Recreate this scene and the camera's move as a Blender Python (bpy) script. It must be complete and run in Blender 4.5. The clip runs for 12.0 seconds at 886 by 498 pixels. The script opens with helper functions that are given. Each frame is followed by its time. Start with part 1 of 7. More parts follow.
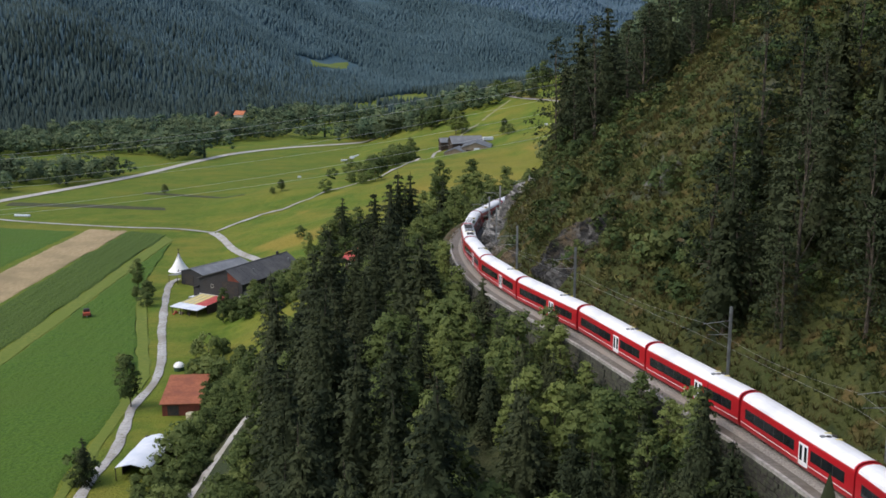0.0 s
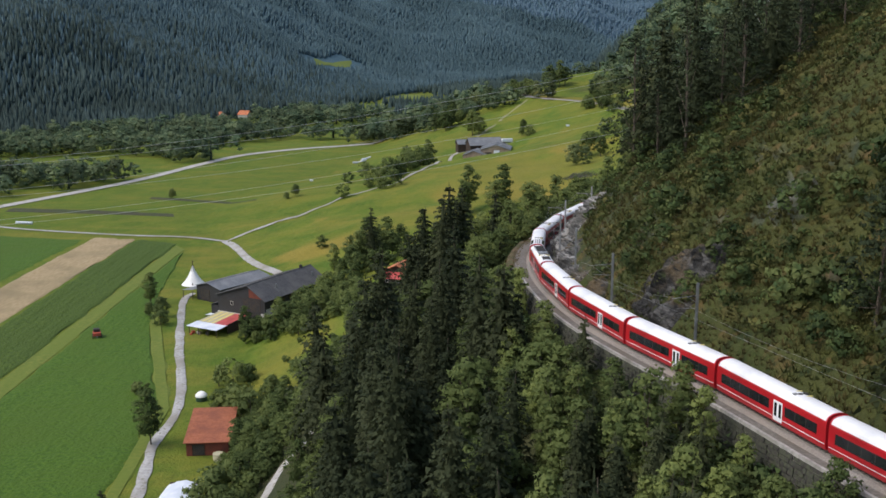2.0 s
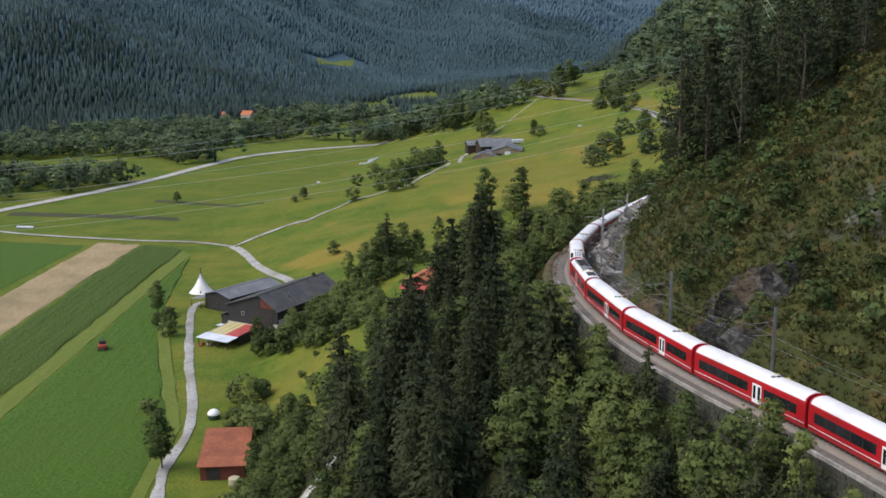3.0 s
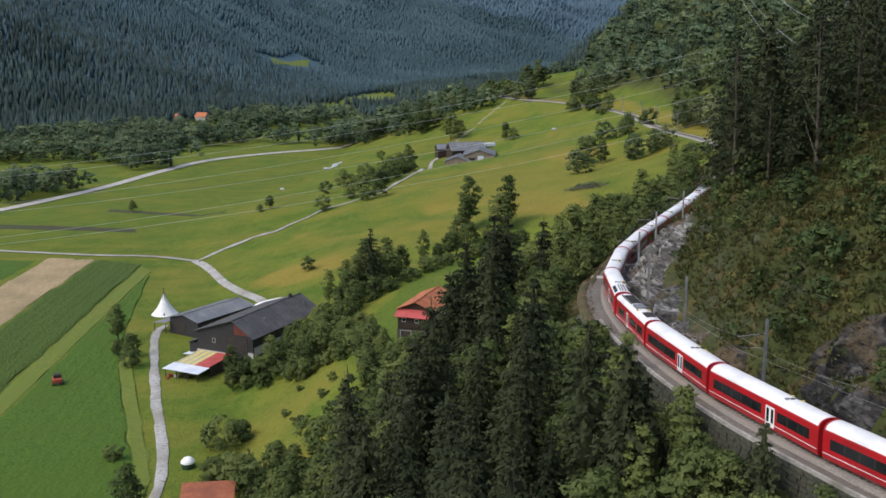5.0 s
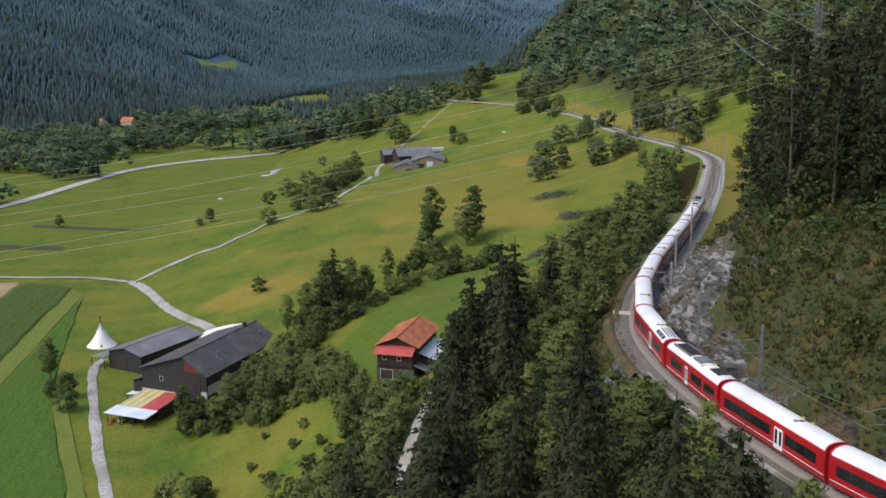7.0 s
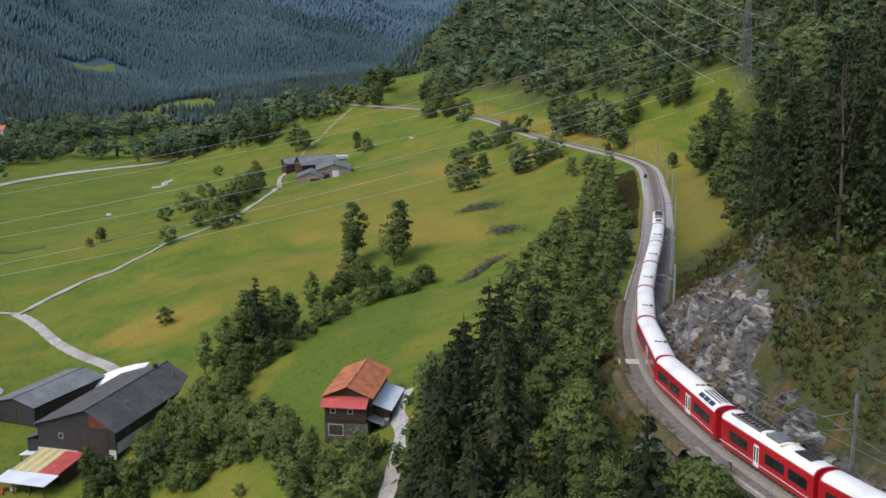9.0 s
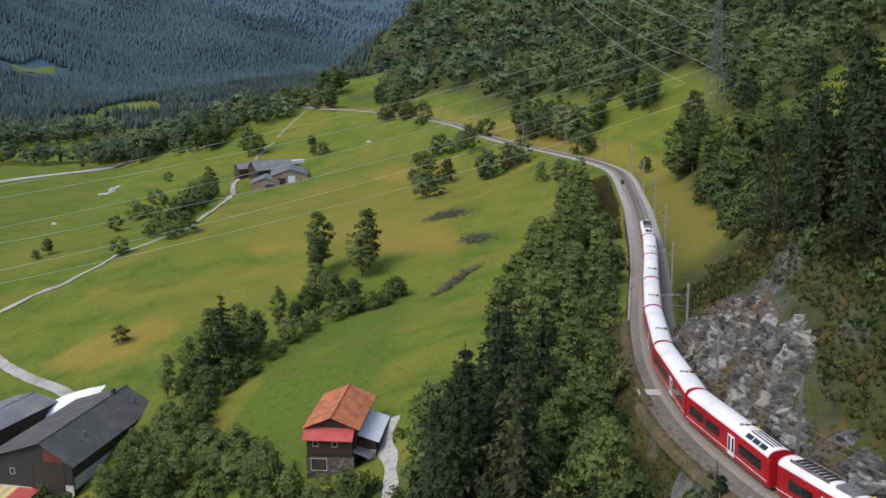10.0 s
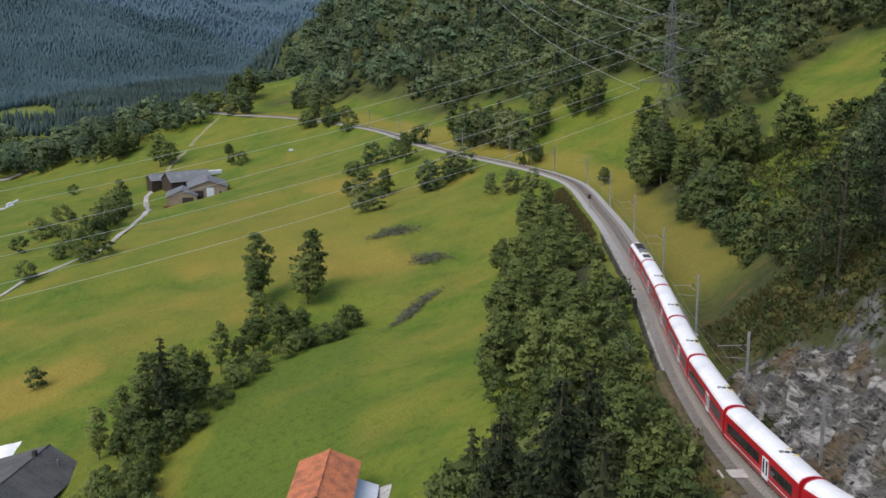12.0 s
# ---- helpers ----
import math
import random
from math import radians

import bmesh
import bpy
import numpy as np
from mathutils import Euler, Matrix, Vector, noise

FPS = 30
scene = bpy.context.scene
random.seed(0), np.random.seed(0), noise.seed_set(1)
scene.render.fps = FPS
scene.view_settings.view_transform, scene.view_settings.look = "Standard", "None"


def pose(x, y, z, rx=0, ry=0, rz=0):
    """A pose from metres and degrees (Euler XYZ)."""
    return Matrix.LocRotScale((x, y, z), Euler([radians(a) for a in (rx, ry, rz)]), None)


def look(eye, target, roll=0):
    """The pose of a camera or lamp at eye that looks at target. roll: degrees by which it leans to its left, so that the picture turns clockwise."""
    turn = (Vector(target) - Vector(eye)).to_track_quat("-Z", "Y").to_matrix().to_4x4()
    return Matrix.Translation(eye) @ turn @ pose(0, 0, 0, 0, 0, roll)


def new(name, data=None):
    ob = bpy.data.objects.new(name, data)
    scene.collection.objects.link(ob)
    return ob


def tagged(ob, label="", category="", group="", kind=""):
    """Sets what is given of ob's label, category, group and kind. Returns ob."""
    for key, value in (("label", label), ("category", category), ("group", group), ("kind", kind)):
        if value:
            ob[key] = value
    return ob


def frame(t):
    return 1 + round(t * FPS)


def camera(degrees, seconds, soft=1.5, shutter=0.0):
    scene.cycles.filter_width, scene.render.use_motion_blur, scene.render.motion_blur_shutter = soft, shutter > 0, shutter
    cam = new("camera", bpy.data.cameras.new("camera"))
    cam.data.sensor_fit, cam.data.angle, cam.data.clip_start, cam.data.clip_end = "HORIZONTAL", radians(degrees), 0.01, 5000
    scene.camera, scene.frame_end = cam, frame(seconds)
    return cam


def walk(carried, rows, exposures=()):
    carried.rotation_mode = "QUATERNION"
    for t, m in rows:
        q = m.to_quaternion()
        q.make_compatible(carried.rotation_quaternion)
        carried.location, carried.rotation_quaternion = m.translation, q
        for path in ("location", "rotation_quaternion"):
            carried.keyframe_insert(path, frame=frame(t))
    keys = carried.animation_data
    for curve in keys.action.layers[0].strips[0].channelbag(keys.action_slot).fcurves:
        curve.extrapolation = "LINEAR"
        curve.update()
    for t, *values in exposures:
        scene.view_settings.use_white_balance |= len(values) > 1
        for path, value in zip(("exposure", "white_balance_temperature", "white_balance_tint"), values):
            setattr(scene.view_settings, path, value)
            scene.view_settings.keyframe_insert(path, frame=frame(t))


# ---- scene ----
cam = camera(46.3, 12.0, soft=1.6)
PATH = [
    (0, (0.798, -0.061, 35.439), (0.791, 1.897, 35.029), 0.0),
    (0.5, (-2.299, 6.021, 35.246), (-2.301, 7.978, 34.834), -0.1),
    (1, (-5.34, 12.169, 35.095), (-5.341, 14.126, 34.682), -0.1),
    (1.5, (-8.533, 18.466, 34.994), (-8.535, 20.423, 34.582), -0.1),
    (2, (-11.537, 24.727, 34.968), (-11.538, 26.684, 34.555), -0.0),
    (2.5, (-14.412, 30.971, 34.941), (-14.413, 32.928, 34.528), -0.0),
    (3, (-17.14, 37.208, 34.875), (-17.141, 39.164, 34.46), -0.1),
    (5, (-27.312, 62.756, 34.586), (-27.22, 64.711, 34.17), -0.0),
    (5.5, (-29.781, 69.148, 34.592), (-29.641, 71.1, 34.177), 0.0),
    (6, (-32.109, 75.516, 34.571), (-31.94, 77.465, 34.155), -0.1),
    (6.5, (-34.314, 81.996, 34.582), (-34.114, 83.943, 34.166), -0.1),
    (7, (-36.431, 88.608, 34.573), (-36.202, 90.55, 34.157), -0.2),
    (9, (-44.406, 115.74, 34.681), (-43.96, 117.645, 34.266), -0.3),
    (9.5, (-46.247, 122.571, 34.729), (-45.75, 124.463, 34.315), -0.3),
    (10, (-47.891, 129.321, 34.788), (-47.345, 131.2, 34.374), -0.3),
    (10.5, (-49.424, 136.206, 34.895), (-48.821, 138.068, 34.482), -0.3),
    (11, (-50.747, 143.089, 34.977), (-50.095, 144.934, 34.564), -0.2),
    (11.5, (-51.996, 150.039, 35.04), (-51.303, 151.869, 34.628), -0.3),
    (12, (-53.157, 156.831, 35.078), (-52.432, 158.649, 34.666), -0.2),
]
walk(cam, [(t, look(eye, target, roll)) for t, eye, target, roll in PATH])

# ---- sky, sun ------------------------------------------------------------
world = bpy.data.worlds.new("sky")
scene.world = world
world.use_nodes = True
wn = world.node_tree.nodes
sky = wn.new("ShaderNodeTexSky")
sky.sky_type, sky.sun_disc = "NISHITA", False
SUN_ELEVATION, SUN_HEADING = 52.0, 250.0   # degrees; heading clockwise from +y
sky.sun_elevation, sky.sun_rotation = radians(SUN_ELEVATION), radians(SUN_HEADING)
sky.air_density, sky.dust_density, sky.ozone_density = 1.0, 3.0, 1.0
world.node_tree.links.new(sky.outputs[0], wn["Background"].inputs[0])
wn["Background"].inputs[1].default_value = 0.232
sun = new("sun", bpy.data.lights.new("sun", "SUN"))
sun.data.energy, sun.data.angle, sun.data.color = 1.08, radians(35), (1.0, 0.96, 0.90)
a, e = radians(SUN_HEADING), radians(SUN_ELEVATION)
sun.matrix_world = look((200 * math.sin(a) * math.cos(e), 200 * math.cos(a) * math.cos(e), 200 * math.sin(e)), (0, 0, 0))
scene.view_settings.exposure = 0.0


# ---- materials -----------------------------------------------------------
def node_mat(name):
    m = bpy.data.materials.new(name)
    m.use_nodes = True
    return m, m.node_tree.nodes, m.node_tree.links, m.node_tree.nodes["Principled BSDF"]


def mixed(nodes, links, fac, a, b):
    n = nodes.new("ShaderNodeMix")
    n.data_type = "RGBA"
    for sock, v in ((n.inputs[0], fac), (n.inputs[6], a), (n.inputs[7], b)):
        if hasattr(v, "is_output"):
            links.new(v, sock)
        elif isinstance(v, (int, float)):
            sock.default_value = v
        else:
            sock.default_value = (*v, 1)
    return n.outputs[2]


def noise_fac(nodes, links, vec, scale, lo=0.35, hi=0.65, detail=4.0, stretch=None):
    if stretch:
        mp = nodes.new("ShaderNodeMapping")
        mp.inputs["Scale"].default_value = stretch
        links.new(vec, mp.inputs[0])
        vec = mp.outputs[0]
    n = nodes.new("ShaderNodeTexNoise")
    n.inputs["Scale"].default_value, n.inputs["Detail"].default_value = scale, detail
    links.new(vec, n.inputs["Vector"])
    r = nodes.new("ShaderNodeMapRange")
    r.inputs[1].default_value, r.inputs[2].default_value = lo, hi
    links.new(n.outputs[0], r.inputs[0])
    return r.outputs[0]


def bump_on(nodes, links, bsdf, fac, strength, distance=0.05):
    b = nodes.new("ShaderNodeBump")
    b.inputs["Strength"].default_value, b.inputs["Distance"].default_value = strength, distance
    links.new(fac, b.inputs["Height"])
    links.new(b.outputs[0], bsdf.inputs["Normal"])


def surface(name, c1, c2, scale=2.0, big=0.2, c3=None, rough=0.9, bump=0.3, metal=0.0, world_space=False, stretch=None, spec=0.3, depth=0.05):
    """A worn surface: fine grain from c1 to c2, large stains towards c3."""
    m, nodes, links, bsdf = node_mat(name)
    if world_space:
        vec = nodes.new("ShaderNodeNewGeometry").outputs["Position"]
    else:
        vec = nodes.new("ShaderNodeTexCoord").outputs["Object"]
    f1 = noise_fac(nodes, links, vec, scale, stretch=stretch)
    col = mixed(nodes, links, f1, c1, c2)
    if c3 is not None:
        col = mixed(nodes, links, noise_fac(nodes, links, vec, big, 0.42, 0.68), col, c3)
    links.new(col, bsdf.inputs["Base Color"])
    bsdf.inputs["Roughness"].default_value, bsdf.inputs["Metallic"].default_value = rough, metal
    bsdf.inputs["Specular IOR Level"].default_value = spec
    if bump:
        bump_on(nodes, links, bsdf, f1, bump, depth)
    return m


def foliage(name, dark, light, warm=None, through_light=0.22, other=None, patch=0.11, spread=0.28):
    """Leaves or needles: each clump its own tone, each tree its own tint."""
    m, nodes, links, bsdf = node_mat(name)
    geo, info = nodes.new("ShaderNodeNewGeometry"), nodes.new("ShaderNodeObjectInfo")
    col = mixed(nodes, links, geo.outputs["Random Per Island"], dark, light)
    if warm is not None:
        mul = nodes.new("ShaderNodeMath")
        mul.operation, mul.inputs[1].default_value = "MULTIPLY", 0.75
        links.new(info.outputs["Random"], mul.inputs[0])
        col = mixed(nodes, links, mul.outputs[0], col, warm)
    if other is not None:   # neighbouring trees differ in tint
        pos = geo.outputs["Position"]
        col = mixed(nodes, links, noise_fac(nodes, links, pos, patch, 0.44, 0.60, 1.0, stretch=(1, 1, 0.2)), col, other)
    # every tree is a little lighter or darker than its neighbours
    tone, add, wrap = nodes.new("ShaderNodeAttribute"), nodes.new("ShaderNodeMath"), nodes.new("ShaderNodeMath")
    tone.attribute_name, wrap.operation = "tone", "FRACT"
    links.new(tone.outputs["Fac"], add.inputs[0])
    links.new(info.outputs["Random"], add.inputs[1])
    links.new(add.outputs[0], wrap.inputs[0])
    span, hue = nodes.new("ShaderNodeMapRange"), nodes.new("ShaderNodeHueSaturation")
    span.inputs[3].default_value, span.inputs[4].default_value = 1 - spread, 1 + spread
    links.new(wrap.outputs[0], span.inputs[0])
    links.new(span.outputs[0], hue.inputs["Value"])
    links.new(col, hue.inputs["Color"])
    col = hue.outputs[0]
    links.new(col, bsdf.inputs["Base Color"])
    bsdf.inputs["Roughness"].default_value, bsdf.inputs["Specular IOR Level"].default_value = 0.75, 0.15
    tr, mix = nodes.new("ShaderNodeBsdfTranslucent"), nodes.new("ShaderNodeMixShader")
    links.new(col, tr.inputs[0])
    mix.inputs[0].default_value = through_light
    links.new(bsdf.outputs[0], mix.inputs[1])
    links.new(tr.outputs[0], mix.inputs[2])
    links.new(mix.outputs[0], nodes["Material Output"].inputs[0])
    return m


M_SPRUCE = foliage("spruce needles", (0.025, 0.039, 0.018), (0.054, 0.070, 0.032), (0.054, 0.062, 0.028), 0.30)
M_PINE = foliage("pine needles", (0.020, 0.034, 0.017), (0.042, 0.060, 0.028), (0.044, 0.053, 0.024))
M_LEAF = foliage("broad leaves", (0.070, 0.112, 0.038), (0.160, 0.210, 0.070), (0.150, 0.178, 0.056), 0.42)
M_BIRCH = foliage("light leaves", (0.095, 0.145, 0.048), (0.210, 0.255, 0.082), (0.190, 0.220, 0.064), 0.40)
M_SHRUB = foliage("shrub leaves", (0.024, 0.042, 0.014), (0.074, 0.102, 0.032), None, 0.25, (0.104, 0.098, 0.032), 0.22, 0.4)
M_HILL_LEAF = foliage("hillside leaves", (0.030, 0.056, 0.022), (0.084, 0.122, 0.040), None, 0.3, (0.110, 0.132, 0.044), 0.25, 0.35)
# leaf green plus a little blue painted in for haze over the hill
M_NEAR_WOOD = foliage("lightly hazed mixed leaves", (0.068, 0.112, 0.054), (0.156, 0.206, 0.092), None, 0.42, (0.182, 0.212, 0.092), 0.10, 0.35)
M_EARTH = surface("brown earth", (0.085, 0.062, 0.034), (0.160, 0.118, 0.062), 1.4, 0.35, (0.070, 0.074, 0.030), rough=0.95, bump=0.9, world_space=True, depth=0.2)
M_CABLE = surface("power cable", (0.50, 0.51, 0.51), (0.62, 0.63, 0.63), 3, rough=0.6, bump=0)
# extra blue here is thin valley haze put into the needle colour
M_FAR_SPRUCE = foliage("lightly hazed far spruce needles", (0.028, 0.047, 0.042), (0.044, 0.068, 0.060), None, 0.1, (0.054, 0.084, 0.078), 0.012, 0.16)
M_MID_SPRUCE = foliage("hill spruce needles", (0.026, 0.042, 0.028), (0.050, 0.074, 0.046), None, 0.1)
# aerial haze of the high and far slopes is put into the needle colour
M_HAZED_SPRUCE = foliage("high forest needles with painted haze", (0.046, 0.082, 0.092), (0.064, 0.108, 0.120), None, 0.1, (0.070, 0.118, 0.134), 0.006, 0.14)
M_HAZED_DISTANT = foliage("distant forest with painted haze", (0.084, 0.138, 0.178), (0.098, 0.158, 0.202), None, 0.1, None, 0.1, 0.08)
M_TUFT = foliage("dry grass blades", (0.058, 0.050, 0.020), (0.112, 0.090, 0.036), None, 0.3)
M_GREEN_TUFT = foliage("green grass blades", (0.040, 0.054, 0.015), (0.098, 0.108, 0.032), None, 0.3, (0.110, 0.092, 0.034), 0.16)
M_RUST = foliage("rusty undergrowth", (0.085, 0.062, 0.027), (0.170, 0.120, 0.050), None, 0.2)
# leaf green with some valley haze mixed into the colour as blue
M_FAR_LEAF = foliage("hazed far leaves", (0.060, 0.104, 0.062), (0.132, 0.184, 0.098), None, 0.38, (0.158, 0.200, 0.102), 0.10, 0.38)
M_BARK = surface("bark", (0.07, 0.055, 0.04), (0.16, 0.13, 0.10), 9, 1.5, (0.05, 0.045, 0.035), bump=0.6)
M_RED = surface("red train paint", (0.38, 0.010, 0.016), (0.45, 0.014, 0.022), 1.2, 0.3, (0.31, 0.012, 0.017), rough=0.32, bump=0.0, spec=0.5)
M_WHITE = surface("white roof paint", (0.74, 0.75, 0.76), (0.82, 0.82, 0.82), 1.5, 0.35, (0.66, 0.67, 0.68), rough=0.5, bump=0.02)
M_GREY = surface("grey metal", (0.20, 0.21, 0.22), (0.30, 0.31, 0.32), 4, 0.8, (0.15, 0.15, 0.15), rough=0.5, metal=0.4, bump=0.1)
M_DARK = surface("dark underframe", (0.02, 0.02, 0.022), (0.05, 0.048, 0.045), 5, 1, (0.06, 0.045, 0.035), rough=0.7)
M_YELLOW = surface("yellow marking", (0.62, 0.52, 0.16), (0.70, 0.60, 0.22), 3, 1, (0.5, 0.45, 0.2), rough=0.6)
M_GLASS = surface("dark window glass", (0.010, 0.012, 0.014), (0.018, 0.02, 0.022), 0.6, 0.2, (0.03, 0.032, 0.034), rough=0.06, bump=0, spec=0.6)
M_BALLAST = surface("ballast", (0.165, 0.150, 0.132), (0.29, 0.27, 0.24), 6, 0.12, (0.25, 0.215, 0.18), rough=0.95, bump=0.9, world_space=True)


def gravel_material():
    """Grey gravel, darker and browner at first, paler beyond the long bend."""
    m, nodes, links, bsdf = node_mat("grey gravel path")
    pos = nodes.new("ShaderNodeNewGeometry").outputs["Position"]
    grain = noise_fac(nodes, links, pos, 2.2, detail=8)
    brown_mix = mixed(nodes, links, grain, (0.112, 0.104, 0.088), (0.185, 0.173, 0.149))
    brown_mix = mixed(nodes, links, noise_fac(nodes, links, pos, 0.15, 0.42, 0.68), brown_mix, (0.115, 0.099, 0.075))
    pale_mix = mixed(nodes, links, grain, (0.27, 0.265, 0.25), (0.39, 0.38, 0.365))
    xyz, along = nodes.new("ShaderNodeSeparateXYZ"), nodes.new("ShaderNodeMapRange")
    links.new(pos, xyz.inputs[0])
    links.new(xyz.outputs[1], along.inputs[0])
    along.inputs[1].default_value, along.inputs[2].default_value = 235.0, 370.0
    links.new(mixed(nodes, links, along.outputs[0], brown_mix, pale_mix), bsdf.inputs["Base Color"])
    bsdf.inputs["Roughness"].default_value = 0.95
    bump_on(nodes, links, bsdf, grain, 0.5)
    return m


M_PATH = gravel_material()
M_KERB = surface("weathered coping", (0.26, 0.250, 0.225), (0.40, 0.385, 0.350), 1.8, 0.25, (0.20, 0.19, 0.155), rough=0.95, bump=0.4, world_space=True)
M_CONCRETE = surface("pale concrete", (0.40, 0.385, 0.36), (0.52, 0.50, 0.47), 2.5, 0.3, (0.32, 0.30, 0.27), rough=0.9, bump=0.3, world_space=True)
M_RAIL = surface("rusty rail", (0.16, 0.11, 0.08), (0.26, 0.19, 0.14), 5, 1, (0.3, 0.27, 0.25), rough=0.45, metal=0.6)
M_SLEEPER = surface("weathered sleeper", (0.13, 0.11, 0.09), (0.22, 0.19, 0.16), 5, 1, (0.1, 0.085, 0.07), rough=0.95)
M_MAST = surface("galvanised mast", (0.30, 0.31, 0.31), (0.42, 0.43, 0.43), 3, 0.6, (0.24, 0.24, 0.23), rough=0.55, metal=0.5)
M_WIRE = surface("wire", (0.28, 0.29, 0.29), (0.38, 0.39, 0.39), 3, rough=0.5, metal=0.2, bump=0)


def road_material():
    """Pale gravel with a worn, grassy middle and dirty patches."""
    m, nodes, links, bsdf = node_mat("pale gravel road")
    pos = nodes.new("ShaderNodeNewGeometry").outputs["Position"]
    grain = noise_fac(nodes, links, pos, 1.2, detail=8)
    col = mixed(nodes, links, grain, (0.32, 0.315, 0.30), (0.46, 0.45, 0.43))
    col = mixed(nodes, links, noise_fac(nodes, links, pos, 0.12, 0.42, 0.66), col, (0.27, 0.255, 0.215))
    col = mixed(nodes, links, noise_fac(nodes, links, pos, 1.1, 0.58, 0.66, 8), col, (0.22, 0.21, 0.15))
    links.new(col, bsdf.inputs["Base Color"])
    bsdf.inputs["Roughness"].default_value = 0.95
    bump_on(nodes, links, bsdf, grain, 0.3)
    return m


M_ROAD = road_material()
M_STONE = surface("wall stone", (0.075, 0.070, 0.060), (0.180, 0.170, 0.150), 1.6, 0.25, (0.07, 0.076, 0.045), rough=0.95, bump=0.8, world_space=True, depth=0.2)


def ground_material():
    """Meadow, dry grass, scrub and forest floor, told apart by the land cover; bare rock where it is steep."""
    m, nodes, links, bsdf = node_mat("land")
    geo = nodes.new("ShaderNodeNewGeometry")
    pos = geo.outputs["Position"]
    cover = nodes.new("ShaderNodeVertexColor")
    cover.layer_name = "cover"
    sep = nodes.new("ShaderNodeSeparateColor")
    links.new(cover.outputs[0], sep.inputs[0])
    fine = noise_fac(nodes, links, pos, 1.6, 0.33, 0.67, 8)
    mid = noise_fac(nodes, links, pos, 0.09, 0.38, 0.62, 5)
    big = noise_fac(nodes, links, pos, 0.022, 0.40, 0.60, 4)
    streak = noise_fac(nodes, links, pos, 0.06, 0.46, 0.66, 6, stretch=(0.4, 1.0, 1.0))
    meadow = mixed(nodes, links, fine, (0.064, 0.116, 0.012), (0.104, 0.168, 0.022))
    blades = noise_fac(nodes, links, pos, 0.42, 0.36, 0.64, 8)
    meadow = mixed(nodes, links, blades, meadow, (0.084, 0.128, 0.016))
    meadow = mixed(nodes, links, mid, meadow, (0.132, 0.166, 0.022))
    tussock = nodes.new("ShaderNodeMath")
    tussock.operation, tussock.inputs[1].default_value = "MULTIPLY", 0.45
    links.new(noise_fac(nodes, links, pos, 0.75, 0.52, 0.66, 6), tussock.inputs[0])
    meadow = mixed(nodes, links, tussock.outputs[0], meadow, (0.045, 0.082, 0.012))
    straw = nodes.new("ShaderNodeMath")
    straw.operation, straw.inputs[1].default_value = "MULTIPLY", 0.28
    links.new(noise_fac(nodes, links, pos, 0.27, 0.54, 0.64, 8, stretch=(1.0, 0.6, 1.0)), straw.inputs[0])
    meadow = mixed(nodes, links, straw.outputs[0], meadow, (0.196, 0.190, 0.034))
    dry = mixed(nodes, links, fine, (0.180, 0.158, 0.026), (0.270, 0.212, 0.044))
    half = nodes.new("ShaderNodeMath")
    half.operation, half.inputs[1].default_value = "MULTIPLY", 0.42
    links.new(streak, half.inputs[0])
    meadow = mixed(nodes, links, half.outputs[0], meadow, dry)
    lush = mixed(nodes, links, fine, (0.082, 0.122, 0.015), (0.108, 0.154, 0.022))
    lush = mixed(nodes, links, tussock.outputs[0], lush, (0.034, 0.070, 0.014))
    meadow = mixed(nodes, links, cover.outputs[1], meadow, lush)
    col = mixed(nodes, links, sep.outputs[2], meadow, dry)
    scrub = mixed(nodes, links, mid, (0.036, 0.050, 0.013), (0.074, 0.078, 0.022))
    scrub = mixed(nodes, links, fine, scrub, (0.055, 0.062, 0.022))
    scrub = mixed(nodes, links, noise_fac(nodes, links, pos, 0.30, 0.56, 0.66, 6), scrub, (0.098, 0.074, 0.028))
    scrub = mixed(nodes, links, noise_fac(nodes, links, pos, 0.55, 0.55, 0.66, 6, stretch=(1, 1, 0.6)), scrub, (0.030, 0.042, 0.016))
    col = mixed(nodes, links, sep.outputs[0], col, scrub)
    floor_c = mixed(nodes, links, mid, (0.034, 0.046, 0.020), (0.064, 0.066, 0.030))
    col = mixed(nodes, links, sep.outputs[1], col, floor_c)
    # mountain floor: its blue-grey colour has the distance haze painted in
    haze_mask = nodes.new("ShaderNodeMath")
    haze_mask.operation = "MULTIPLY"
    links.new(sep.outputs[1], haze_mask.inputs[0])
    links.new(sep.outputs[2], haze_mask.inputs[1])
    col = mixed(nodes, links, haze_mask.outputs[0], col, (0.069, 0.121, 0.142))
    # rock on the steep parts of the scrub slopes
    sn = nodes.new("ShaderNodeSeparateXYZ")
    links.new(geo.outputs["True Normal"], sn.inputs[0])
    steep = nodes.new("ShaderNodeMapRange")
    steep.inputs[1].default_value, steep.inputs[2].default_value = 0.66, 0.52
    links.new(sn.outputs[2], steep.inputs[0])
    cut = nodes.new("ShaderNodeMath")
    cut.operation = "MULTIPLY"
    links.new(steep.outputs[0], cut.inputs[0])
    links.new(noise_fac(nodes, links, pos, 0.16, 0.45, 0.58, 5), cut.inputs[1])
    cut2 = nodes.new("ShaderNodeMath")
    cut2.operation = "MULTIPLY"
    links.new(cut.outputs[0], cut2.inputs[0])
    links.new(sep.outputs[0], cut2.inputs[1])
    rock = mixed(nodes, links, noise_fac(nodes, links, pos, 0.9, 0.35, 0.65, 6, stretch=(1, 1, 0.35)), (0.07, 0.073, 0.075), (0.19, 0.19, 0.185))
    col = mixed(nodes, links, cut2.outputs[0], col, rock)
    links.new(col, bsdf.inputs["Base Color"])
    bsdf.inputs["Roughness"].default_value, bsdf.inputs["Specular IOR Level"].default_value = 0.95, 0.15
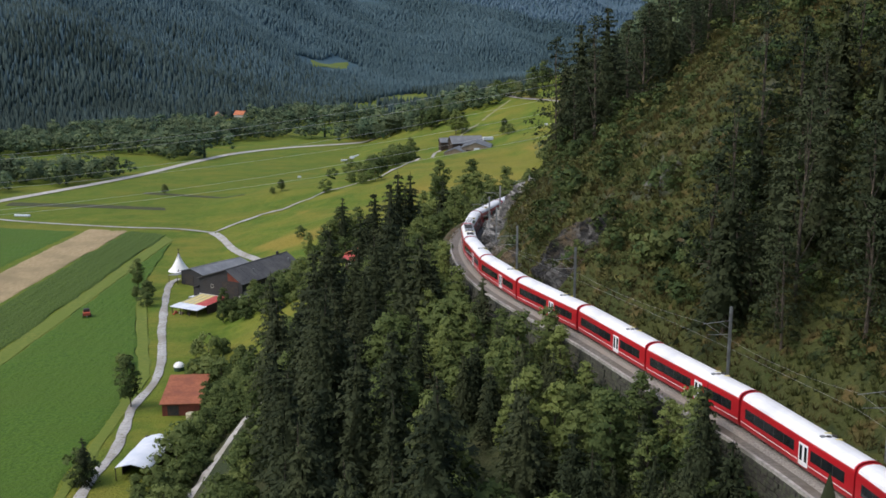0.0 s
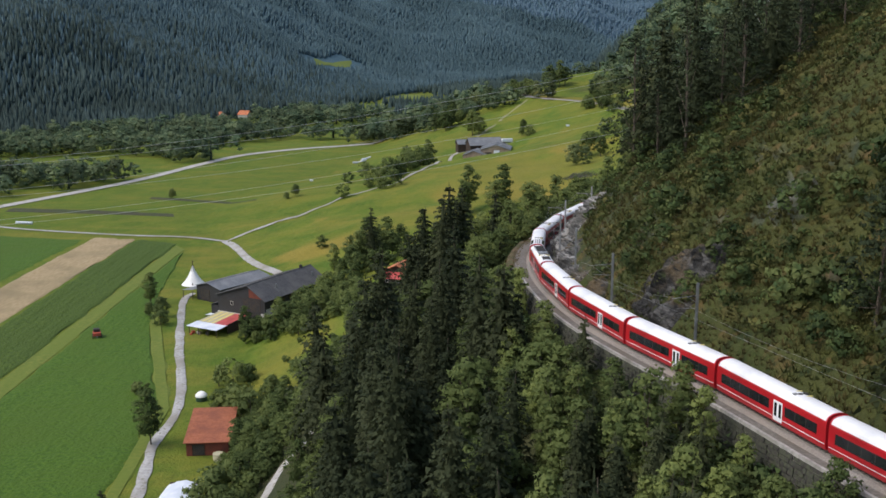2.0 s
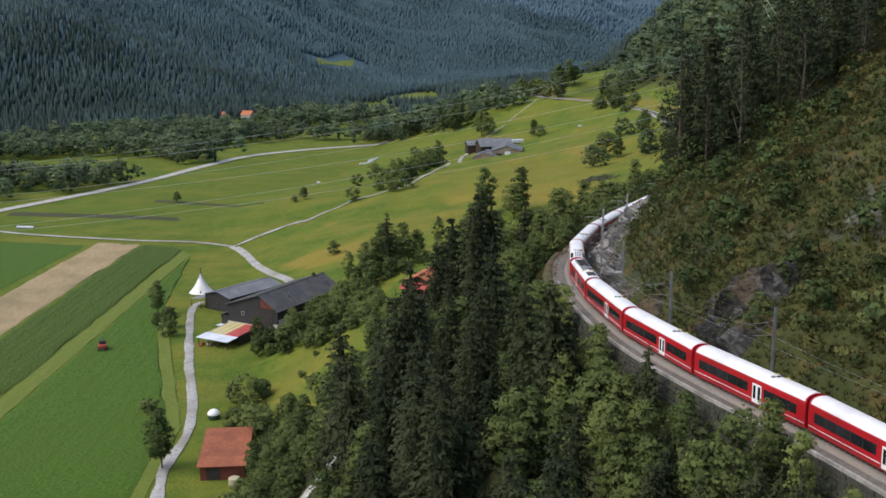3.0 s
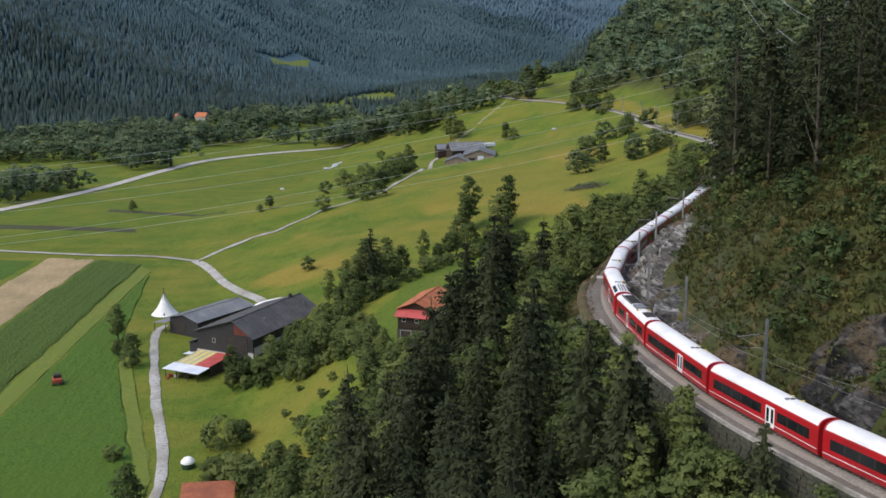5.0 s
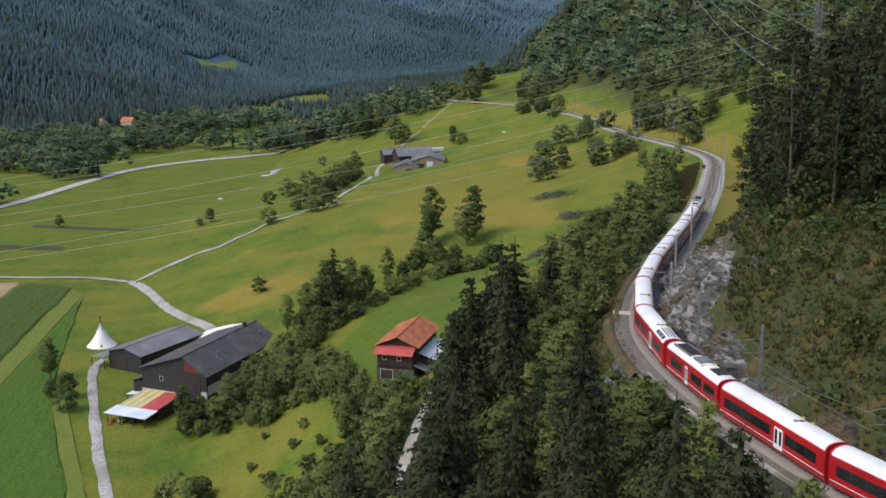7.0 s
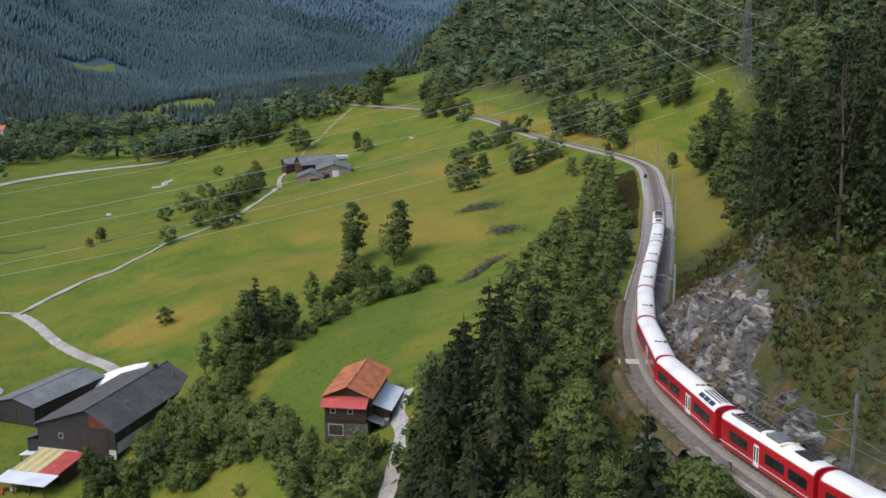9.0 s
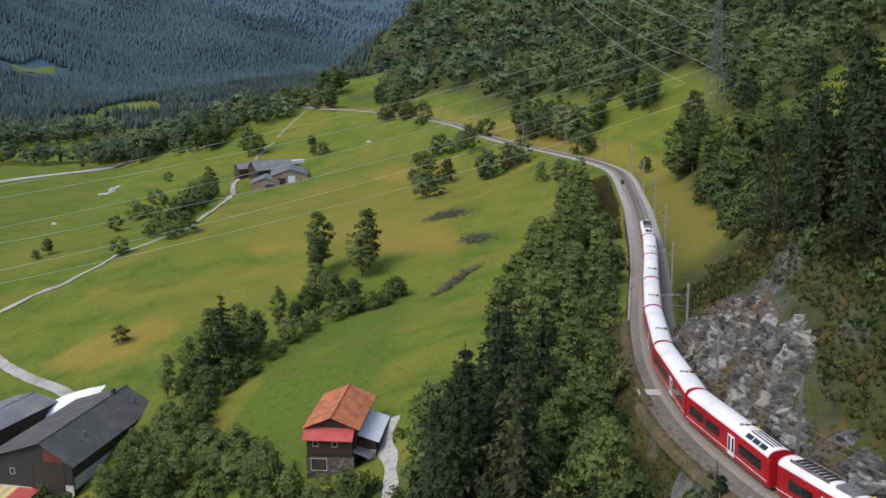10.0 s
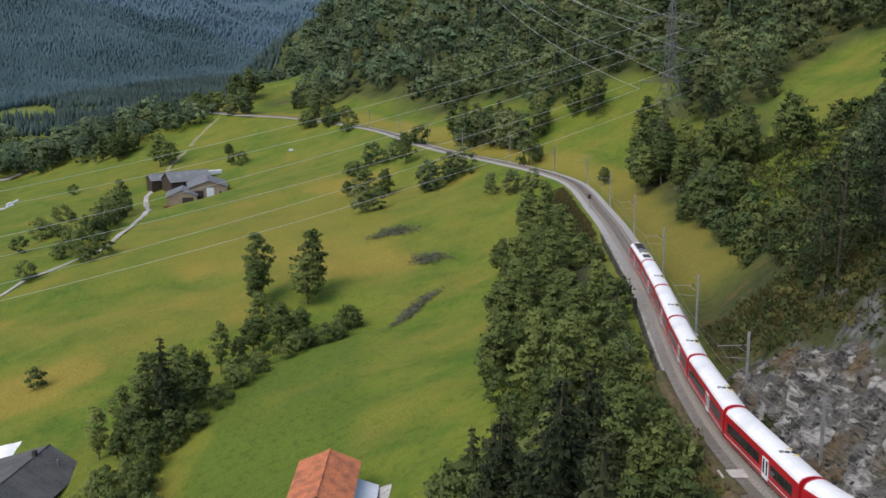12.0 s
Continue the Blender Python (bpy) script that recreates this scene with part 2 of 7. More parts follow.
    bump_on(nodes, links, bsdf, fine, 0.6, 0.25)
    return m


M_LAND = ground_material()

# ---- the lie of the land -------------------------------------------------
# Plan of the railway's centre line (x, y) and its level (y, z).
RAIL_XY = np.array([
    (30, -120), (37, -40), (39, 20), (38.2, 55), (35.3, 78.4), (31.2, 96), (25.6, 113), (19.9, 131), (13.6, 147),
    (8.6, 164), (5.8, 182), (5.0, 200), (6.7, 219), (11.9, 237.5), (19.5, 255.5), (28.4, 273.5), (37.4, 291),
    (46, 308.5), (55, 328), (62.8, 345), (70, 361), (80, 385), (89, 407), (95, 425), (97.6, 442), (97.8, 460),
    (96, 485), (93.3, 510), (92.6, 540), (95, 575), (96.5, 607), (94, 638), (86, 680), (73, 712), (55, 738),
    (46, 772), (46, 820), (58, 900), (80, 1000)], dtype=float)
RAIL_Z = np.array([(-120, -0.5), (36, -1.6), (112, -3.3), (148, -3.9), (169, -4.5), (189, -5.1), (228, -6.5),
                   (270, -7.4), (378, -8.4), (560, -9.1), (810, -10.0)], dtype=float)
# Foot of the slope, where the flat valley floor begins (y, x).
FOOT = np.array([(-150, -50), (60, -46), (165, -50), (232, -54), (283, -62), (340, -74), (395, -86), (440, -98),
                 (514, -126), (580, -112), (634, -80), (709, -67), (800, -62), (1000, -75), (1500, -60)], dtype=float)
FLOOR = -51.0


def spline(points, step):
    """A Catmull-Rom curve through plan points, resampled at an even step."""
    pts = np.vstack([2 * points[0] - points[1], points, 2 * points[-1] - points[-2]])
    out = []
    for i in range(1, len(pts) - 2):
        a, b, c, d = pts[i - 1], pts[i], pts[i + 1], pts[i + 2]
        for t in np.linspace(0, 1, 24, endpoint=False):
            out.append(0.5 * (2 * b + (c - a) * t + (2 * a - 5 * b + 4 * c - d) * t ** 2 + (3 * b - a - 3 * c + d) * t ** 3))
    out.append(points[-1])
    out = np.array(out)
    s = np.concatenate([[0], np.cumsum(np.linalg.norm(np.diff(out, axis=0), axis=1))])
    q = np.arange(0, s[-1], step)
    return np.column_stack([np.interp(q, s, out[:, k]) for k in range(out.shape[1])])


RAIL = spline(RAIL_XY, 2.0)
RAIL_S = np.arange(len(RAIL)) * 2.0
RAIL_T = np.gradient(RAIL, axis=0)
RAIL_T /= np.linalg.norm(RAIL_T, axis=1)[:, None]
RAIL_H = np.interp(RAIL[:, 1], RAIL_Z[:, 0], RAIL_Z[:, 1])
FOOT_P = np.column_stack([np.interp(np.arange(-150, 1500, 6.0), FOOT[:, 0], FOOT[:, 1]), np.arange(-150, 1500, 6.0)])


def smooth(a, b, v):
    t = np.clip((np.asarray(v, float) - a) / (b - a), 0, 1)
    return t * t * (3 - 2 * t)


def fbm(x, y, scale, octaves=4, seed=0.0):
    """Smooth noise about 0, made of turned sine waves."""
    x, y = np.asarray(x, float) / scale, np.asarray(y, float) / scale
    total, amp = 0.0, 1.0
    for k in range(octaves):
        a = 1.7 * k + seed
        u, v = x * math.cos(a) - y * math.sin(a), x * math.sin(a) + y * math.cos(a)
        total = total + amp * (np.sin(u * 2.1 + 1.3 * np.sin(v * 1.7 + seed)) + np.sin(v * 2.3 + 1.1 * np.sin(u * 1.3 + a))) * 0.5
        x, y, amp = x * 1.93, y * 1.93, amp * 0.5
    return total


def nearest(px, py, curve, chunk=4000):
    """Index of the nearest curve point, and the distance, for many points."""
    idx, dist = np.empty(len(px), int), np.empty(len(px))
    for i in range(0, len(px), chunk):
        d2 = (px[i:i + chunk, None] - curve[None, :, 0]) ** 2 + (py[i:i + chunk, None] - curve[None, :, 1]) ** 2
        idx[i:i + chunk] = d2.argmin(1)
        dist[i:i + chunk] = np.sqrt(d2.min(1))
    return idx, dist


def rail_frame(px, py):
    """Signed distance from the railway (right of it is plus), its level and its y there."""
    i, dist = nearest(px, py, RAIL)
    side = np.sign((px - RAIL[i, 0]) * RAIL_T[i, 1] - (py - RAIL[i, 1]) * RAIL_T[i, 0])
    return side * dist, RAIL_H[i], RAIL[i, 1]


# How far the level ground reaches beside the track on the hill side, and how steeply the hill then rises (y, width, near, far).
HILL = np.array([(-150, 6.5, 0.80, 0.80), (120, 6.5, 0.80, 0.85), (150, 5.5, 0.95, 0.9), (172, 4.2, 1.0, 0.85), (190, 3.6, 1.15, 0.70),
                 (235, 3.6, 1.2, 0.62), (262, 4.5, 1.0, 0.60), (285, 7.0, 0.72, 0.60), (330, 9.0, 0.50, 0.5), (400, 8.0, 0.30, 0.42),
                 (440, 6.0, 0.30, 0.42), (520, 5.0, 0.26, 0.5), (620, 5.0, 0.30, 0.55), (740, 5.0, 0.3, 0.55), (900, 5.0, 0.3, 0.5)], dtype=float)
# Foot of the mountain across the valley.
RANGE = np.array([(-900, -300), (-620, 300), (-470, 600), (-380, 800), (-265, 965), (-150, 1190), (-30, 1560), (120, 1900), (420, 2300), (900, 2700), (1700, 3000), (2600, 3300)], dtype=float)


# Hollows and swells of the valley side: x, y, reach, depth.
DIPS = ((34, 374, 45, 7.0), (54, 500, 40, 4.0), (25, 625, 55, 4.5), (-24, 282, 22, -2.5), (-55, 336, 24, -2.0), (20, 616, 16, 5.2), (6, 604, 13, 2.0), (-17, 277, 8, 2.4))


def ground(px, py):
    """Height of the land at many plan points."""
    px, py = np.atleast_1d(np.asarray(px, float)), np.atleast_1d(np.asarray(py, float))
    d, zr, ry = rail_frame(px, py)
    far = np.maximum(py - 770, 0)
    # valley side, from the railway's shoulder down to the foot
    _, df = nearest(px, py, FOOT_P)
    inside = px > np.interp(py, FOOT_P[:, 1], FOOT_P[:, 0])
    edge = np.interp(ry, [200, 207, 212, 225, 235, 245], [3.5, 4.6, 5.2, 4.5, 3.9, 3.5])
    dl = np.maximum(-d - edge, 0)
    u = np.where(inside, dl / np.maximum(dl + df, 1e-6), 1.0)
    drop = np.clip(u, 0, 1) ** 0.9
    wall = 3.2 * smooth(0.0, 0.8, -d - 4.3) * smooth(60, 90, ry) * (1 - smooth(205, 232, ry))
    left = zr - wall + (FLOOR - zr + wall) * drop
    rough = smooth(2, 20, dl) * np.where(inside, smooth(0, 30, df), 0)
    left = left + rough * (0.9 * fbm(px, py, 26, 3, 0.4) + 0.25 * fbm(px, py, 6, 3, 2.0))
    left = left - rough * sum(a * np.exp(-((px - x0) ** 2 + (py - y0) ** 2) / r ** 2) for x0, y0, r, a in DIPS)
    # level bed
    bed = zr - 0.42
    left = np.where(-d < edge, bed, np.minimum(left, bed))
    # the land falls away behind the retaining walls
    drop = 3.8 * (1 - smooth(196, 206, ry)) + 1.7 * smooth(262, 266, ry) * (1 - smooth(346, 352, ry))
    left = np.minimum(left, bed - drop * smooth(2.2, 3.7, -d))
    # hill side
    w, s1, s2 = (np.interp(ry, HILL[:, 0], HILL[:, k]) for k in (1, 2, 3))
    dr = np.maximum(d - w, 0)
    h = s1 * np.minimum(dr, 14) + s2 * np.maximum(dr - 14, 0)
    h = h + 0.06 * np.maximum(d - 2.6, 0) * smooth(2.6, 7, d)
    bump = smooth(1, 16, dr)
    h = h + bump * (1.6 * fbm(px, py, 24, 4, 1.0) + 0.5 * fbm(px, py, 5.5, 3, 3.1))
    h = h + 14 * fbm(px, py, 150, 2, 5.0) * smooth(40, 220, dr)
    h = np.minimum(h, 60 + (h - 60) * 0.75)
    # past the last bend the hill stands back, and leaves a low knoll
    h = h * (1 - smooth(640, 720, ry) * (1 - smooth(70, 190, px)))
    right = bed + np.maximum(h, 0)
    z = np.where(d < 0, left, right)
    # valley floor rolls gently
    z = z + np.where((d < 0) & ~inside, 0.35 * fbm(px, py, 90, 2, 0.0), 0)
    # beyond the last bend the railway's hill sinks to the floor
    z = z + (FLOOR - z) * smooth(30, 200, far) * (1 - smooth(60, 230, px)) * (z > FLOOR)
    z = z + (FLOOR - z) * smooth(230, 700, far) * (z > FLOOR)
    # grassy knoll beyond the last bend
    z = z + 15 * np.exp(-((px - 85) / 48) ** 2 - ((py - 838) / 42) ** 2) * smooth(5, 30, d)
    # mountain across the valley
    _, dm = nearest(px, py, RANGE_C)
    over = px < np.interp(py, RANGE[:, 1], RANGE[:, 0])
    m = np.where(over, dm, 0)
    mount = 0.16 * np.minimum(m, 60) + 0.42 * np.maximum(m - 60, 0)
    mount = mount * (1 + 0.18 * fbm(px, py, 420, 3, 2.2)) + smooth(30, 300, m) * 16 * fbm(px, py, 150, 3, 4.0)
    mount = np.where(mount > 500, 500 + (mount - 500) * 0.6, mount)
    z = np.where(over, FLOOR + np.maximum(mount, 0), z)
    return z


RANGE_C = spline(RANGE, 20.0)


def height(x, y):
    return float(ground([x], [y])[0])


# ---- mesh helpers --------------------------------------------------------
def mesh_of(name, verts, faces, material=None, flat=True):
    me = bpy.data.meshes.new(name)
    me.from_pydata(np.asarray(verts, float).tolist(), [], faces.tolist() if hasattr(faces, "tolist") else faces)
    if material:
        me.materials.append(material)
    if not flat:
        me.polygons.foreach_set("use_smooth", np.ones(len(me.polygons), bool))
    me.update()
    return me


def thing(name, label, category, group="", kind="", at=None):
    """An Empty that parents the parts of one thing."""
    ob = new(name)
    if at is not None:
        ob.matrix_world = at
    return tagged(ob, label, category, group, kind)


def child(name, me, parent, label=""):
    ob = new(name, me)
    ob.parent = parent
    return tagged(ob, label)


def tube(points, radii, sides=6):
    """A tapered pipe through points: vertices and faces."""
    points = [Vector(p) for p in points]
    verts, faces = [], []
    for i, p in enumerate(points):
        t = (points[min(i + 1, len(points) - 1)] - points[max(i - 1, 0)]).normalized()
        u = t.orthogonal().normalized()
        v = t.cross(u)
        for k in range(sides):
            a = 2 * math.pi * k / sides
            verts.append(p + (u * math.cos(a) + v * math.sin(a)) * radii[i])
    for i in range(len(points) - 1):
        for k in range(sides):
            a, b = i * sides + k, i * sides + (k + 1) % sides
            faces.append((a, b, b + sides, a + sides))
    faces.append(tuple(range(sides - 1, -1, -1)))
    faces.append(tuple(range(len(verts) - sides, len(verts))))
    return [tuple(v) for v in verts], faces


def boxes(items):
    """Vertices and faces of boxes (x0, x1, y0, y1, z0, z1)."""
    verts, faces = [], []
    for x0, x1, y0, y1, z0, z1 in items:
        n = len(verts)
        verts += [(x, y, z) for z in (z0, z1) for x, y in ((x0, y0), (x1, y0), (x1, y1), (x0, y1))]
        faces += [tuple(n + i for i in f) for f in ((3, 2, 1, 0), (4, 5, 6, 7), (0, 1, 5, 4), (1, 2, 6, 5), (2, 3, 7, 6), (3, 0, 4, 7))]
    return verts, faces


def bevelled_box(name, x0, x1, y0, y1, z0, z1, material, bevel=0.03):
    bm = bmesh.new()
    bmesh.ops.create_cube(bm, size=1.0)
    for v in bm.verts:
        v.co = Vector(((x0 + x1) / 2 + v.co.x * (x1 - x0), (y0 + y1) / 2 + v.co.y * (y1 - y0), (z0 + z1) / 2 + v.co.z * (z1 - z0)))
    if bevel:
        bmesh.ops.bevel(bm, geom=bm.edges[:], offset=bevel, segments=1, affect="EDGES")
    me = bpy.data.meshes.new(name)
    bm.to_mesh(me)
    bm.free()
    me.materials.append(material)
    return me


def joined(parts):
    verts, faces = [], []
    for v, f in parts:
        n = len(verts)
        verts += [tuple(p) for p in v]
        faces += [tuple(i + n for i in g) for g in f]
    return verts, faces


def rounded(verts, faces, share):
    """Faces of a crown turned outwards, and vertex normals drawn towards the crown's own roundness."""
    v, f = np.asarray(verts, float), np.asarray(faces, int)
    lo, hi = v.min(0), v.max(0)
    mid, ext = (lo + hi) / 2 - np.array([0, 0, 0.12 * (hi[2] - lo[2])]), (hi - lo) / 2 + 1e-6
    out = (v - mid) / ext
    out[:, 2] += 0.25
    out /= np.linalg.norm(out, axis=1)[:, None] + 1e-9
    fn = np.cross(v[f[:, 1]] - v[f[:, 0]], v[f[:, 2]] - v[f[:, 0]])
    turn = (fn * out[f].mean(1)).sum(1) < 0
    f[turn] = f[turn][:, ::-1]
    fn[turn] *= -1
    fn /= np.linalg.norm(fn, axis=1)[:, None] + 1e-9
    vn = np.zeros_like(v)
    for k in range(3):
        np.add.at(vn, f[:, k], fn)
    vn /= np.linalg.norm(vn, axis=1)[:, None] + 1e-9
    vn = vn * (1 - share) + out * share
    return v, f, vn / (np.linalg.norm(vn, axis=1)[:, None] + 1e-9)


def crown_of(name, verts, faces, material, share=0.55):
    v, f, vn = rounded(verts, faces, share)
    me = mesh_of(name, v, f, material, flat=False)
    me.normals_split_custom_set_from_vertices(vn.tolist())
    return me


# ---- the ground sheet ----------------------------------------------------
def steps(a, b, fine, lo, hi, growth):
    """Grid lines: an even fine step from lo to hi, growing outside it."""
    mid = list(np.arange(lo, hi, fine))
    up, s = [hi], fine
    while up[-1] < b:
        s *= growth
        up.append(up[-1] + s)
    down, s = [lo], fine
    while down[-1] > a:
        s *= growth
        down.append(down[-1] - s)
    return np.array(sorted(down[1:]) + mid + up)


def hill_clear(x, y):
    """How far from the railway the hillside wood begins beyond the bend."""
    return np.interp(y, [400, 430, 455, 470, 492, 502, 515, 540, 600, 660, 760, 800], [50, 42, 48, 56, 58, 50, 38, 36, 24, 26, 40, 22]) + 7 * fbm(x, y, 40, 3, 0.8)


def high_meadow(x, y):
    """Distance from the strip of grass that climbs the hill behind the bend."""
    ax, ay, bx, by = 86.0, 322.0, 176.0, 404.0
    f = np.clip(((x - ax) * (bx - ax) + (y - ay) * (by - ay)) / ((bx - ax) ** 2 + (by - ay) ** 2), 0, 1)
    return np.hypot(x - ax - f * (bx - ax), y - ay - f * (by - ay)) / (9.0 + 10.0 * f)


def knoll(x, y):
    """1 on the bare top of the grassy knoll beyond the last bend."""
    return 1 - smooth(0.8, 1.0, np.hypot((x - 80) / 58, (y - 818) / 36))


def forest_floor(x, y):
    """1 where the valley-side wood stands, 0 on meadows and fields."""
    d, _, ry = rail_frame(x, y)
    near = smooth(3.2, 5, -d) * (1 - smooth(236, 268, y + 0.35 * x)) * smooth(-58, -46, x) * smooth(0.95, 1.35, np.hypot((x + 45) / 12, (y - 266) / 25))
    band = smooth(4, 7, -d) * (1 - smooth(14, 21, -d)) * smooth(225, 250, y) * (1 - smooth(392, 420, y))
    return np.clip(near + band, 0, 1)


def land_cover(x, y):
    d, zr, ry = rail_frame(x, y)
    n = fbm(x, y, 18, 3, 1.5)
    scrub = smooth(2.5, 5, d) * (1 - smooth(395, 440, ry))
    hill_far = smooth(-4, 6, d - hill_clear(x, y)) * smooth(395, 420, y)
    grass_up = 1 - smooth(0.8, 1.2, high_meadow(x, y))
    dry_strip = 0.75 * smooth(3, 5, d) * (1 - smooth(13, 19, d + 3 * n)) * smooth(285, 310, ry)
    verge = smooth(4.8, 6.2, -d) * (1 - smooth(9, 14, -d + 2 * n)) * smooth(258, 275, ry) * (1 - smooth(300, 420, ry))
    patch = smooth(0.42, 0.60, np.exp(-((x + 57) ** 2 / 21 ** 2 + (y - 397) ** 2 / 13 ** 2)) + 0.06 * n)
    def spot(cx, cy, rx, ry, rough=0.3):
        return smooth(0.30, 0.62, np.exp(-((x - cx) / rx) ** 2 - ((y - cy) / ry) ** 2) + rough * n)
    patch = patch + 0.85 * spot(50, 520, 13, 22) + 0.9 * spot(33, 414, 11, 10, 0.15) + 0.45 * spot(24, 478, 42, 62, 0.2) + 0.30 * spot(-25, 425, 34, 30, 0.3) + 0.3 * spot(10, 440, 26, 30, 0.3)
    wood = forest_floor(x, y)
    over = x < np.interp(y, RANGE[:, 1], RANGE[:, 0])
    glade = np.exp(-((x + 30) ** 2 + (y - 300) ** 2) / 900)
    scrub = np.where(over, 0, scrub * (1 - grass_up))
    hill_far = hill_far * (1 - grass_up) * (1 - knoll(x, y))
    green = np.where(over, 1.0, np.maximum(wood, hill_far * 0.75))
    slope_grass = 0.24 * smooth(0.2, 0.7, fbm(x + 0.5 * y, y - 0.5 * x, 34, 4, 2.1)) * (d < 0) * smooth(-110, -60, x)
    slope_grass = np.maximum(slope_grass, 0.7 * np.exp(-((x + 46) ** 2 / 15 ** 2 + (y - 266) ** 2 / 27 ** 2)) * (0.6 + 0.8 * n))
    dry = np.clip(np.maximum.reduce([dry_strip, verge, patch, slope_grass]), 0, 1)
    rust = smooth(3.4, 4.2, -d) * (1 - smooth(9.5, 12, -d + 1.5 * n)) * smooth(199, 206, ry) * (1 - smooth(262, 275, ry))
    green = green * (1 - rust)
    scrub = np.maximum(scrub - dry_strip, rust)
    # the third channel is 1 on the mountain, which selects the haze-tinted floor
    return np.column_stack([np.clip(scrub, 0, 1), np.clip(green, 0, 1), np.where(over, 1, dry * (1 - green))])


def lush_field(x, y):
    """1 on the mown green field between hedgerow and chalet and on the plain by the river road."""
    top = np.interp(x, [-40, -28, -20, -8, 9, 18], [316, 334, 364, 375, 380, 376])
    right = np.interp(y, [270, 297, 328, 377], [-18, -9, 2, 17])
    near = smooth(0, 5, top - y) * smooth(0, 6, right - x) * smooth(-42, -36, x) * smooth(272, 284, y)
    plain = 0.2 * smooth(0, 14, -58 - x) * smooth(470, 500, y) * (1 - smooth(780, 860, y))
    heap = 0.9 * smooth(0.4, 0.6, np.exp(-((x - 38) / 9) ** 2 - ((y - 425) / 7) ** 2))
    return np.clip(np.maximum.reduce([near, plain, heap]), 0, 1)


def build_ground():
    xs = steps(-2600, 2400, 1.7, -62, 80, 1.045)
    ys = steps(-500, 4600, 1.7, 60, 300, 1.03)
    gx, gy = np.meshgrid(xs, ys)
    px, py = gx.ravel(), gy.ravel()
    z = ground(px, py)
    nx, ny = len(xs), len(ys)
    i = np.arange(ny - 1)[:, None] * nx + np.arange(nx - 1)[None, :]
    faces = np.stack([i, i + 1, i + nx + 1, i + nx], -1).reshape(-1, 4)
    me = mesh_of("ground", np.column_stack([px, py, z]), faces, M_LAND, flat=False)
    col = me.color_attributes.new("cover", "FLOAT_COLOR", "POINT")
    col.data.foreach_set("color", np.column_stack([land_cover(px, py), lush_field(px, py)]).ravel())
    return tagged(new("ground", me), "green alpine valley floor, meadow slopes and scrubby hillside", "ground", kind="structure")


build_ground()


def ribbon(name, line, half, lift, material, label, step=2.0, wobble=0.0, thick=0.0, kind="structure", category="road"):
    """A strip that lies on the land along a plan line."""
    c = spline(np.array(line, float), step)
    t = np.gradient(c, axis=0)
    t /= np.linalg.norm(t, axis=1)[:, None]
    nrm = np.column_stack([t[:, 1], -t[:, 0]])
    cols = []
    for f in (-1, -0.4, 0.4, 1):
        w = half * f * (1 + wobble * fbm(c[:, 0] + 7 * f, c[:, 1], 5.0, 2, f))
        p = c + nrm * w[:, None]
        z = ground(p[:, 0], p[:, 1]) + lift - (0.12 if abs(f) == 1 else 0)
        cols.append(np.column_stack([p, z]))
    n = len(c)
    verts = np.concatenate(cols)
    faces = [(k * n + i, (k + 1) * n + i, (k + 1) * n + i + 1, k * n + i + 1) for k in range(3) for i in range(n - 1)]
    ob = new(name, mesh_of(name, verts, faces, material, flat=False))
    return tagged(ob, label, category, kind=kind)


# ---- railway -------------------------------------------------------------
def rail_at(s):
    """Place and heading of the track's centre at s metres along it."""
    p = np.array([np.interp(s, RAIL_S, RAIL[:, 0]), np.interp(s, RAIL_S, RAIL[:, 1]), np.interp(s, RAIL_S, RAIL_H)])
    q = np.array([np.interp(s + 0.5, RAIL_S, RAIL[:, 0]), np.interp(s + 0.5, RAIL_S, RAIL[:, 1]), np.interp(s + 0.5, RAIL_S, RAIL_H)])
    t = (q - p) / np.linalg.norm(q - p)
    n = np.array([t[1], -t[0], 0.0])
    return p, t, n / np.linalg.norm(n)


def s_of_y(y):
    return float(np.interp(y, RAIL[:, 1], RAIL_S))


def swept(section, s0, s1, step=2.0):
    """A section of (side, up) points swept along the track between s0 and s1."""
    ss = np.arange(s0, s1, step)
    verts, faces, m = [], [], len(section)
    for s in ss:
        p, t, n = rail_at(s)
        verts += [p + n * a + np.array([0, 0, b]) for a, b in section]
    for i in range(len(ss) - 1):
        for k in range(m - 1):
            a = i * m + k
            faces.append((a, a + 1, a + m + 1, a + m))
    return verts, faces


S0, S1 = 20.0, s_of_y(800)
tagged(new("ballast_bed", mesh_of("ballast_bed", *swept([(-2.0, -0.46), (-1.45, -0.12), (1.45, -0.12), (2.1, -0.46)], S0, S1), M_BALLAST)),
       "grey-brown stone ballast under the railway track", "ballast", kind="structure")
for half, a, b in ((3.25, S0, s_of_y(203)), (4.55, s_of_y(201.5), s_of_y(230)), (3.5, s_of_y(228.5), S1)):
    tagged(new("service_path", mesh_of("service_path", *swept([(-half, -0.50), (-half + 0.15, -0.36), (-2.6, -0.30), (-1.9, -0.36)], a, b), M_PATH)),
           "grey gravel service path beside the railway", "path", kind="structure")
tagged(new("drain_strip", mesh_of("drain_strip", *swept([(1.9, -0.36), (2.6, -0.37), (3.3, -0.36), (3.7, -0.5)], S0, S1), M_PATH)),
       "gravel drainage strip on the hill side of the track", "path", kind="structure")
tagged(new("path_kerb", mesh_of("path_kerb", *swept([(-3.5, -0.9), (-3.5, -0.14), (-3.18, -0.14), (-3.18, -0.5)], s_of_y(62), s_of_y(205)), M_KERB)),
       "pale concrete coping along the top of the retaining wall", "kerb", kind="structure")
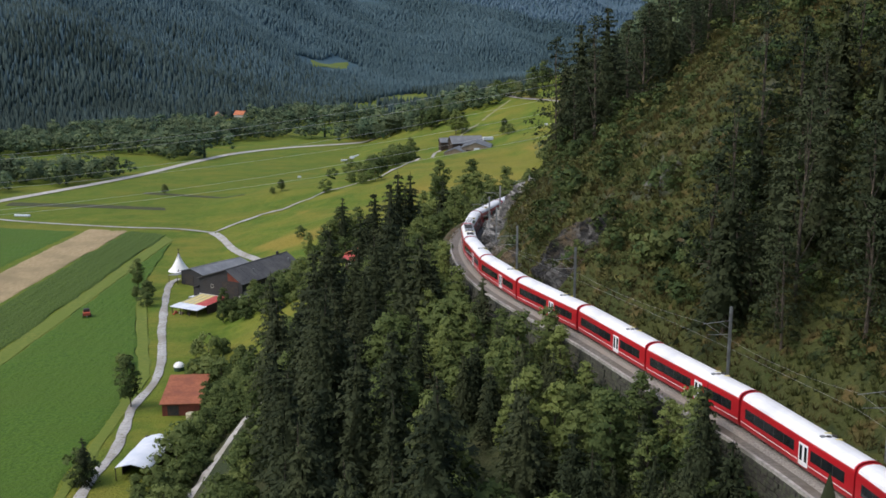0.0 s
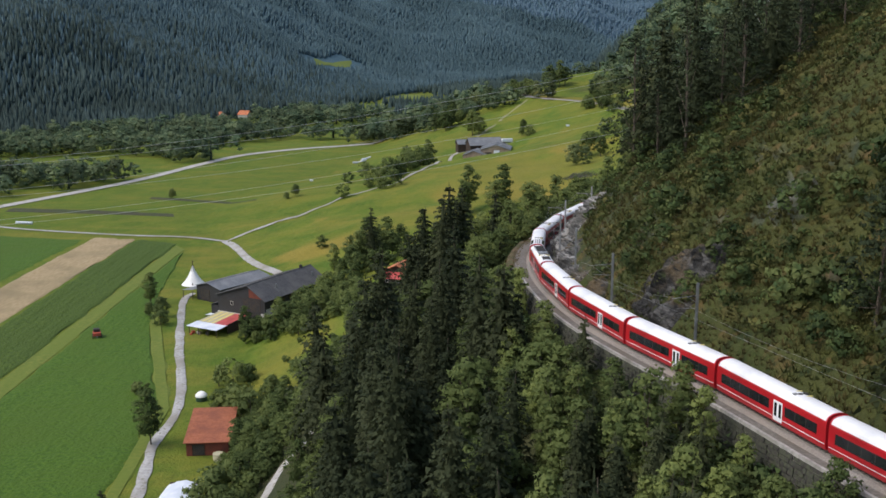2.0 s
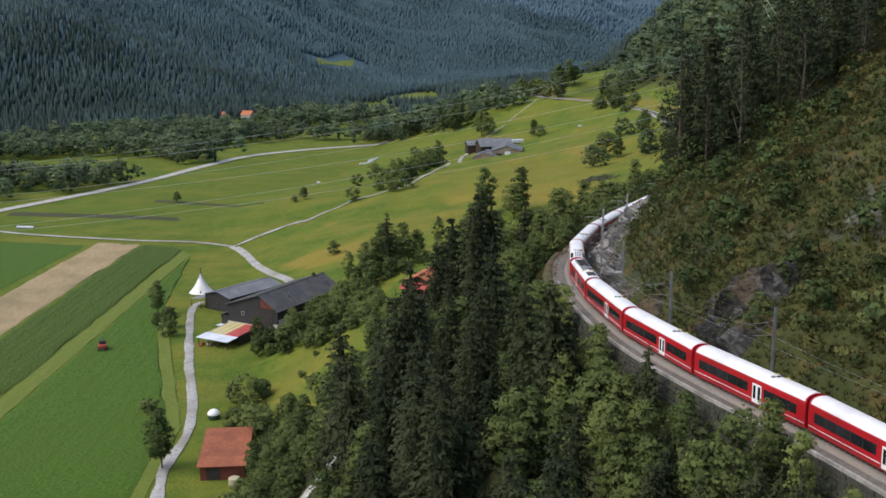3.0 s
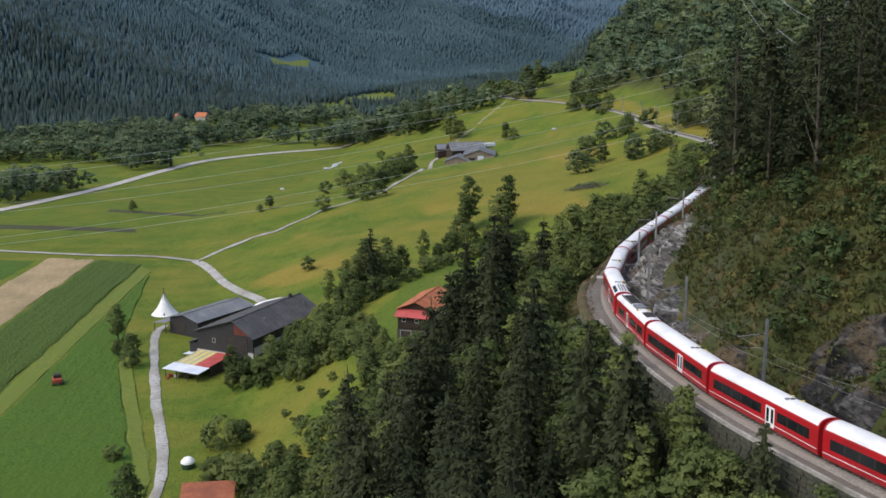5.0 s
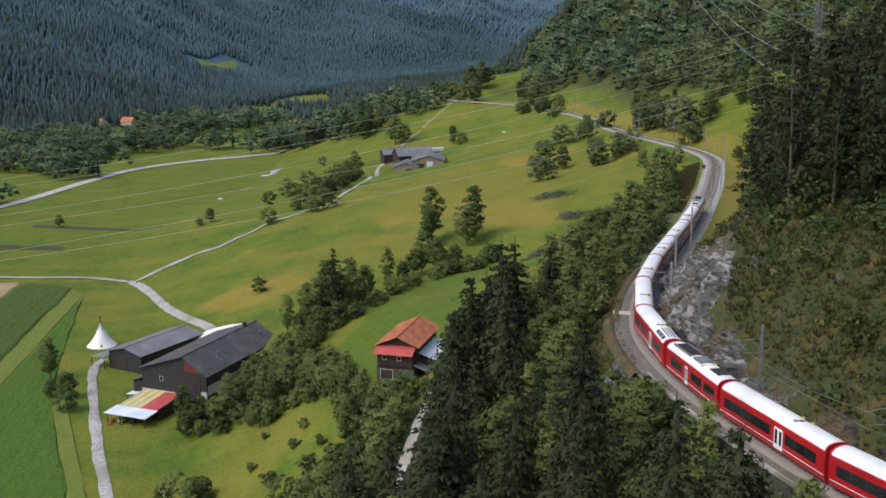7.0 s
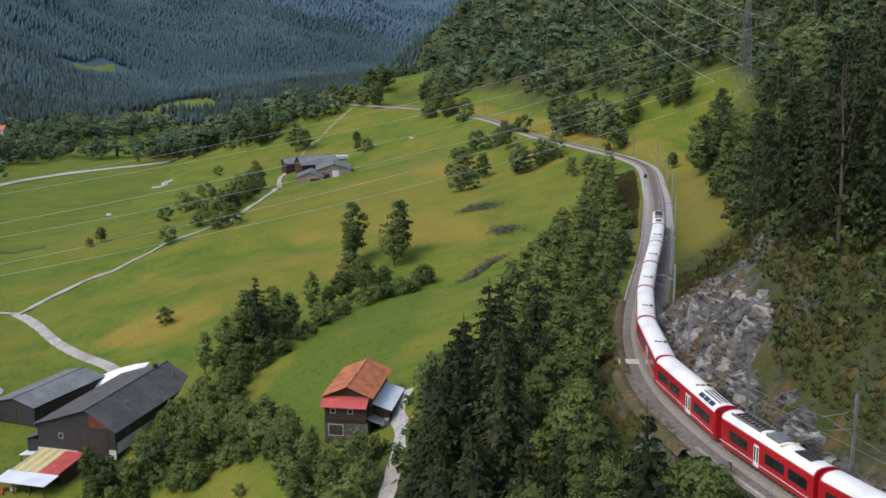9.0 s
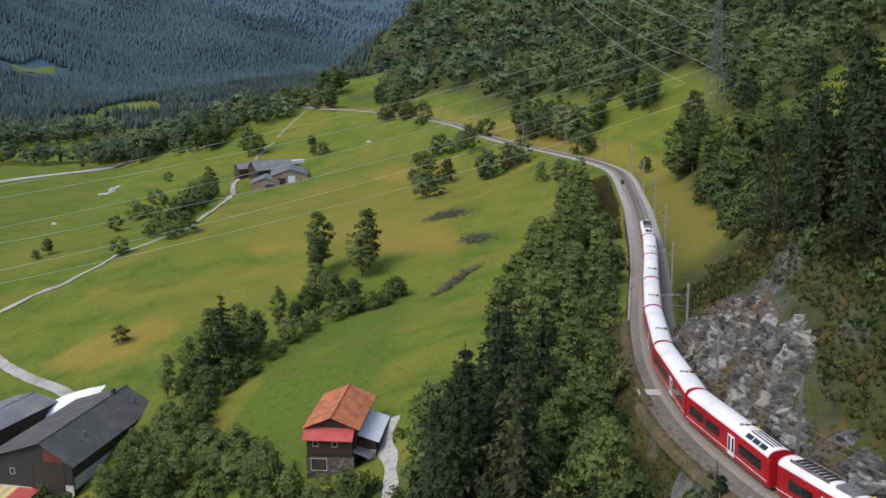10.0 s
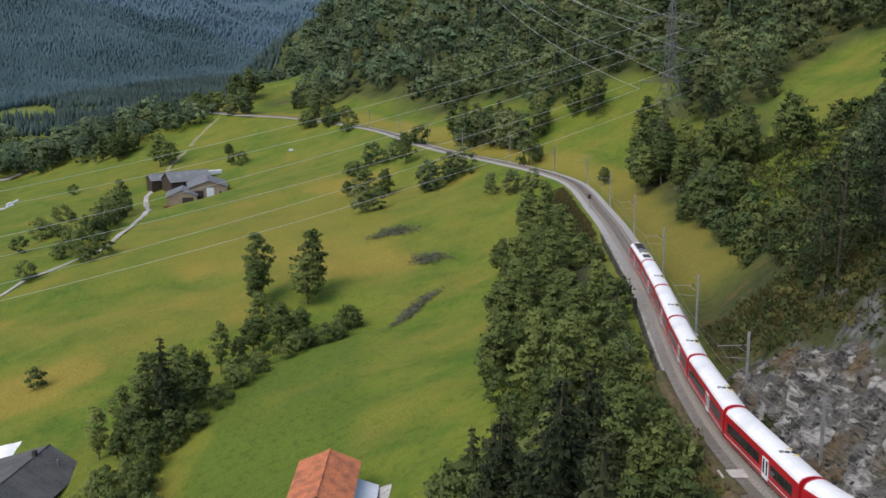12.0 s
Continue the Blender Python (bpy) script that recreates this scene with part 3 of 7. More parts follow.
for out, a, b in ((-1.3, 203, 229), (-0.35, 228, 263)):
    tagged(new("earth_bank", mesh_of("earth_bank", *swept([(out - 4.2, -0.85), (out - 3.8, -0.28), (out - 3.5, -0.16), (out - 3.1, -0.20), (out - 2.7, -0.345)], s_of_y(a), s_of_y(b), 1.0), M_EARTH)),
           "brown earth bank at the edge of the service path", "bank", kind="structure")
track = thing("railway_track", "single metre-gauge railway track with rusty rails", "railway track", kind="structure")
for side in (-0.5, 0.5):
    child("rail", mesh_of("rail", *swept([(side - 0.06, -0.14), (side - 0.035, 0.0), (side + 0.035, 0.0), (side + 0.06, -0.14)], S0, S1), M_RAIL), track)
sl = []
for s in np.arange(S0, S1, 0.75):
    p, t, n = rail_at(s)
    sl.append(([p + n * a + t * b + np.array([0, 0, c]) for c in (-0.2, -0.085) for a, b in ((-0.9, -0.11), (0.9, -0.11), (0.9, 0.11), (-0.9, 0.11))],
               [(4, 5, 6, 7), (0, 1, 5, 4), (1, 2, 6, 5), (2, 3, 7, 6), (3, 0, 4, 7)]))
ob = child("sleepers", mesh_of("sleepers", *joined(sl), M_SLEEPER), track, "weathered sleepers set in ballast")
ob["kind"] = "stuff"


# ---- train ---------------------------------------------------------------
def side_profile():
    """Half of a coach's cross-section: (half width, height above the rail)."""
    return [(1.18, 0.30), (1.30, 0.62), (1.325, 1.2), (1.325, 2.55), (1.29, 2.92), (1.24, 3.08)]


def roof_profile():
    return [(1.24, 3.08), (1.13, 3.34), (0.90, 3.55), (0.50, 3.70), (0.0, 3.75)]


def loft(half, y0, y1, taper0=0.0, taper1=0.0, caps=True):
    """A symmetric section drawn out along y; taper pulls the ends in."""
    ring = [(a, b) for a, b in half] + [(-a, b) for a, b in reversed(half) if a > 1e-6]
    e = min(0.35, (y1 - y0) / 4)
    ys = [(y0, 1 - taper0), (y0 + e, 1), (y1 - e, 1), (y1, 1 - taper1)]
    m, verts, faces = len(ring), [], []
    for y, f in ys:
        verts += [(a * f, y, b if f == 1 else 0.30 + (b - 0.30) * (0.5 + 0.5 * f)) for a, b in ring]
    for i in range(3):
        for k in range(m - 1):
            a = i * m + k
            faces.append((a, a + 1, a + m + 1, a + m))
    if caps:
        faces += [tuple(range(m)), tuple(range(4 * m - 1, 3 * m - 1, -1))]
    return verts, faces


def build_car(kind, at):
    """One vehicle, its length along local y, front at plus. kind: coach, panorama, motor or lead."""
    L = {"coach": 18.3, "panorama": 18.3, "motor": 15.6, "lead": 15.6}[kind]
    h = L / 2
    label = {"coach": "red railway coach with white roof and dark window band",
             "panorama": "red railway coach with roof skylights at its end",
             "motor": "red electric railcar with roof equipment and pantograph",
             "lead": "leading red railcar with white roof and pantograph"}[kind]
    ob = thing("railway_coach" if kind in ("coach", "panorama") else "electric_railcar", label, "train car", "cars of the train", at=at)
    nose0, nose1 = (0.10 if kind == "panorama" else 0.0), (0.14 if kind in ("motor", "lead") else 0.0)
    body = child("body", mesh_of("body", *loft(side_profile(), -h, h, nose0, nose1), M_RED), ob)
    v, f = loft([(a * 1.004, b + 0.004) for a, b in roof_profile()], -h + 0.17, h - 0.17, 0, 0)
    child("roof", mesh_of("roof", v, f, M_WHITE), ob, "white painted roof")
    hoops = [loft([(a * 1.012 + 0.01, b + 0.02) for a, b in roof_profile()], y - 0.09, y + 0.09) for y in (-h + 0.09, h - 0.09)]
    for hv in hoops:
        child("roof_hoop", mesh_of("roof_hoop", *hv, M_RED), ob, "red roof end hoop")
    child("underframe", mesh_of("underframe", *boxes([(-1.0, 1.0, -h + 3.8, h - 3.8, 0.22, 0.5), (-0.8, 0.8, -2.5, 1.5, 0.12, 0.32)]), M_DARK), ob)
    for y in (-h + 2.7, h - 2.7):
        bogie = child("bogie", mesh_of("bogie", *boxes([(-0.85, 0.85, y - 1.3, y + 1.3, 0.18, 0.42), (-0.9, -0.7, y - 1.5, y + 1.5, 0.25, 0.5), (0.7, 0.9, y - 1.5, y + 1.5, 0.25, 0.5)]), M_DARK), ob)
        for w in (-0.85, 0.85):
            wv, wf = tube([(-0.62, y + w, 0.34), (-0.5, y + w, 0.34), (0.5, y + w, 0.34), (0.62, y + w, 0.34)], [0.34, 0.36, 0.36, 0.34], 12)
            child("wheelset", mesh_of("wheelset", wv, wf, M_GREY), bogie)
    if kind == "coach":
        windows, doors = [(0.05, 0.52), (0.66, 0.93)], [(0.560, 0.640)]
    elif kind == "panorama":
        windows, doors = [(0.05, 0.24), (0.27, 0.45), (0.68, 0.93)], [(0.555, 0.635)]
    else:
        windows, doors = [(0.12, 0.33), (0.52, 0.72), (0.76, 0.94)], [(0.40, 0.455)]
    for sx in (-1, 1):
        x0, x1 = sorted((sx * 1.318, sx * 1.338))
        for a, b in windows:
            y1, y0 = h - a * L, h - b * L
            w = child("window", bevelled_box("window", x0, x1, y0, y1, 1.42, 2.42, M_GLASS, 0.008), ob, "dark tinted window band")
            n = max(2, round((y1 - y0) / 1.9))
            for k in range(1, n):
                c = y0 + (y1 - y0) * k / n
                child("mullion", mesh_of("mullion", *boxes([(x0 - 0.004, x1 + 0.004, c - 0.035, c + 0.035, 1.42, 2.42)]), M_DARK), w)
        for a, b in doors:
            y1, y0 = h - a * L, h - b * L
            d = child("door", bevelled_box("door", x0, x1, y0, y1, 0.55, 2.62, M_WHITE, 0.01), ob, "white double door")
            half = (y1 - y0) / 2
            for k in (0, 1):
                c = y0 + half * (k + 0.5)
                child("door_pane", bevelled_box("door_pane", *sorted((sx * 1.332, sx * 1.344)), c - half * 0.28, c + half * 0.28, 1.0, 2.4, M_GLASS, 0.01), d)
        xs = sorted((sx * 1.325, sx * 1.332))
        edges = sorted([h] + [h - q * L for ab in doors for q in ab] + [-h])
        for k in range(0, len(edges), 2):
            child("stripe", mesh_of("stripe", *boxes([(*xs, edges[k] + 0.12, edges[k + 1] - 0.12, 0.86, 0.93)]), M_WHITE), ob, "thin white stripe")
    yv = h - (0.66 if kind != "panorama" else 0.60) * L
    vents = [(-0.62, -0.22, yv - 0.5, yv - 0.1, 3.66, 3.80)]
    if kind in ("coach", "panorama"):
        child("roof_vent", mesh_of("roof_vent", *boxes(vents), M_GREY), ob)
        for x in (0.05, 0.62):
            child("roof_fan", mesh_of("roof_fan", *tube([(x, yv - 0.5, 3.6), (x, yv - 0.5, 3.79)], [0.26, 0.24], 12), M_DARK), ob, "round black roof fan")
        for c in (yv + 0.4, yv - 1.2):
            child("roof_marking", mesh_of("roof_marking", *boxes([(0.22, 0.85, c - 0.1, c + 0.1, 3.55, 3.735)]), M_YELLOW), ob, "yellow roof marking")
    if kind == "panorama":
        for sx in (-1, 1):
            for k in range(3):
                y0 = -h + 1.1 + k * 1.35
                v = [(sx * 1.12, y0, 3.36), (sx * 1.12, y0 + 1.15, 3.36), (sx * 0.74, y0 + 1.15, 3.665), (sx * 0.74, y0, 3.665)]
                v += [(x + sx * 0.03, y, z + 0.04) for x, y, z in v]
                child("skylight", mesh_of("skylight", v, [(0, 1, 2, 3), (7, 6, 5, 4), (0, 4, 5, 1), (1, 5, 6, 2), (2, 6, 7, 3), (3, 7, 4, 0)], M_GLASS), ob, "curved roof skylight")
        for x in (-0.35, 0.0, 0.35):
            child("roof_rib", mesh_of("roof_rib", *boxes([(x - 0.05, x + 0.05, -h + 0.9, -h + 5.2, 3.70, 3.80)]), M_DARK), ob)
    if kind in ("motor", "lead"):
        child("windscreen", bevelled_box("windscreen", -0.85, 0.85, h - 0.12, h + 0.03, 1.75, 2.75, M_GLASS, 0.03), ob, "dark cab windscreen")
        for x in (-0.75, 0.75):
            child("headlight", bevelled_box("headlight", x - 0.14, x + 0.14, h - 0.05, h + 0.03, 1.05, 1.2, M_WHITE, 0.02), ob, "pale headlight")
        child("coupler", mesh_of("coupler", *boxes([(-0.2, 0.2, h - 0.05, h + 0.55, 0.5, 0.8)]), M_DARK), ob)
        eq = [(-0.7, 0.7, y0, y0 + 0.28, 3.72, 3.86) for y0 in np.arange(h - 6.2, h - 1.4, 0.62)]
        for q in eq:
            child("roof_resistor", mesh_of("roof_resistor", *boxes([q]), M_DARK), ob, "dark roof equipment grille")
        child("roof_resistor_frame", mesh_of("roof_resistor_frame", *boxes([(-0.78, -0.7, h - 6.4, h - 1.2, 3.66, 3.9), (0.7, 0.78, h - 6.4, h - 1.2, 3.66, 3.9)]), M_GREY), ob)
        child("roof_box", bevelled_box("roof_box", -0.75, 0.75, -1.6, 0.6, 3.62, 3.92, M_GREY, 0.04), ob)
        child("roof_marking", mesh_of("roof_marking", *boxes([(-0.9, 0.9, -2.3, -2.05, 3.5, 3.745)]), M_YELLOW), ob)
        arms = [tube([(x, -h + 3.6, 3.78), (x * 0.6, -h + 2.0, 4.35), (x * 0.9, -h + 3.1, 4.95)], [0.04, 0.035, 0.03], 5) for x in (-0.45, 0.45)]
        child("pantograph", mesh_of("pantograph", *joined(arms + [boxes([(-0.7, 0.7, -h + 3.05, -h + 3.2, 4.93, 4.99), (-0.6, 0.6, -h + 1.6, -h + 4.0, 3.70, 3.80)])]), M_DARK), ob, "folded dark pantograph")
    else:
        child("gangway", mesh_of("gangway", *loft([(0.62, 0.7), (0.62, 2.75), (0.4, 2.95), (0.0, 3.0)], h - 0.05, h + 0.42), M_DARK), ob, "black bellows gangway")
    return ob


HEAD_S = s_of_y(321.5)
at_s = HEAD_S
for kind in ["lead"] + ["coach"] * 5 + ["panorama", "motor"] + ["coach"] * 8:
    length = 15.6 if kind in ("motor", "lead") else 18.3
    front, rear = at_s - 2.4, at_s - length + 2.4
    pf, pr = rail_at(front)[0], rail_at(rear)[0]
    mid, way = (pf + pr) / 2, (pf - pr) / np.linalg.norm(pf - pr)
    yaw = math.degrees(math.atan2(-way[0], way[1]))
    pitch = math.degrees(math.asin(way[2]))
    build_car(kind, pose(*mid, pitch, 0, yaw))
    at_s -= length + (1.0 if kind == "panorama" else 0.42)


# ---- overhead line -------------------------------------------------------
def build_mast(s, tall=8.6, side=3.1):
    p, t, n = rail_at(s)
    base = p + n * side
    base[2] = min(p[2] - 0.5, height(base[0], base[1]) + 0.1)
    yaw = math.degrees(math.atan2(-t[0], t[1]))
    ob = thing("catenary_mast", "grey steel catenary mast with bracket arm beside the track", "mast", "masts along the railway", at=pose(*base, 0, 0, yaw))
    top = p[2] + tall - base[2]
    flange = [(-0.14, 0.14, -0.12, -0.10, 0, top), (-0.14, 0.14, 0.10, 0.12, 0, top), (-0.02, 0.02, -0.10, 0.10, 0, top)]
    child("post", mesh_of("post", *boxes(flange), M_MAST), ob)
    child("footing", bevelled_box("footing", -0.35, 0.35, -0.35, 0.35, -0.4, 0.35, M_CONCRETE, 0.04), ob, "concrete footing")
    z1, z2 = p[2] + 7.0 - base[2], p[2] + 5.4 - base[2]
    reach = min(side + 0.5, 3.5)
    child("bracket_arm", mesh_of("bracket_arm", *tube([(-0.1, 0, z1), (-reach, 0, z1 - 0.1)], [0.05, 0.04], 6), M_MAST), ob)
    child("stay", mesh_of("stay", *tube([(-0.1, 0, z2), (-reach + 0.6, 0, z2 + 0.2)], [0.035, 0.03], 5), M_MAST), ob)
    child("strut", mesh_of("strut", *tube([(-0.1, 0, z1 - 0.9), (-1.4, 0, z1 - 0.05)], [0.03, 0.03], 5), M_MAST), ob)
    child("insulator", mesh_of("insulator", *tube([(-0.45, 0, z1 - 0.01), (-0.85, 0, z1 - 0.03)], [0.09, 0.09], 8), M_DARK), ob)
    return ob


MAST_Y = (42, 86, 110.2, 146, 167.2, 190.5, 208, 228.6, 250.5, 278, 312, 348, 384, 420, 448, 478, 512, 548, 590, 630)
MAST_S = [s_of_y(y) for y in MAST_Y]
MAST_SIDE = np.interp(MAST_Y, [86, 110, 146, 167, 190, 208, 229, 250, 278], [6.8, 6.5, 6.0, 4.6, 5.0, 4.1, 3.8, 4.0, 3.3])
for s, side in zip(MAST_S, MAST_SIDE):
    build_mast(s, 8.6, side)
wires = []
for up, sag in ((7.0, 0.9), (5.45, 0.0)):
    for s0, s1, a, b in zip(MAST_S[:-1], MAST_S[1:], MAST_SIDE[:-1], MAST_SIDE[1:]):
        (p0, _, n0), (p1, _, n1) = rail_at(s0), rail_at(s1)
        p0, p1 = p0 + n0 * max(0.0, a - 3.3), p1 + n1 * max(0.0, b - 3.3)
        pts = [p0 + (p1 - p0) * f + np.array([0, 0, up - sag * 4 * f * (1 - f)]) for f in np.linspace(0, 1, 7)]
        wires.append(tube(pts, [0.011] * 7, 4))
for v, f in wires:
    tagged(new("overhead_wire", mesh_of("overhead_wire", v, f, M_WIRE)), "thin overhead contact wire above the track", "wire", "overhead wires of the railway")


# ---- trees ---------------------------------------------------------------
def spruce_crown(seed, tall, radius, whorls=21, per=7, low=0.10, sprays=14):
    """Whorls of drooping branches, each a spine hung with small sprays of needles."""
    rng = np.random.default_rng(seed)
    verts, faces = [], []
    lobes = rng.uniform(0.78, 1.15, 6)
    for i in range(whorls):
        f = max(0.0, (i + rng.uniform(-0.35, 0.35)) / whorls)
        z = tall * (low + (0.985 - low) * f)
        reach = radius * (1 - f) ** 0.72 * rng.uniform(0.78, 1.12) + 0.18
        for k in range(per if f < 0.8 else 5):
            a = 2 * math.pi * (k + rng.uniform(-0.4, 0.4)) / per + i * 0.9
            ln = reach * rng.uniform(0.68, 1.1) * lobes[int(a * 6 / 6.2832) % 6]
            out, side = np.array([math.cos(a), math.sin(a), 0]), np.array([-math.sin(a), math.cos(a), 0])
            lift, droop = 0.20 * ln * (0.4 + f), 0.50 * ln * (1.1 - 0.7 * f)
            for j in range(sprays):
                q = 0.22 + 0.80 * (j + rng.uniform(0, 1)) / sprays
                p = np.array([0, 0, z]) + out * ln * q + np.array([0, 0, lift * q - droop * q * q])
                p = p + side * rng.normal(0, 0.16) * ln * (1.15 - 0.75 * q) + np.array([0, 0, rng.normal(0, 0.10)])
                size = (0.30 + 0.085 * ln) * rng.uniform(0.65, 1.25)
                d = out * rng.uniform(0.1, 1.0) + side * rng.normal(0, 0.6) + np.array([0, 0, -rng.uniform(0.1, 0.9)])
                d /= np.linalg.norm(d)
                w = np.cross(d, np.array([0, 0, 1.0]) + rng.normal(0, 0.45, 3))
                w /= np.linalg.norm(w) + 1e-9
                n = len(verts)
                verts += [p - w * size * 0.5, p + w * size * 0.5, p + d * size * 1.25]
                faces.append((n, n + 1, n + 2))
    # leader
    n = len(verts)
    verts += [np.array([0.10, 0, tall * 0.955]), np.array([-0.08, 0.06, tall * 0.955]), np.array([0, 0, tall * 1.01])]
    faces.append((n, n + 1, n + 2))
    # shaded heart of the crown
    sides, n = 9, len(verts)
    for i in range(7):
        f = i / 6
        z, q = tall * (low + 0.04 + (0.9 - low) * f), radius * 0.30 * (1 - f) ** 0.85 + 0.05
        for k in range(sides):
            a, w = 2 * math.pi * (k + 0.5 * (i % 2)) / sides, q * rng.uniform(0.75, 1.2)
            verts.append(np.array([w * math.cos(a), w * math.sin(a), z + rng.uniform(-0.3, 0.3)]))
    for i in range(6):
        for k in range(sides):
            a, b = n + i * sides + k, n + i * sides + (k + 1) % sides
            faces += [(a, b, b + sides), (a, b + sides, a + sides)]
    return np.array(verts), faces


OCT_V = np.array([(1, 0, 0), (0, 1, 0), (-1, 0, 0), (0, -1, 0), (0, 0, 1), (0, 0, -1)], dtype=float)
OCT_F = [(0, 1, 4), (1, 2, 4), (2, 3, 4), (3, 0, 4), (1, 0, 5), (2, 1, 5), (3, 2, 5), (0, 3, 5)]


def leaf_cloud(rng, centres, radii, leaves, size, squash=0.75, core=0.55):
    """Leaf sprays on the shells of many clumps; each spray is a leaning triangle."""
    verts, faces = [], []
    for c, r in zip(centres, radii):
        if core:
            n = len(verts)
            verts += [c + p * np.array([1, 1, squash]) * r * core * rng.uniform(0.75, 1.2) for p in OCT_V]
            faces += [tuple(n + i for i in g) for g in OCT_F]
        for _ in range(leaves):
            d = rng.normal(size=3)
            d /= np.linalg.norm(d)
            if d[2] < -0.35:
                d[2] *= -0.6
            p = c + d * np.array([1, 1, squash]) * r * rng.uniform(0.65, 1.12)
            u = np.cross(d + rng.normal(scale=0.5, size=3), rng.normal(size=3))
            u /= np.linalg.norm(u) + 1e-9
            v = np.cross(d, u)
            s = size * rng.uniform(0.6, 1.35)
            n = len(verts)
            verts += [p - u * s, p + u * s * 0.9 - d * s * 0.15, p + v * s * 1.1 + d * s * 0.2]
            faces.append((n, n + 1, n + 2))
    return verts, faces


def broad_crown(seed, tall, radius, clumps=34, leaves=34, low=0.22, size=0.42, narrow=1.0):
    """A broad-leaved crown of uneven clumps, and the clump centres for the limbs."""
    rng = np.random.default_rng(seed)
    centres, radii = [], []
    lobes = rng.uniform(0.72, 1.18, 7)
    for k in range(clumps):
        f = (k + 0.5) / clumps
        z = tall * (low + (0.94 - low) * f)
        env = radius * narrow * math.sin(math.pi * min(0.98, 0.16 + 0.80 * f)) ** 0.7
        a = k * 2.4 + rng.uniform(-0.5, 0.5)
        r = env * lobes[int(a * 7 / 6.283) % 7] * rng.uniform(0.35, 0.95)
        centres.append(np.array([math.cos(a) * r, math.sin(a) * r, z + rng.uniform(-0.05, 0.05) * tall]))
        radii.append(radius * rng.uniform(0.24, 0.42))
    v, f = leaf_cloud(rng, centres, radii, leaves, size)
    return v, f, centres


def pine_crown(seed, tall, radius, clumps=30, leaves=30, low=0.1):
    rng = np.random.default_rng(seed)
    centres, radii = [], []
    for k in range(clumps):
        f = (k + 0.5) / clumps
        z = tall * (low + (0.97 - low) * f)
        a = k * 2.4 + rng.uniform(-0.6, 0.6)
        r = radius * (1 - f) ** 0.55 * rng.uniform(0.45, 1.05)
        centres.append(np.array([math.cos(a) * r, math.sin(a) * r, z]))
        radii.append(radius * rng.uniform(0.27, 0.43) * (1.1 - 0.5 * f))
    v, f = leaf_cloud(rng, centres, radii, leaves, 0.25, 0.5, 0.3)
    return v, f, centres


def trunk_of(seed, tall, thick, centres=(), lean=0.02):
    rng = np.random.default_rng(seed)
    pts = [(rng.uniform(-lean, lean) * tall * f, rng.uniform(-lean, lean) * tall * f, tall * f - 0.5 * (f == 0)) for f in (0, 0.25, 0.5, 0.75, 0.97)]
    parts = [tube(pts, [thick * 1.25, thick, thick * 0.75, thick * 0.45, thick * 0.1], 6)]
    joins, count = [], len(parts[0][0])
    for c in list(centres)[::4]:
        z0 = max(0.15 * tall, c[2] - 0.22 * tall)
        parts.append(tube([(0, 0, z0), (c[0] * 0.5, c[1] * 0.5, (z0 + c[2]) / 2 - 0.1), tuple(c)], [thick * 0.42, thick * 0.28, thick * 0.08], 4))
        ring = min(4, max(0, round(4 * z0 / tall)))
        joins.append((ring * 6, count, count + 1))
        count += len(parts[-1][0])
    v, f = joined(parts)
    return v, f + joins


def tree_kind(name, label, category, crown_mesh, trunk_mesh):
    """A first tree of its kind, far below the ground's edge until it is placed."""
    ob = thing(name, label, category)
    child("trunk", trunk_mesh, ob)
    child("crown", crown_mesh, ob)
    return ob


def make_kinds():
    kinds = {"spruce": [], "pine": [], "broad": [], "birch": [], "shrub": []}
    for k, (h, r) in enumerate(((20, 5.1), (24, 5.8), (17, 4.6), (26, 6.0))):
        v, f = spruce_crown(10 + k, h, r, whorls=int(h * 0.9), per=8)
        kinds["spruce"].append(("spruce", "dark green spruce on the steep wooded slope", crown_of("spruce_crown", v, f, M_SPRUCE), mesh_of("spruce_trunk", *trunk_of(k, h, 0.26), M_BARK), h))
    for k, (h, r) in enumerate(((19, 4.4), (23, 5.0), (16, 4.0))):
        v, f, c = pine_crown(30 + k, h, r, clumps=42, leaves=40)
        kinds["pine"].append(("pine", "dark mountain pine on the steep hillside", crown_of("pine_crown", v, f, M_PINE), mesh_of("pine_trunk", *trunk_of(k, h, 0.2, c), M_BARK), h))
    for k, (h, r, nr) in enumerate(((13, 4.6, 1.0), (11, 4.2, 1.0), (15, 4.4, 0.85), (9, 3.8, 1.0))):
        v, f, c = broad_crown(50 + k, h, r, 38, 42, size=0.40, narrow=nr)
        kinds["broad"].append(("broadleaf_tree", "green broad-leaved tree with a full uneven crown", crown_of("broadleaf_crown", v, f, M_LEAF), mesh_of("broadleaf_trunk", *trunk_of(k, h * 0.9, 0.2, c), M_BARK), h))
    for k, (h, r) in enumerate(((13, 3.0), (16, 3.4), (11, 2.8))):
        v, f, c = broad_crown(70 + k, h, r, 34, 42, 0.2, 0.34, 0.8)
        kinds["birch"].append(("birch", "light green birch among dark spruces", crown_of("birch_crown", v, f, M_BIRCH), mesh_of("birch_trunk", *trunk_of(k, h * 0.95, 0.14, c), M_BARK), h))
    for k, (h, r) in enumerate(((3.2, 2.2), (2.4, 1.9), (4.2, 2.6))):
        v, f, c = broad_crown(90 + k, h, r, 14, 34, 0.12, 0.29)
        kinds["shrub"].append(("bush", "rounded green leafy bush", crown_of("bush_crown", v, f, M_LEAF), mesh_of("bush_trunk", *trunk_of(k, h * 0.8, 0.08, c), M_BARK), h))
    return kinds


KINDS = make_kinds()
rng = np.random.default_rng(7)


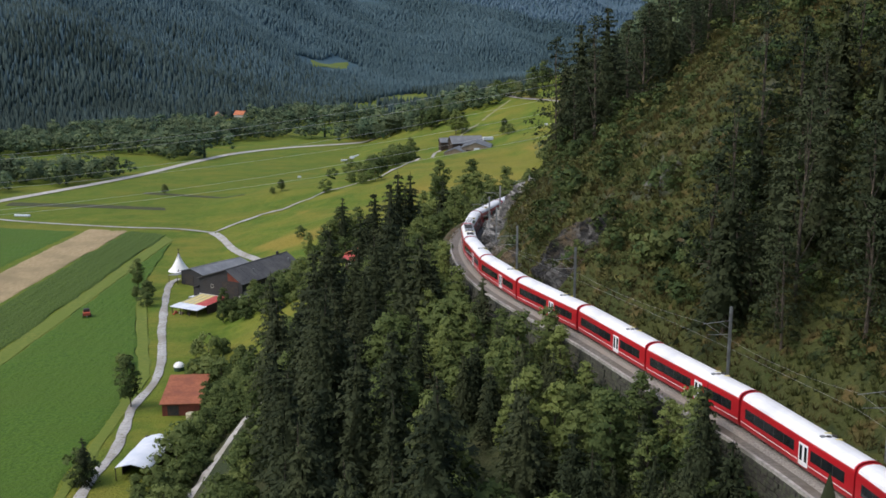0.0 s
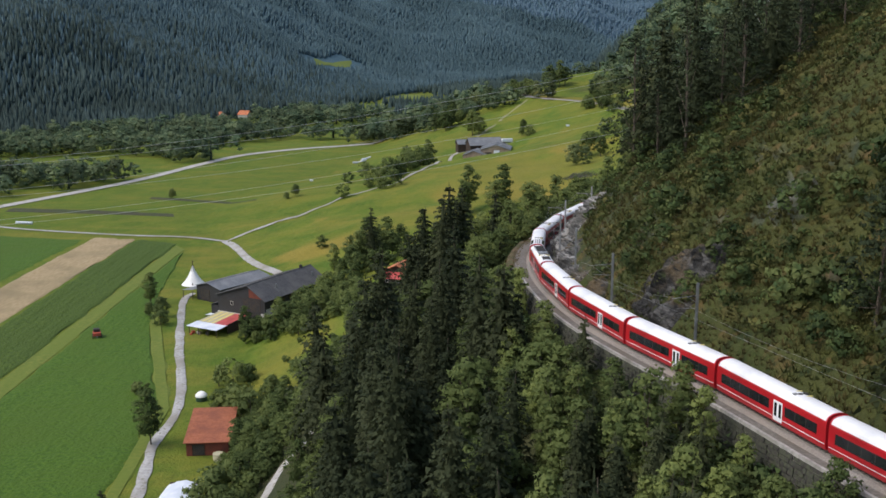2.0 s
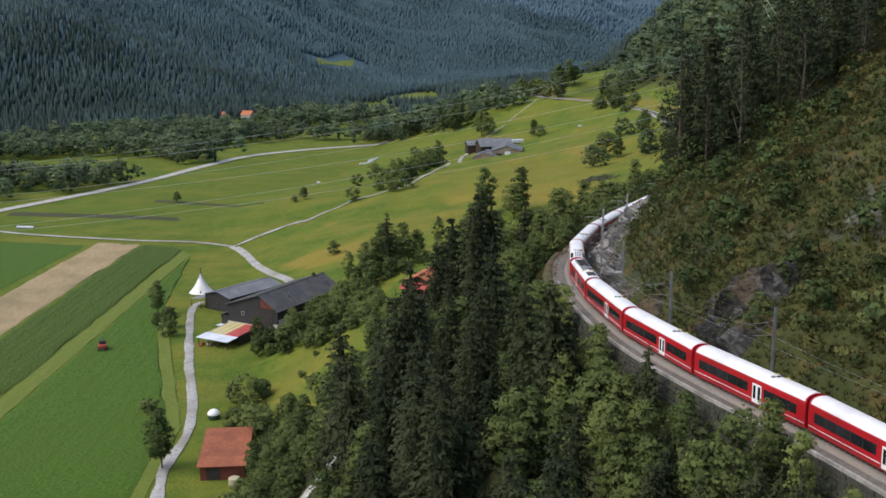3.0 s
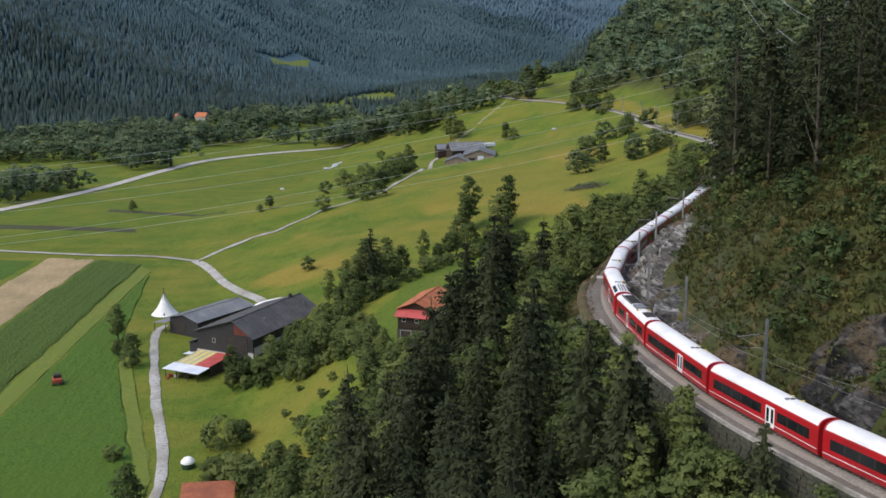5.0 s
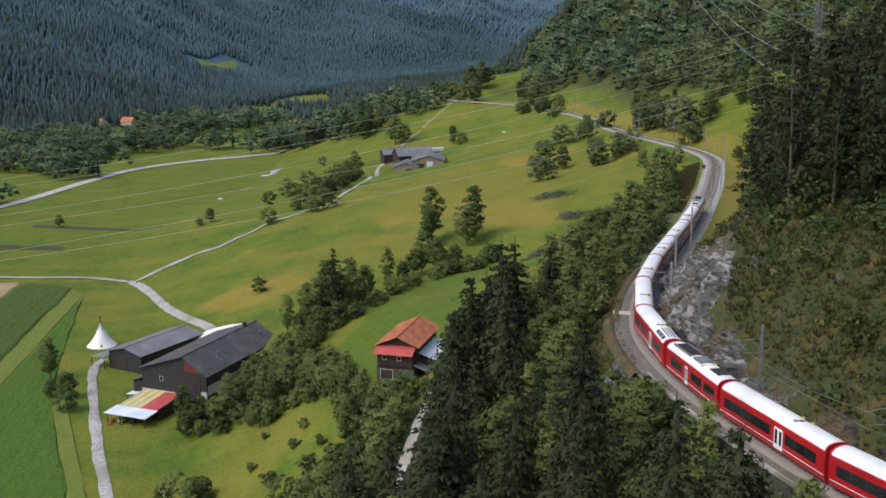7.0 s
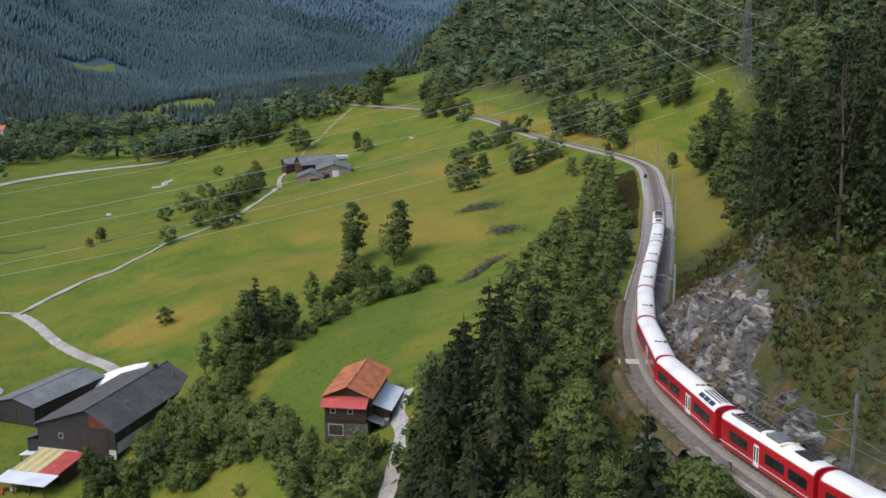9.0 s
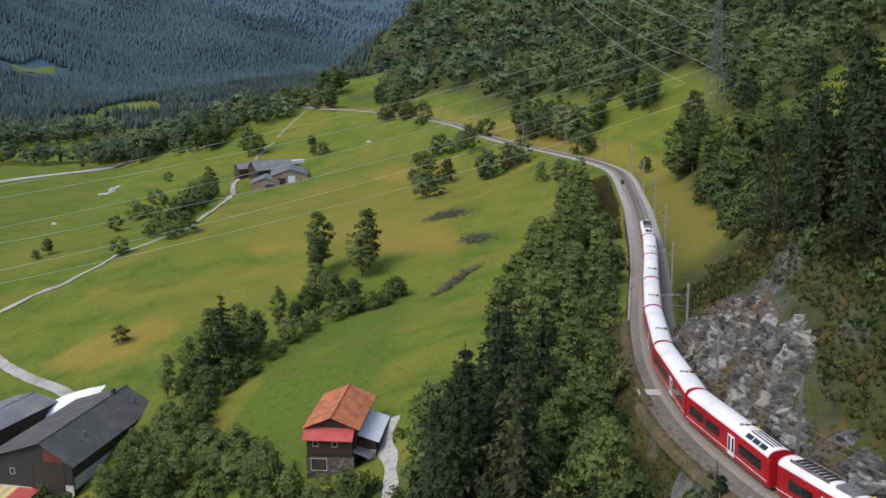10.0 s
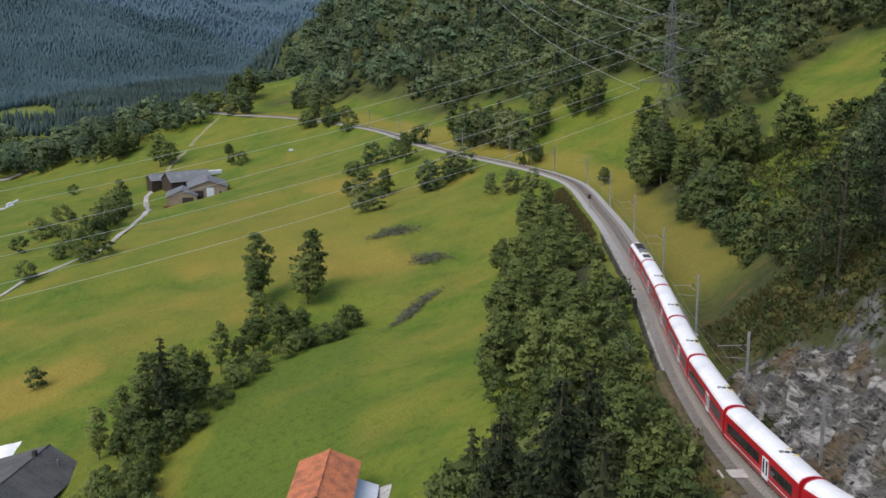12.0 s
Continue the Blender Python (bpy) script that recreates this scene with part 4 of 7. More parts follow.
def plant(kind, x, y, scale=1.0, label="", group="", sink=0.0, which=None, slim=1.0):
    options = KINDS[kind]
    name, lab, crown, trunk, h = options[rng.integers(len(options)) if which is None else which]
    ob = thing(name, label or lab, {"spruce": "tree", "pine": "tree", "broad": "tree", "birch": "tree", "shrub": "bush"}[kind], group)
    m = pose(x, y, height(x, y) - sink, rng.uniform(-2, 2), rng.uniform(-2, 2), rng.uniform(0, 360))
    ob.matrix_world = m @ Matrix.Diagonal((scale * slim, scale * slim, scale, 1))
    child("trunk", trunk, ob)
    child("crown", crown, ob)
    return ob


def scatter(x0, x1, y0, y1, spacing, seed, jitter=0.42):
    r = np.random.default_rng(seed)
    gx, gy = np.meshgrid(np.arange(x0, x1, spacing), np.arange(y0, y1, spacing))
    gx = gx + r.uniform(-jitter, jitter, gx.shape) * spacing + (np.arange(gx.shape[0]) % 2)[:, None] * spacing / 2
    gy = gy + r.uniform(-jitter, jitter, gy.shape) * spacing
    return gx.ravel(), gy.ravel()


def near_wood():
    """The mixed wood on the slope below the railway."""
    x, y = scatter(-46, 40, 84, 268, 6.5, 3)
    d, _, ry = rail_frame(x, y)
    keep = (d < -8.0) & (forest_floor(x, y) > 0.55) & (np.hypot(x + 52, y - 268) > 19)
    keep &= x > np.interp(y, [60, 80, 100, 120, 150, 180, 199, 207, 221, 253, 277], [-8, -12, -17, -21, -26, -32, -34, -32, -27, -16, -11])
    keep &= np.hypot(x + 17, y - 262) > 7
    keep &= ~((x < -19) & (y > 224))
    # the farm track keeps a gap
    keep &= ~((np.abs(x - np.interp(y, [180, 199, 207, 221, 253, 277], [-48, -43, -37, -31, -20, -15])) < 3.2) & (y > 175))
    for a, b, dd in zip(x[keep], y[keep], d[keep]):
        light = 0.5 + 0.5 * math.sin(a * 0.13 + b * 0.09) * math.sin(b * 0.05 - a * 0.07)
        edge = dd > -17
        if edge and b > 186:
            kind = "birch" if rng.random() < 0.55 else "broad"
        elif b > 222:
            kind = "broad" if rng.random() < 0.55 else ("birch" if rng.random() < 0.3 else "spruce")
        elif rng.random() < (0.10 + 0.30 * light + (0.2 if edge else 0)):
            kind = "birch" if rng.random() < 0.55 else "broad"
        else:
            kind = "spruce"
        size = rng.uniform(0.78, 1.15) * (0.62 if edge else 1.0)
        plant(kind, a, b, size * (0.8 if kind == "spruce" and dd > -26 else 1), group="trees of the slope below the railway")


def wall_trees():
    """Young trees that stand close below the retaining wall."""
    x, y = scatter(-12, 70, 84, 256, 3.9, 6)
    d, _, ry = rail_frame(x, y)
    keep = (d < -5.2 - 4.0 * (ry > 196)) & (d > -15)
    for a, b, dd in zip(x[keep], y[keep], d[keep]):
        kind = ("spruce", "birch", "broad", "spruce", "broad")[rng.integers(5)]
        plant(kind, a, b, rng.uniform(0.40, 0.62) * (1.4 if dd < -9 else 1.0) * (0.62 if kind == "spruce" else 1), "young tree growing at the foot of the retaining wall", "trees of the slope below the railway")


def rail_band():
    """Leafy trees and bushes just below the railway's shoulder."""
    x, y = scatter(-10, 90, 228, 408, 4.4, 5)
    d, _, ry = rail_frame(x, y)
    n = fbm(x, y, 22, 2, 0.9)
    keep = (d < -6.6 - 1.9 * (ry > 345)) & (d > -24 - 7 * n) & (y > 238)
    keep &= ~((ry > 345) & (d > -11)) & (rng.random(len(x)) < 0.85)
    for a, b, dd in zip(x[keep], y[keep], d[keep]):
        kind = "shrub" if dd > -9 else "broad" if rng.random() < 0.34 else ("shrub" if rng.random() < 0.4 else "birch")
        plant(kind, a, b, rng.uniform(0.5, 0.95) * (0.75 if dd > -12 else 1) if kind != "shrub" else rng.uniform(0.9, 1.6), group="trees along the railway's lower side")


def strip_view(x, y):
    """Distance from the low scrub below the grassy strip on the hill."""
    f = np.clip(((x - 46) * 60 + (y - 268) * 78) / (60 ** 2 + 78 ** 2), 0, 1)
    return np.hypot(x - 46 - 60 * f, y - 268 - 78 * f)


def hill_pines():
    x, y = scatter(8, 130, 60, 330, 6.2, 9)
    d, _, ry = rail_frame(x, y)
    n = fbm(x, y, 30, 2, 2.4)
    stand_a = (y > 88) & (y < 148) & (d > 11 + 3 * n + np.maximum(0, y - 126) * 0.55) & (d < 55)
    stand_b = (y >= 196) & (y < 272) & (d > 14.5 + 3 * n + np.maximum(0, 214 - y) * 0.6 + np.maximum(0, y - 280) * 0.4) & (d < 60) & (high_meadow(x, y) > 1.3) & (strip_view(x, y) > 9)
    keep = stand_a | stand_b
    for a, b, dd in zip(x[keep], y[keep], d[keep]):
        kind = "pine" if rng.random() < 0.72 else "spruce"
        plant(kind, a, b, rng.uniform(0.7, 1.1), group="pines of the hillside above the railway")


# tall spruces that stand out at the wood's edges
for x, y, s, w in ((-3.3, 164.4, 0.98, 0), (-9.8, 190, 1.0, 1), (-17, 240, 0.95, 0), (-15.5, 232, 0.95, 3), (-18.5, 228, 0.9, 1), (-13, 246, 0.85, 0), (-12, 225, 0.95, 3), (-6.5, 170, 0.9, 1), (-7.5, 240.1, 0.95, 1), (-10.5, 247, 0.95, 0), (-10, 236, 0.95, 3), (-9, 252, 0.85, 0), (-5, 258, 0.8, 2), (-8, 261, 0.75, 2), (0, 248, 0.85, 0), (6, 150, 0.6, 2)):
    plant("spruce", x, y, s, "tall dark spruce at the edge of the wood", "trees of the slope below the railway", which=w)
for x, y, s, w in ((0.0, 197, 1.3, 2), (-1.2, 199.5, 1.2, 0), (-0.6, 202, 1.1, 2), (-1.4, 204.5, 1.2, 1), (-2.6, 200.5, 1.5, 2), (-3.0, 204, 1.4, 0), (-2.2, 207.5, 1.2, 2), (-1.8, 196, 1.4, 0)):
    plant("shrub", x, y, s, "dense green bush at the end of the retaining wall", "trees of the slope below the railway", which=w)
near_wood()
wall_trees()
rail_band()
hill_pines()

# clumps on the grassy slope above the far track
for x, y, n in ((104, 527, 5), (110, 512, 7), (112, 496, 5), (124, 432, 4), (116, 415, 6), (104, 392, 6), (98, 380, 5), (96, 362, 7), (88, 345, 7), (80, 330, 7), (112, 372, 6), (105, 352, 6), (136, 488, 6), (108, 346, 5)):
    for _ in range(n):
        tx, ty = x + rng.normal(0, 4.2), y + rng.normal(0, 5.0)
        if n != 5 and (strip_view(tx, ty) < 9 or high_meadow(tx, ty) < 1.1):
            continue
        plant("broad" if rng.random() < 0.8 else "pine", tx, ty, rng.uniform(0.6, 1.1), "leafy tree in a clump above the railway", "tree clumps above the far track")
for x, y, n in ((-28, 826, 5), (-20, 812, 4), (-10, 745, 5), (-5, 738, 3), (-48, 880, 3), (45, 772, 3)):
    for _ in range(n):
        plant("broad", x + rng.normal(0, 4.5), y + rng.normal(0, 4.0), rng.uniform(0.8, 1.25), "rounded leafy tree on the brow of the meadow", "trees on the meadow's brow")
for x, y in ((78, 671), (83, 653), (88, 660), (90, 633), (60, 530), (100, 672), (42, 761), (104, 470), (90, 545)):
    for _ in range(2):
        plant("shrub", x + rng.normal(0, 2.5), y + rng.normal(0, 2.5), rng.uniform(1.3, 2.2), "rounded bush beside the far railway bend", "bushes by the far bend")
# single trees and bushes on the meadows: kind, x, y, scale
for kind, x, y, s, w in (
        ("spruce", -34, 343, 0.80, 1), ("broad", -36, 350, 0.95, 2), ("broad", -30, 352, 0.85, 2), ("broad", -41, 347, 0.7, 2), ("broad", -26, 358, 0.7, 0),
        ("broad", -38, 336, 0.62, 1), ("broad", -43, 339, 0.55, 3), ("birch", -46, 343, 0.8, 0),
        ("birch", -19, 371, 0.85, 0), ("broad", -8, 384, 0.85, 2), ("broad", -4, 379, 0.75, 0), ("broad", -2, 412, 1.15, 2), ("broad", -4, 407, 0.8, 2), ("broad", 11, 405, 1.1, 2), ("broad", 8, 401, 0.95, 0),
        ("shrub", 12, 378, 1.2, 2), ("shrub", 1, 378, 0.9, 0), ("shrub", -14, 372, 0.9, 1), ("shrub", -6, 374, 0.8, 1),
        ("shrub", -56, 396, 1.1, 2), ("broad", -152, 555, 0.62, 3), ("broad", -82, 514, 0.62, 3), ("shrub", -86, 511, 1.0, 0),
        ("shrub", -57, 491, 1.5, 2), ("shrub", -60, 540, 1.4, 2), ("broad", -44, 540, 0.55, 3), ("shrub", -34, 503, 1.8, 2), ("shrub", -40, 500, 1.6, 0),
        ("broad", 54, 500, 0.95, 1), ("broad", 60, 495, 0.75, 0), ("broad", 50, 506, 0.6, 3), ("broad", 77, 520, 0.9, 0),
        ("broad", 84, 676, 0.8, 1), ("broad", 79, 680, 0.7, 3), ("broad", 66, 795, 1.3, 0), ("broad", 73, 792, 1.3, 2), ("broad", 78, 797, 1.2, 1), ("broad", 42, 758, 1.0, 1), ("shrub", 20, 770, 1.6, 2), ("broad", -10, 745, 1.0, 0), ("broad", -4, 752, 1.0, 3), ("broad", 0, 748, 0.9, 1),
        ("shrub", -36, 684, 1.2, 2), ("broad", 100, 415, 0.55, 3), ("shrub", -36, 528, 2.2, 2), ("shrub", -33, 535, 2.3, 0), ("shrub", -30, 542, 2.4, 2), ("shrub", -28, 550, 2.2, 1), ("shrub", -27, 558, 2.5, 2), ("shrub", -25, 567, 2.6, 0), ("shrub", -24, 576, 2.4, 2), ("shrub", -22, 586, 2.6, 1), ("broad", -20, 597, 0.95, 2), ("shrub", -20, 606, 2.4, 2), ("shrub", -42, 520, 2.0, 2), ("shrub", -47, 514, 1.8, 0), ("shrub", -52, 559, 2.0, 2), ("shrub", -46, 556, 1.8, 1), ("broad", -40, 590, 0.62, 3), ("shrub", -44, 612, 1.8, 2),
        ("broad", 7, 690, 1.25, 0), ("broad", 11, 687, 1.1, 1), ("broad", 36, 654, 0.6, 3), ("shrub", 40, 650, 1.6, 2), ("broad", 38, 672, 0.7, 3),
        ("broad", -105, 345, 0.72, 2), ("broad", -102, 332, 0.5, 3), ("shrub", -85, 262, 1.2, 1), ("broad", -73.5, 231, 0.85, 2), ("spruce", -69.5, 188, 0.62, 2), ("shrub", -71, 190, 1.6, 2), ("broad", -62.5, 247, 0.62, 1), ("shrub", -57, 245, 2.0, 2), ("shrub", -60, 250, 1.8, 0), ("shrub", -54, 240, 1.9, 2), ("shrub", -53.5, 195, 1.9, 2), ("shrub", -54.5, 204, 2.1, 0), ("shrub", -56.5, 189, 1.5, 1), ("broad", -52, 210, 0.55, 3), ("broad", -68, 309, 0.62, 2), ("shrub", -65, 306, 1.4, 0), ("broad", -98, 331, 0.6, 1), ("shrub", -96, 322, 1.3, 2), ("broad", -67, 268, 0.5, 3), ("shrub", -63, 266, 1.7, 2), ("shrub", -60, 270, 1.5, 0), ("shrub", -58, 256, 1.2, 1), ("shrub", -47, 262, 0.9, 1), ("shrub", -43, 270, 0.7, 1), ("shrub", -40, 258, 0.9, 0), ("shrub", -44, 251, 1.1, 2), ("shrub", -51, 272, 0.6, 1), ("shrub", -38, 264, 0.6, 0), ("shrub", -49, 284, 0.5, 1), ("shrub", -41, 276, 0.5, 2)):
    plant(kind, x, y, s, {"spruce": "dark spruce standing in the meadow", "broad": "green broad-leaved tree in the meadow", "birch": "slender light green tree in the meadow",
                          "shrub": "small round bush in the meadow"}[kind], which=w)


def open_track(x, y):
    """The forest track and the low growth on the side where the slope falls."""
    off = x - np.interp(y, [140, 165, 185, 199, 207, 221, 253, 277], [-50, -47, -44, -41, -37, -31, -20, -15])
    return (off > -2.6) & (off < np.interp(y, [170, 215, 240], [9, 8, 3]))


def shrubbery():
    """Dense bushes between barn, chalet and the lower sheds."""
    x, y = scatter(-66, -18, 130, 336, 3.3, 21)
    d, _, _ = rail_frame(x, y)
    along, across = (x + 69.1) * 0.475 + (y - 320.4) * 0.88, (x + 69.1) * 0.88 - (y - 320.4) * 0.475
    upper = np.interp(x, [-62, -53, -48, -42, -38, -33, -29, -24], [330, 336, 338, 324, 311, 294, 277, 262])
    lower = np.interp(x, [-62, -48, -37, -32, -24], [300, 288, 268, 260, 250])
    hedge = (y < upper) & (y > lower) & ~((along > -2.5) & (along < 34) & (across > -13) & (across < 12.5)) & (np.hypot(x + 22, y - 279) > 9)
    low = (x < -30) & (x > -60 + 0.02 * y) & (y < 254) & (np.hypot(x + 61, y - 234) > 9) & (np.hypot(x + 61, y - 200) > 11)
    below = (y > 225) & (y < 276) & (x < -22) & (x > -46) & (np.hypot(x + 48, y - 275) > 14) & (fbm(x, y, 12, 2, 0.2) > -0.25)
    keep = (hedge | low | below) & ~open_track(x, y) & (np.hypot((x + 45) / 11, (y - 266) / 24) > 1)
    for a, b in zip(x[keep], y[keep]):
        if rng.random() < 0.35:
            plant("broad", a, b, rng.uniform(0.38, 0.62), "leafy green bush-like tree in the hedge", "bushes between barn and chalet")
        else:
            plant("shrub", a, b, rng.uniform(0.9, 1.6), "dense green bush on the slope", "bushes between barn and chalet")


shrubbery()
# hedgerow that climbs from the barn to the brush heaps
for a, b in zip(np.interp(np.linspace(0, 1, 30), [0, 0.3, 0.6, 1], [-42, -30, -12, 12]), np.interp(np.linspace(0, 1, 30), [0, 0.3, 0.6, 1], [326, 340, 366, 376])):
    plant("shrub", a + rng.normal(0, 1.2), b + rng.normal(0, 1.6), rng.uniform(0.6, 1.35), "dense green bush in the meadow hedgerow", "bushes of the meadow hedgerow")
for x, y, s, w in ((-38, 344, 0.8, 2), (-33, 350, 0.8, 0), (-28, 350, 0.75, 1), (-40, 341, 0.75, 1), (-31, 344, 0.7, 3), (-10, 380, 0.75, 1), (-14, 376, 0.6, 3), (2, 384, 0.7, 3)):
    plant("broad", x, y, s, "leafy tree in the meadow hedgerow", "bushes of the meadow hedgerow", which=w)


# ---- woods too many to count --------------------------------------------
def stamp(shapes, x, y, z, scale, turn, pick, share):
    """Copies of small tree shapes joined into one mesh: vertices and faces."""
    all_v, all_f, tones, normals, n = [], [], [], [], 0
    for k, (v, f) in enumerate(shapes):
        v, f, vn = rounded(v, f, share)
        for i in np.nonzero(pick == k)[0]:
            c, s = math.cos(turn[i]), math.sin(turn[i])
            normals.append(np.column_stack([vn[:, 0] * c - vn[:, 1] * s, vn[:, 0] * s + vn[:, 1] * c, vn[:, 2]]))
            w = v * scale[i]
            all_v.append(np.column_stack([w[:, 0] * c - w[:, 1] * s + x[i], w[:, 0] * s + w[:, 1] * c + y[i], w[:, 2] + z[i]]))
            all_f.append(f + n)
            tones.append(np.full(len(v), (i * 0.618034) % 1.0))
            n += len(v)
    return np.concatenate(all_v), np.concatenate(all_f), np.concatenate(tones), np.concatenate(normals)


def wood(name, label, x, y, shapes, material, low, high, seed, sink=0.4, category="forest", share=0.55):
    r = np.random.default_rng(seed)
    seen = ground(x, y) < 42 + 0.075 * np.hypot(x + 20, y - 60)   # the slopes above stay bare: they lie out of sight
    x, y = x[seen], y[seen]
    v, f, tones, normals = stamp(shapes, x, y, ground(x, y) - sink, r.uniform(low, high, len(x)), r.uniform(0, 6.28, len(x)), r.integers(len(shapes), size=len(x)), share)
    me = mesh_of(name, v, f, material, flat=False)
    me.normals_split_custom_set_from_vertices(normals.tolist())
    me.attributes.new("tone", "FLOAT", "POINT").data.foreach_set("value", tones)
    return tagged(new(name, me), label, category, kind="stuff")


def small_spruce(seed, tiers=4, sides=7):
    """A light spruce for far woods: tiers of pointed skirts, 18 m tall."""
    r = np.random.default_rng(seed)
    v, f = [], []
    for k in range(tiers):
        z1, z0 = 18 * (k + 1.9) / (tiers + 0.9), 18 * (k + 0.35) / (tiers + 0.9)
        rad = 3.9 * (1 - k / (tiers + 0.4)) * r.uniform(0.85, 1.1)
        n = len(v)
        v.append((0, 0, min(z1, 18)))
        for s in range(sides * 2):
            a = math.pi * s / sides
            q = rad * (1.12 if s % 2 else 0.68) * r.uniform(0.85, 1.15)
            v.append((q * math.cos(a), q * math.sin(a), z0 + (0 if s % 2 else 0.9) + r.uniform(-0.4, 0.4)))
        f += [(n, n + 1 + s, n + 1 + (s + 1) % (sides * 2)) for s in range(sides * 2)]
    return v, f


def small_broad(seed, clumps=8, leaves=19):
    r = np.random.default_rng(seed)
    cs = [np.array([r.uniform(-2.4, 2.4), r.uniform(-2.4, 2.4), r.uniform(2.0, 8.0)]) for _ in range(clumps)]
    v, f = leaf_cloud(r, cs, [r.uniform(1.4, 2.4) for _ in cs], leaves, 0.52)
    return v, [t for q in f for t in (((q[0], q[1], q[2]), (q[0], q[2], q[3])) if len(q) == 4 else (q,))]


def far_conifer(seed, tall=15.0, wide=2.9, sides=4):
    """A light conifer for the mountain woods: an uneven crown that narrows to a blunt tip."""
    r = np.random.default_rng(seed)
    v, f = [], []
    for z, q in ((0.10, 1.0), (0.52, 0.62)):
        for k in range(sides):
            a, w = 6.2832 * (k + r.uniform(-0.3, 0.3)) / sides, wide * q * r.uniform(0.75, 1.25)
            v.append((w * math.cos(a), w * math.sin(a), tall * (z + r.uniform(-0.05, 0.05))))
    v.append((r.uniform(-0.3, 0.3), r.uniform(-0.3, 0.3), tall))
    for k in range(sides):
        a, b = k, (k + 1) % sides
        f += [(a, b, b + sides), (a, b + sides, a + sides), (sides + a, sides + b, 2 * sides)]
    return v, f


SPRUCES = [spruce_crown(400 + k, 18, 3.3, 10, 6, 0.06, 4) for k in range(4)]
TINY = [far_conifer(20 + k, 9.5, 2.4) for k in range(4)]
TALL = [far_conifer(40 + k, 12.5, 2.3) for k in range(4)]
NEAR_BROADS = [broad_crown(300 + k, 10.5, 4.4, 20, 34, 0.12, 0.40)[:2] for k in range(5)]
BROADS = [small_broad(k) for k in range(5)]


def in_range(x, y):
    return x < np.interp(y, RANGE[:, 1], RANGE[:, 0])


def glade_edge(x, y):
    """Distance from the middle line of the clearing on the mountain."""
    f = np.clip(((x + 190) * 36 + (y - 1490) * 165) / (36 ** 2 + 165 ** 2), 0, 1)
    return np.hypot(x + 190 - 36 * f, y - 1490 - 165 * f)


x, y = scatter(-760, 60, 560, 1560, 4.1, 31)
glade = glade_edge(x, y) < 27
keep = in_range(x, y) & (np.hypot(x + 40, y) > 700) & ~glade & (x > -0.46 * y - 50) & (x < 0.15 * y)
into = np.interp(y, RANGE[:, 1], RANGE[:, 0]) - x - 60 * fbm(x, y, 160, 2, 1.0)
# needles with the painted haze take over higher up and with distance
deep = np.maximum(smooth(10, 560, into), smooth(850, 1500, np.hypot(x + 20, y - 60))) > np.random.default_rng(9).random(len(x))
wood("mountain_forest", "spruce forest on the middle slope across the valley, blue with painted haze", x[keep & deep], y[keep & deep], TALL, M_HAZED_SPRUCE, 0.6, 1.0, 11)
keep &= ~deep
wood("mountain_forest", "dark spruce forest on the lower slope across the valley", x[keep], y[keep], TALL, M_FAR_SPRUCE, 0.65, 1.15, 1)
x, y = scatter(-140, 560, 1090, 2100, 8.0, 37)
keep = ~in_range(x, y) & (fbm(x, y, 70, 2, 2.2) > -0.55) & (x < 0.42 * y - 300) & ~((x > -90) & (x < -26) & (y > 1270) & (y < 1480))
wood("valley_forest", "dark spruce forest on the floor of the upper valley", x[keep], y[keep], TALL, M_FAR_SPRUCE, 0.7, 1.15, 18)
x, y = scatter(-1300, 700, 1300, 2500, 5.6, 32)
keep = in_range(x, y) & (y > 1560) & (x > -0.47 * y) & (x < 0.3 * y) & (glade_edge(x, y) > 27)
wood("mountain_forest", "spruce forest high on the mountain across the valley", x[keep], y[keep], TINY, M_HAZED_SPRUCE, 0.9, 1.5, 2)
x, y = scatter(-1700, 1500, 2500, 3900, 10, 33)
keep = in_range(x, y) & (x > -0.46 * y) & (x < 0.42 * y)
wood("mountain_forest", "hazy forest on the far mountain", x[keep], y[keep], TINY, M_HAZED_DISTANT, 1.1, 1.8, 3)

x, y = scatter(-420, 60, 560, 1120, 8.0, 34)
road_y = np.interp(x, [-260, -232, -206, -186, -170, -152, -116, -66, 0], [480, 532, 586, 640, 700, 753, 788, 812, 850])
n = fbm(x, y, 55, 3, 0.3)
mead = ((x + 105) ** 2 / 45 ** 2 + (y - 930) ** 2 / 60 ** 2 < 1) | ((x + 215) ** 2 / 40 ** 2 + (y - 1010) ** 2 / 45 ** 2 < 1) | ((x + 250) ** 2 / 60 ** 2 + (y - 690) ** 2 / 55 ** 2 < 1)
keep = ~in_range(x, y) & (y > road_y + 16) & (n > 0.02 - 0.25 * smooth(40, 130, y - road_y)) & ~mead & (x < 20) & (x > -0.46 * y - 40) & ~((x > -100) & (y > 815) & (n < 0.3))
wood("riverside_wood", "grey-green leafy trees along the valley river", x[keep], y[keep], BROADS, M_FAR_LEAF, 0.8, 1.9, 4)
sel = keep & (np.random.default_rng(5).random(len(x)) < 0.12)
wood("riverside_spruces", "dark spruces among the leafy riverside trees", x[sel] + 4, y[sel] + 3, SPRUCES, M_MID_SPRUCE, 0.6, 1.15, 17)

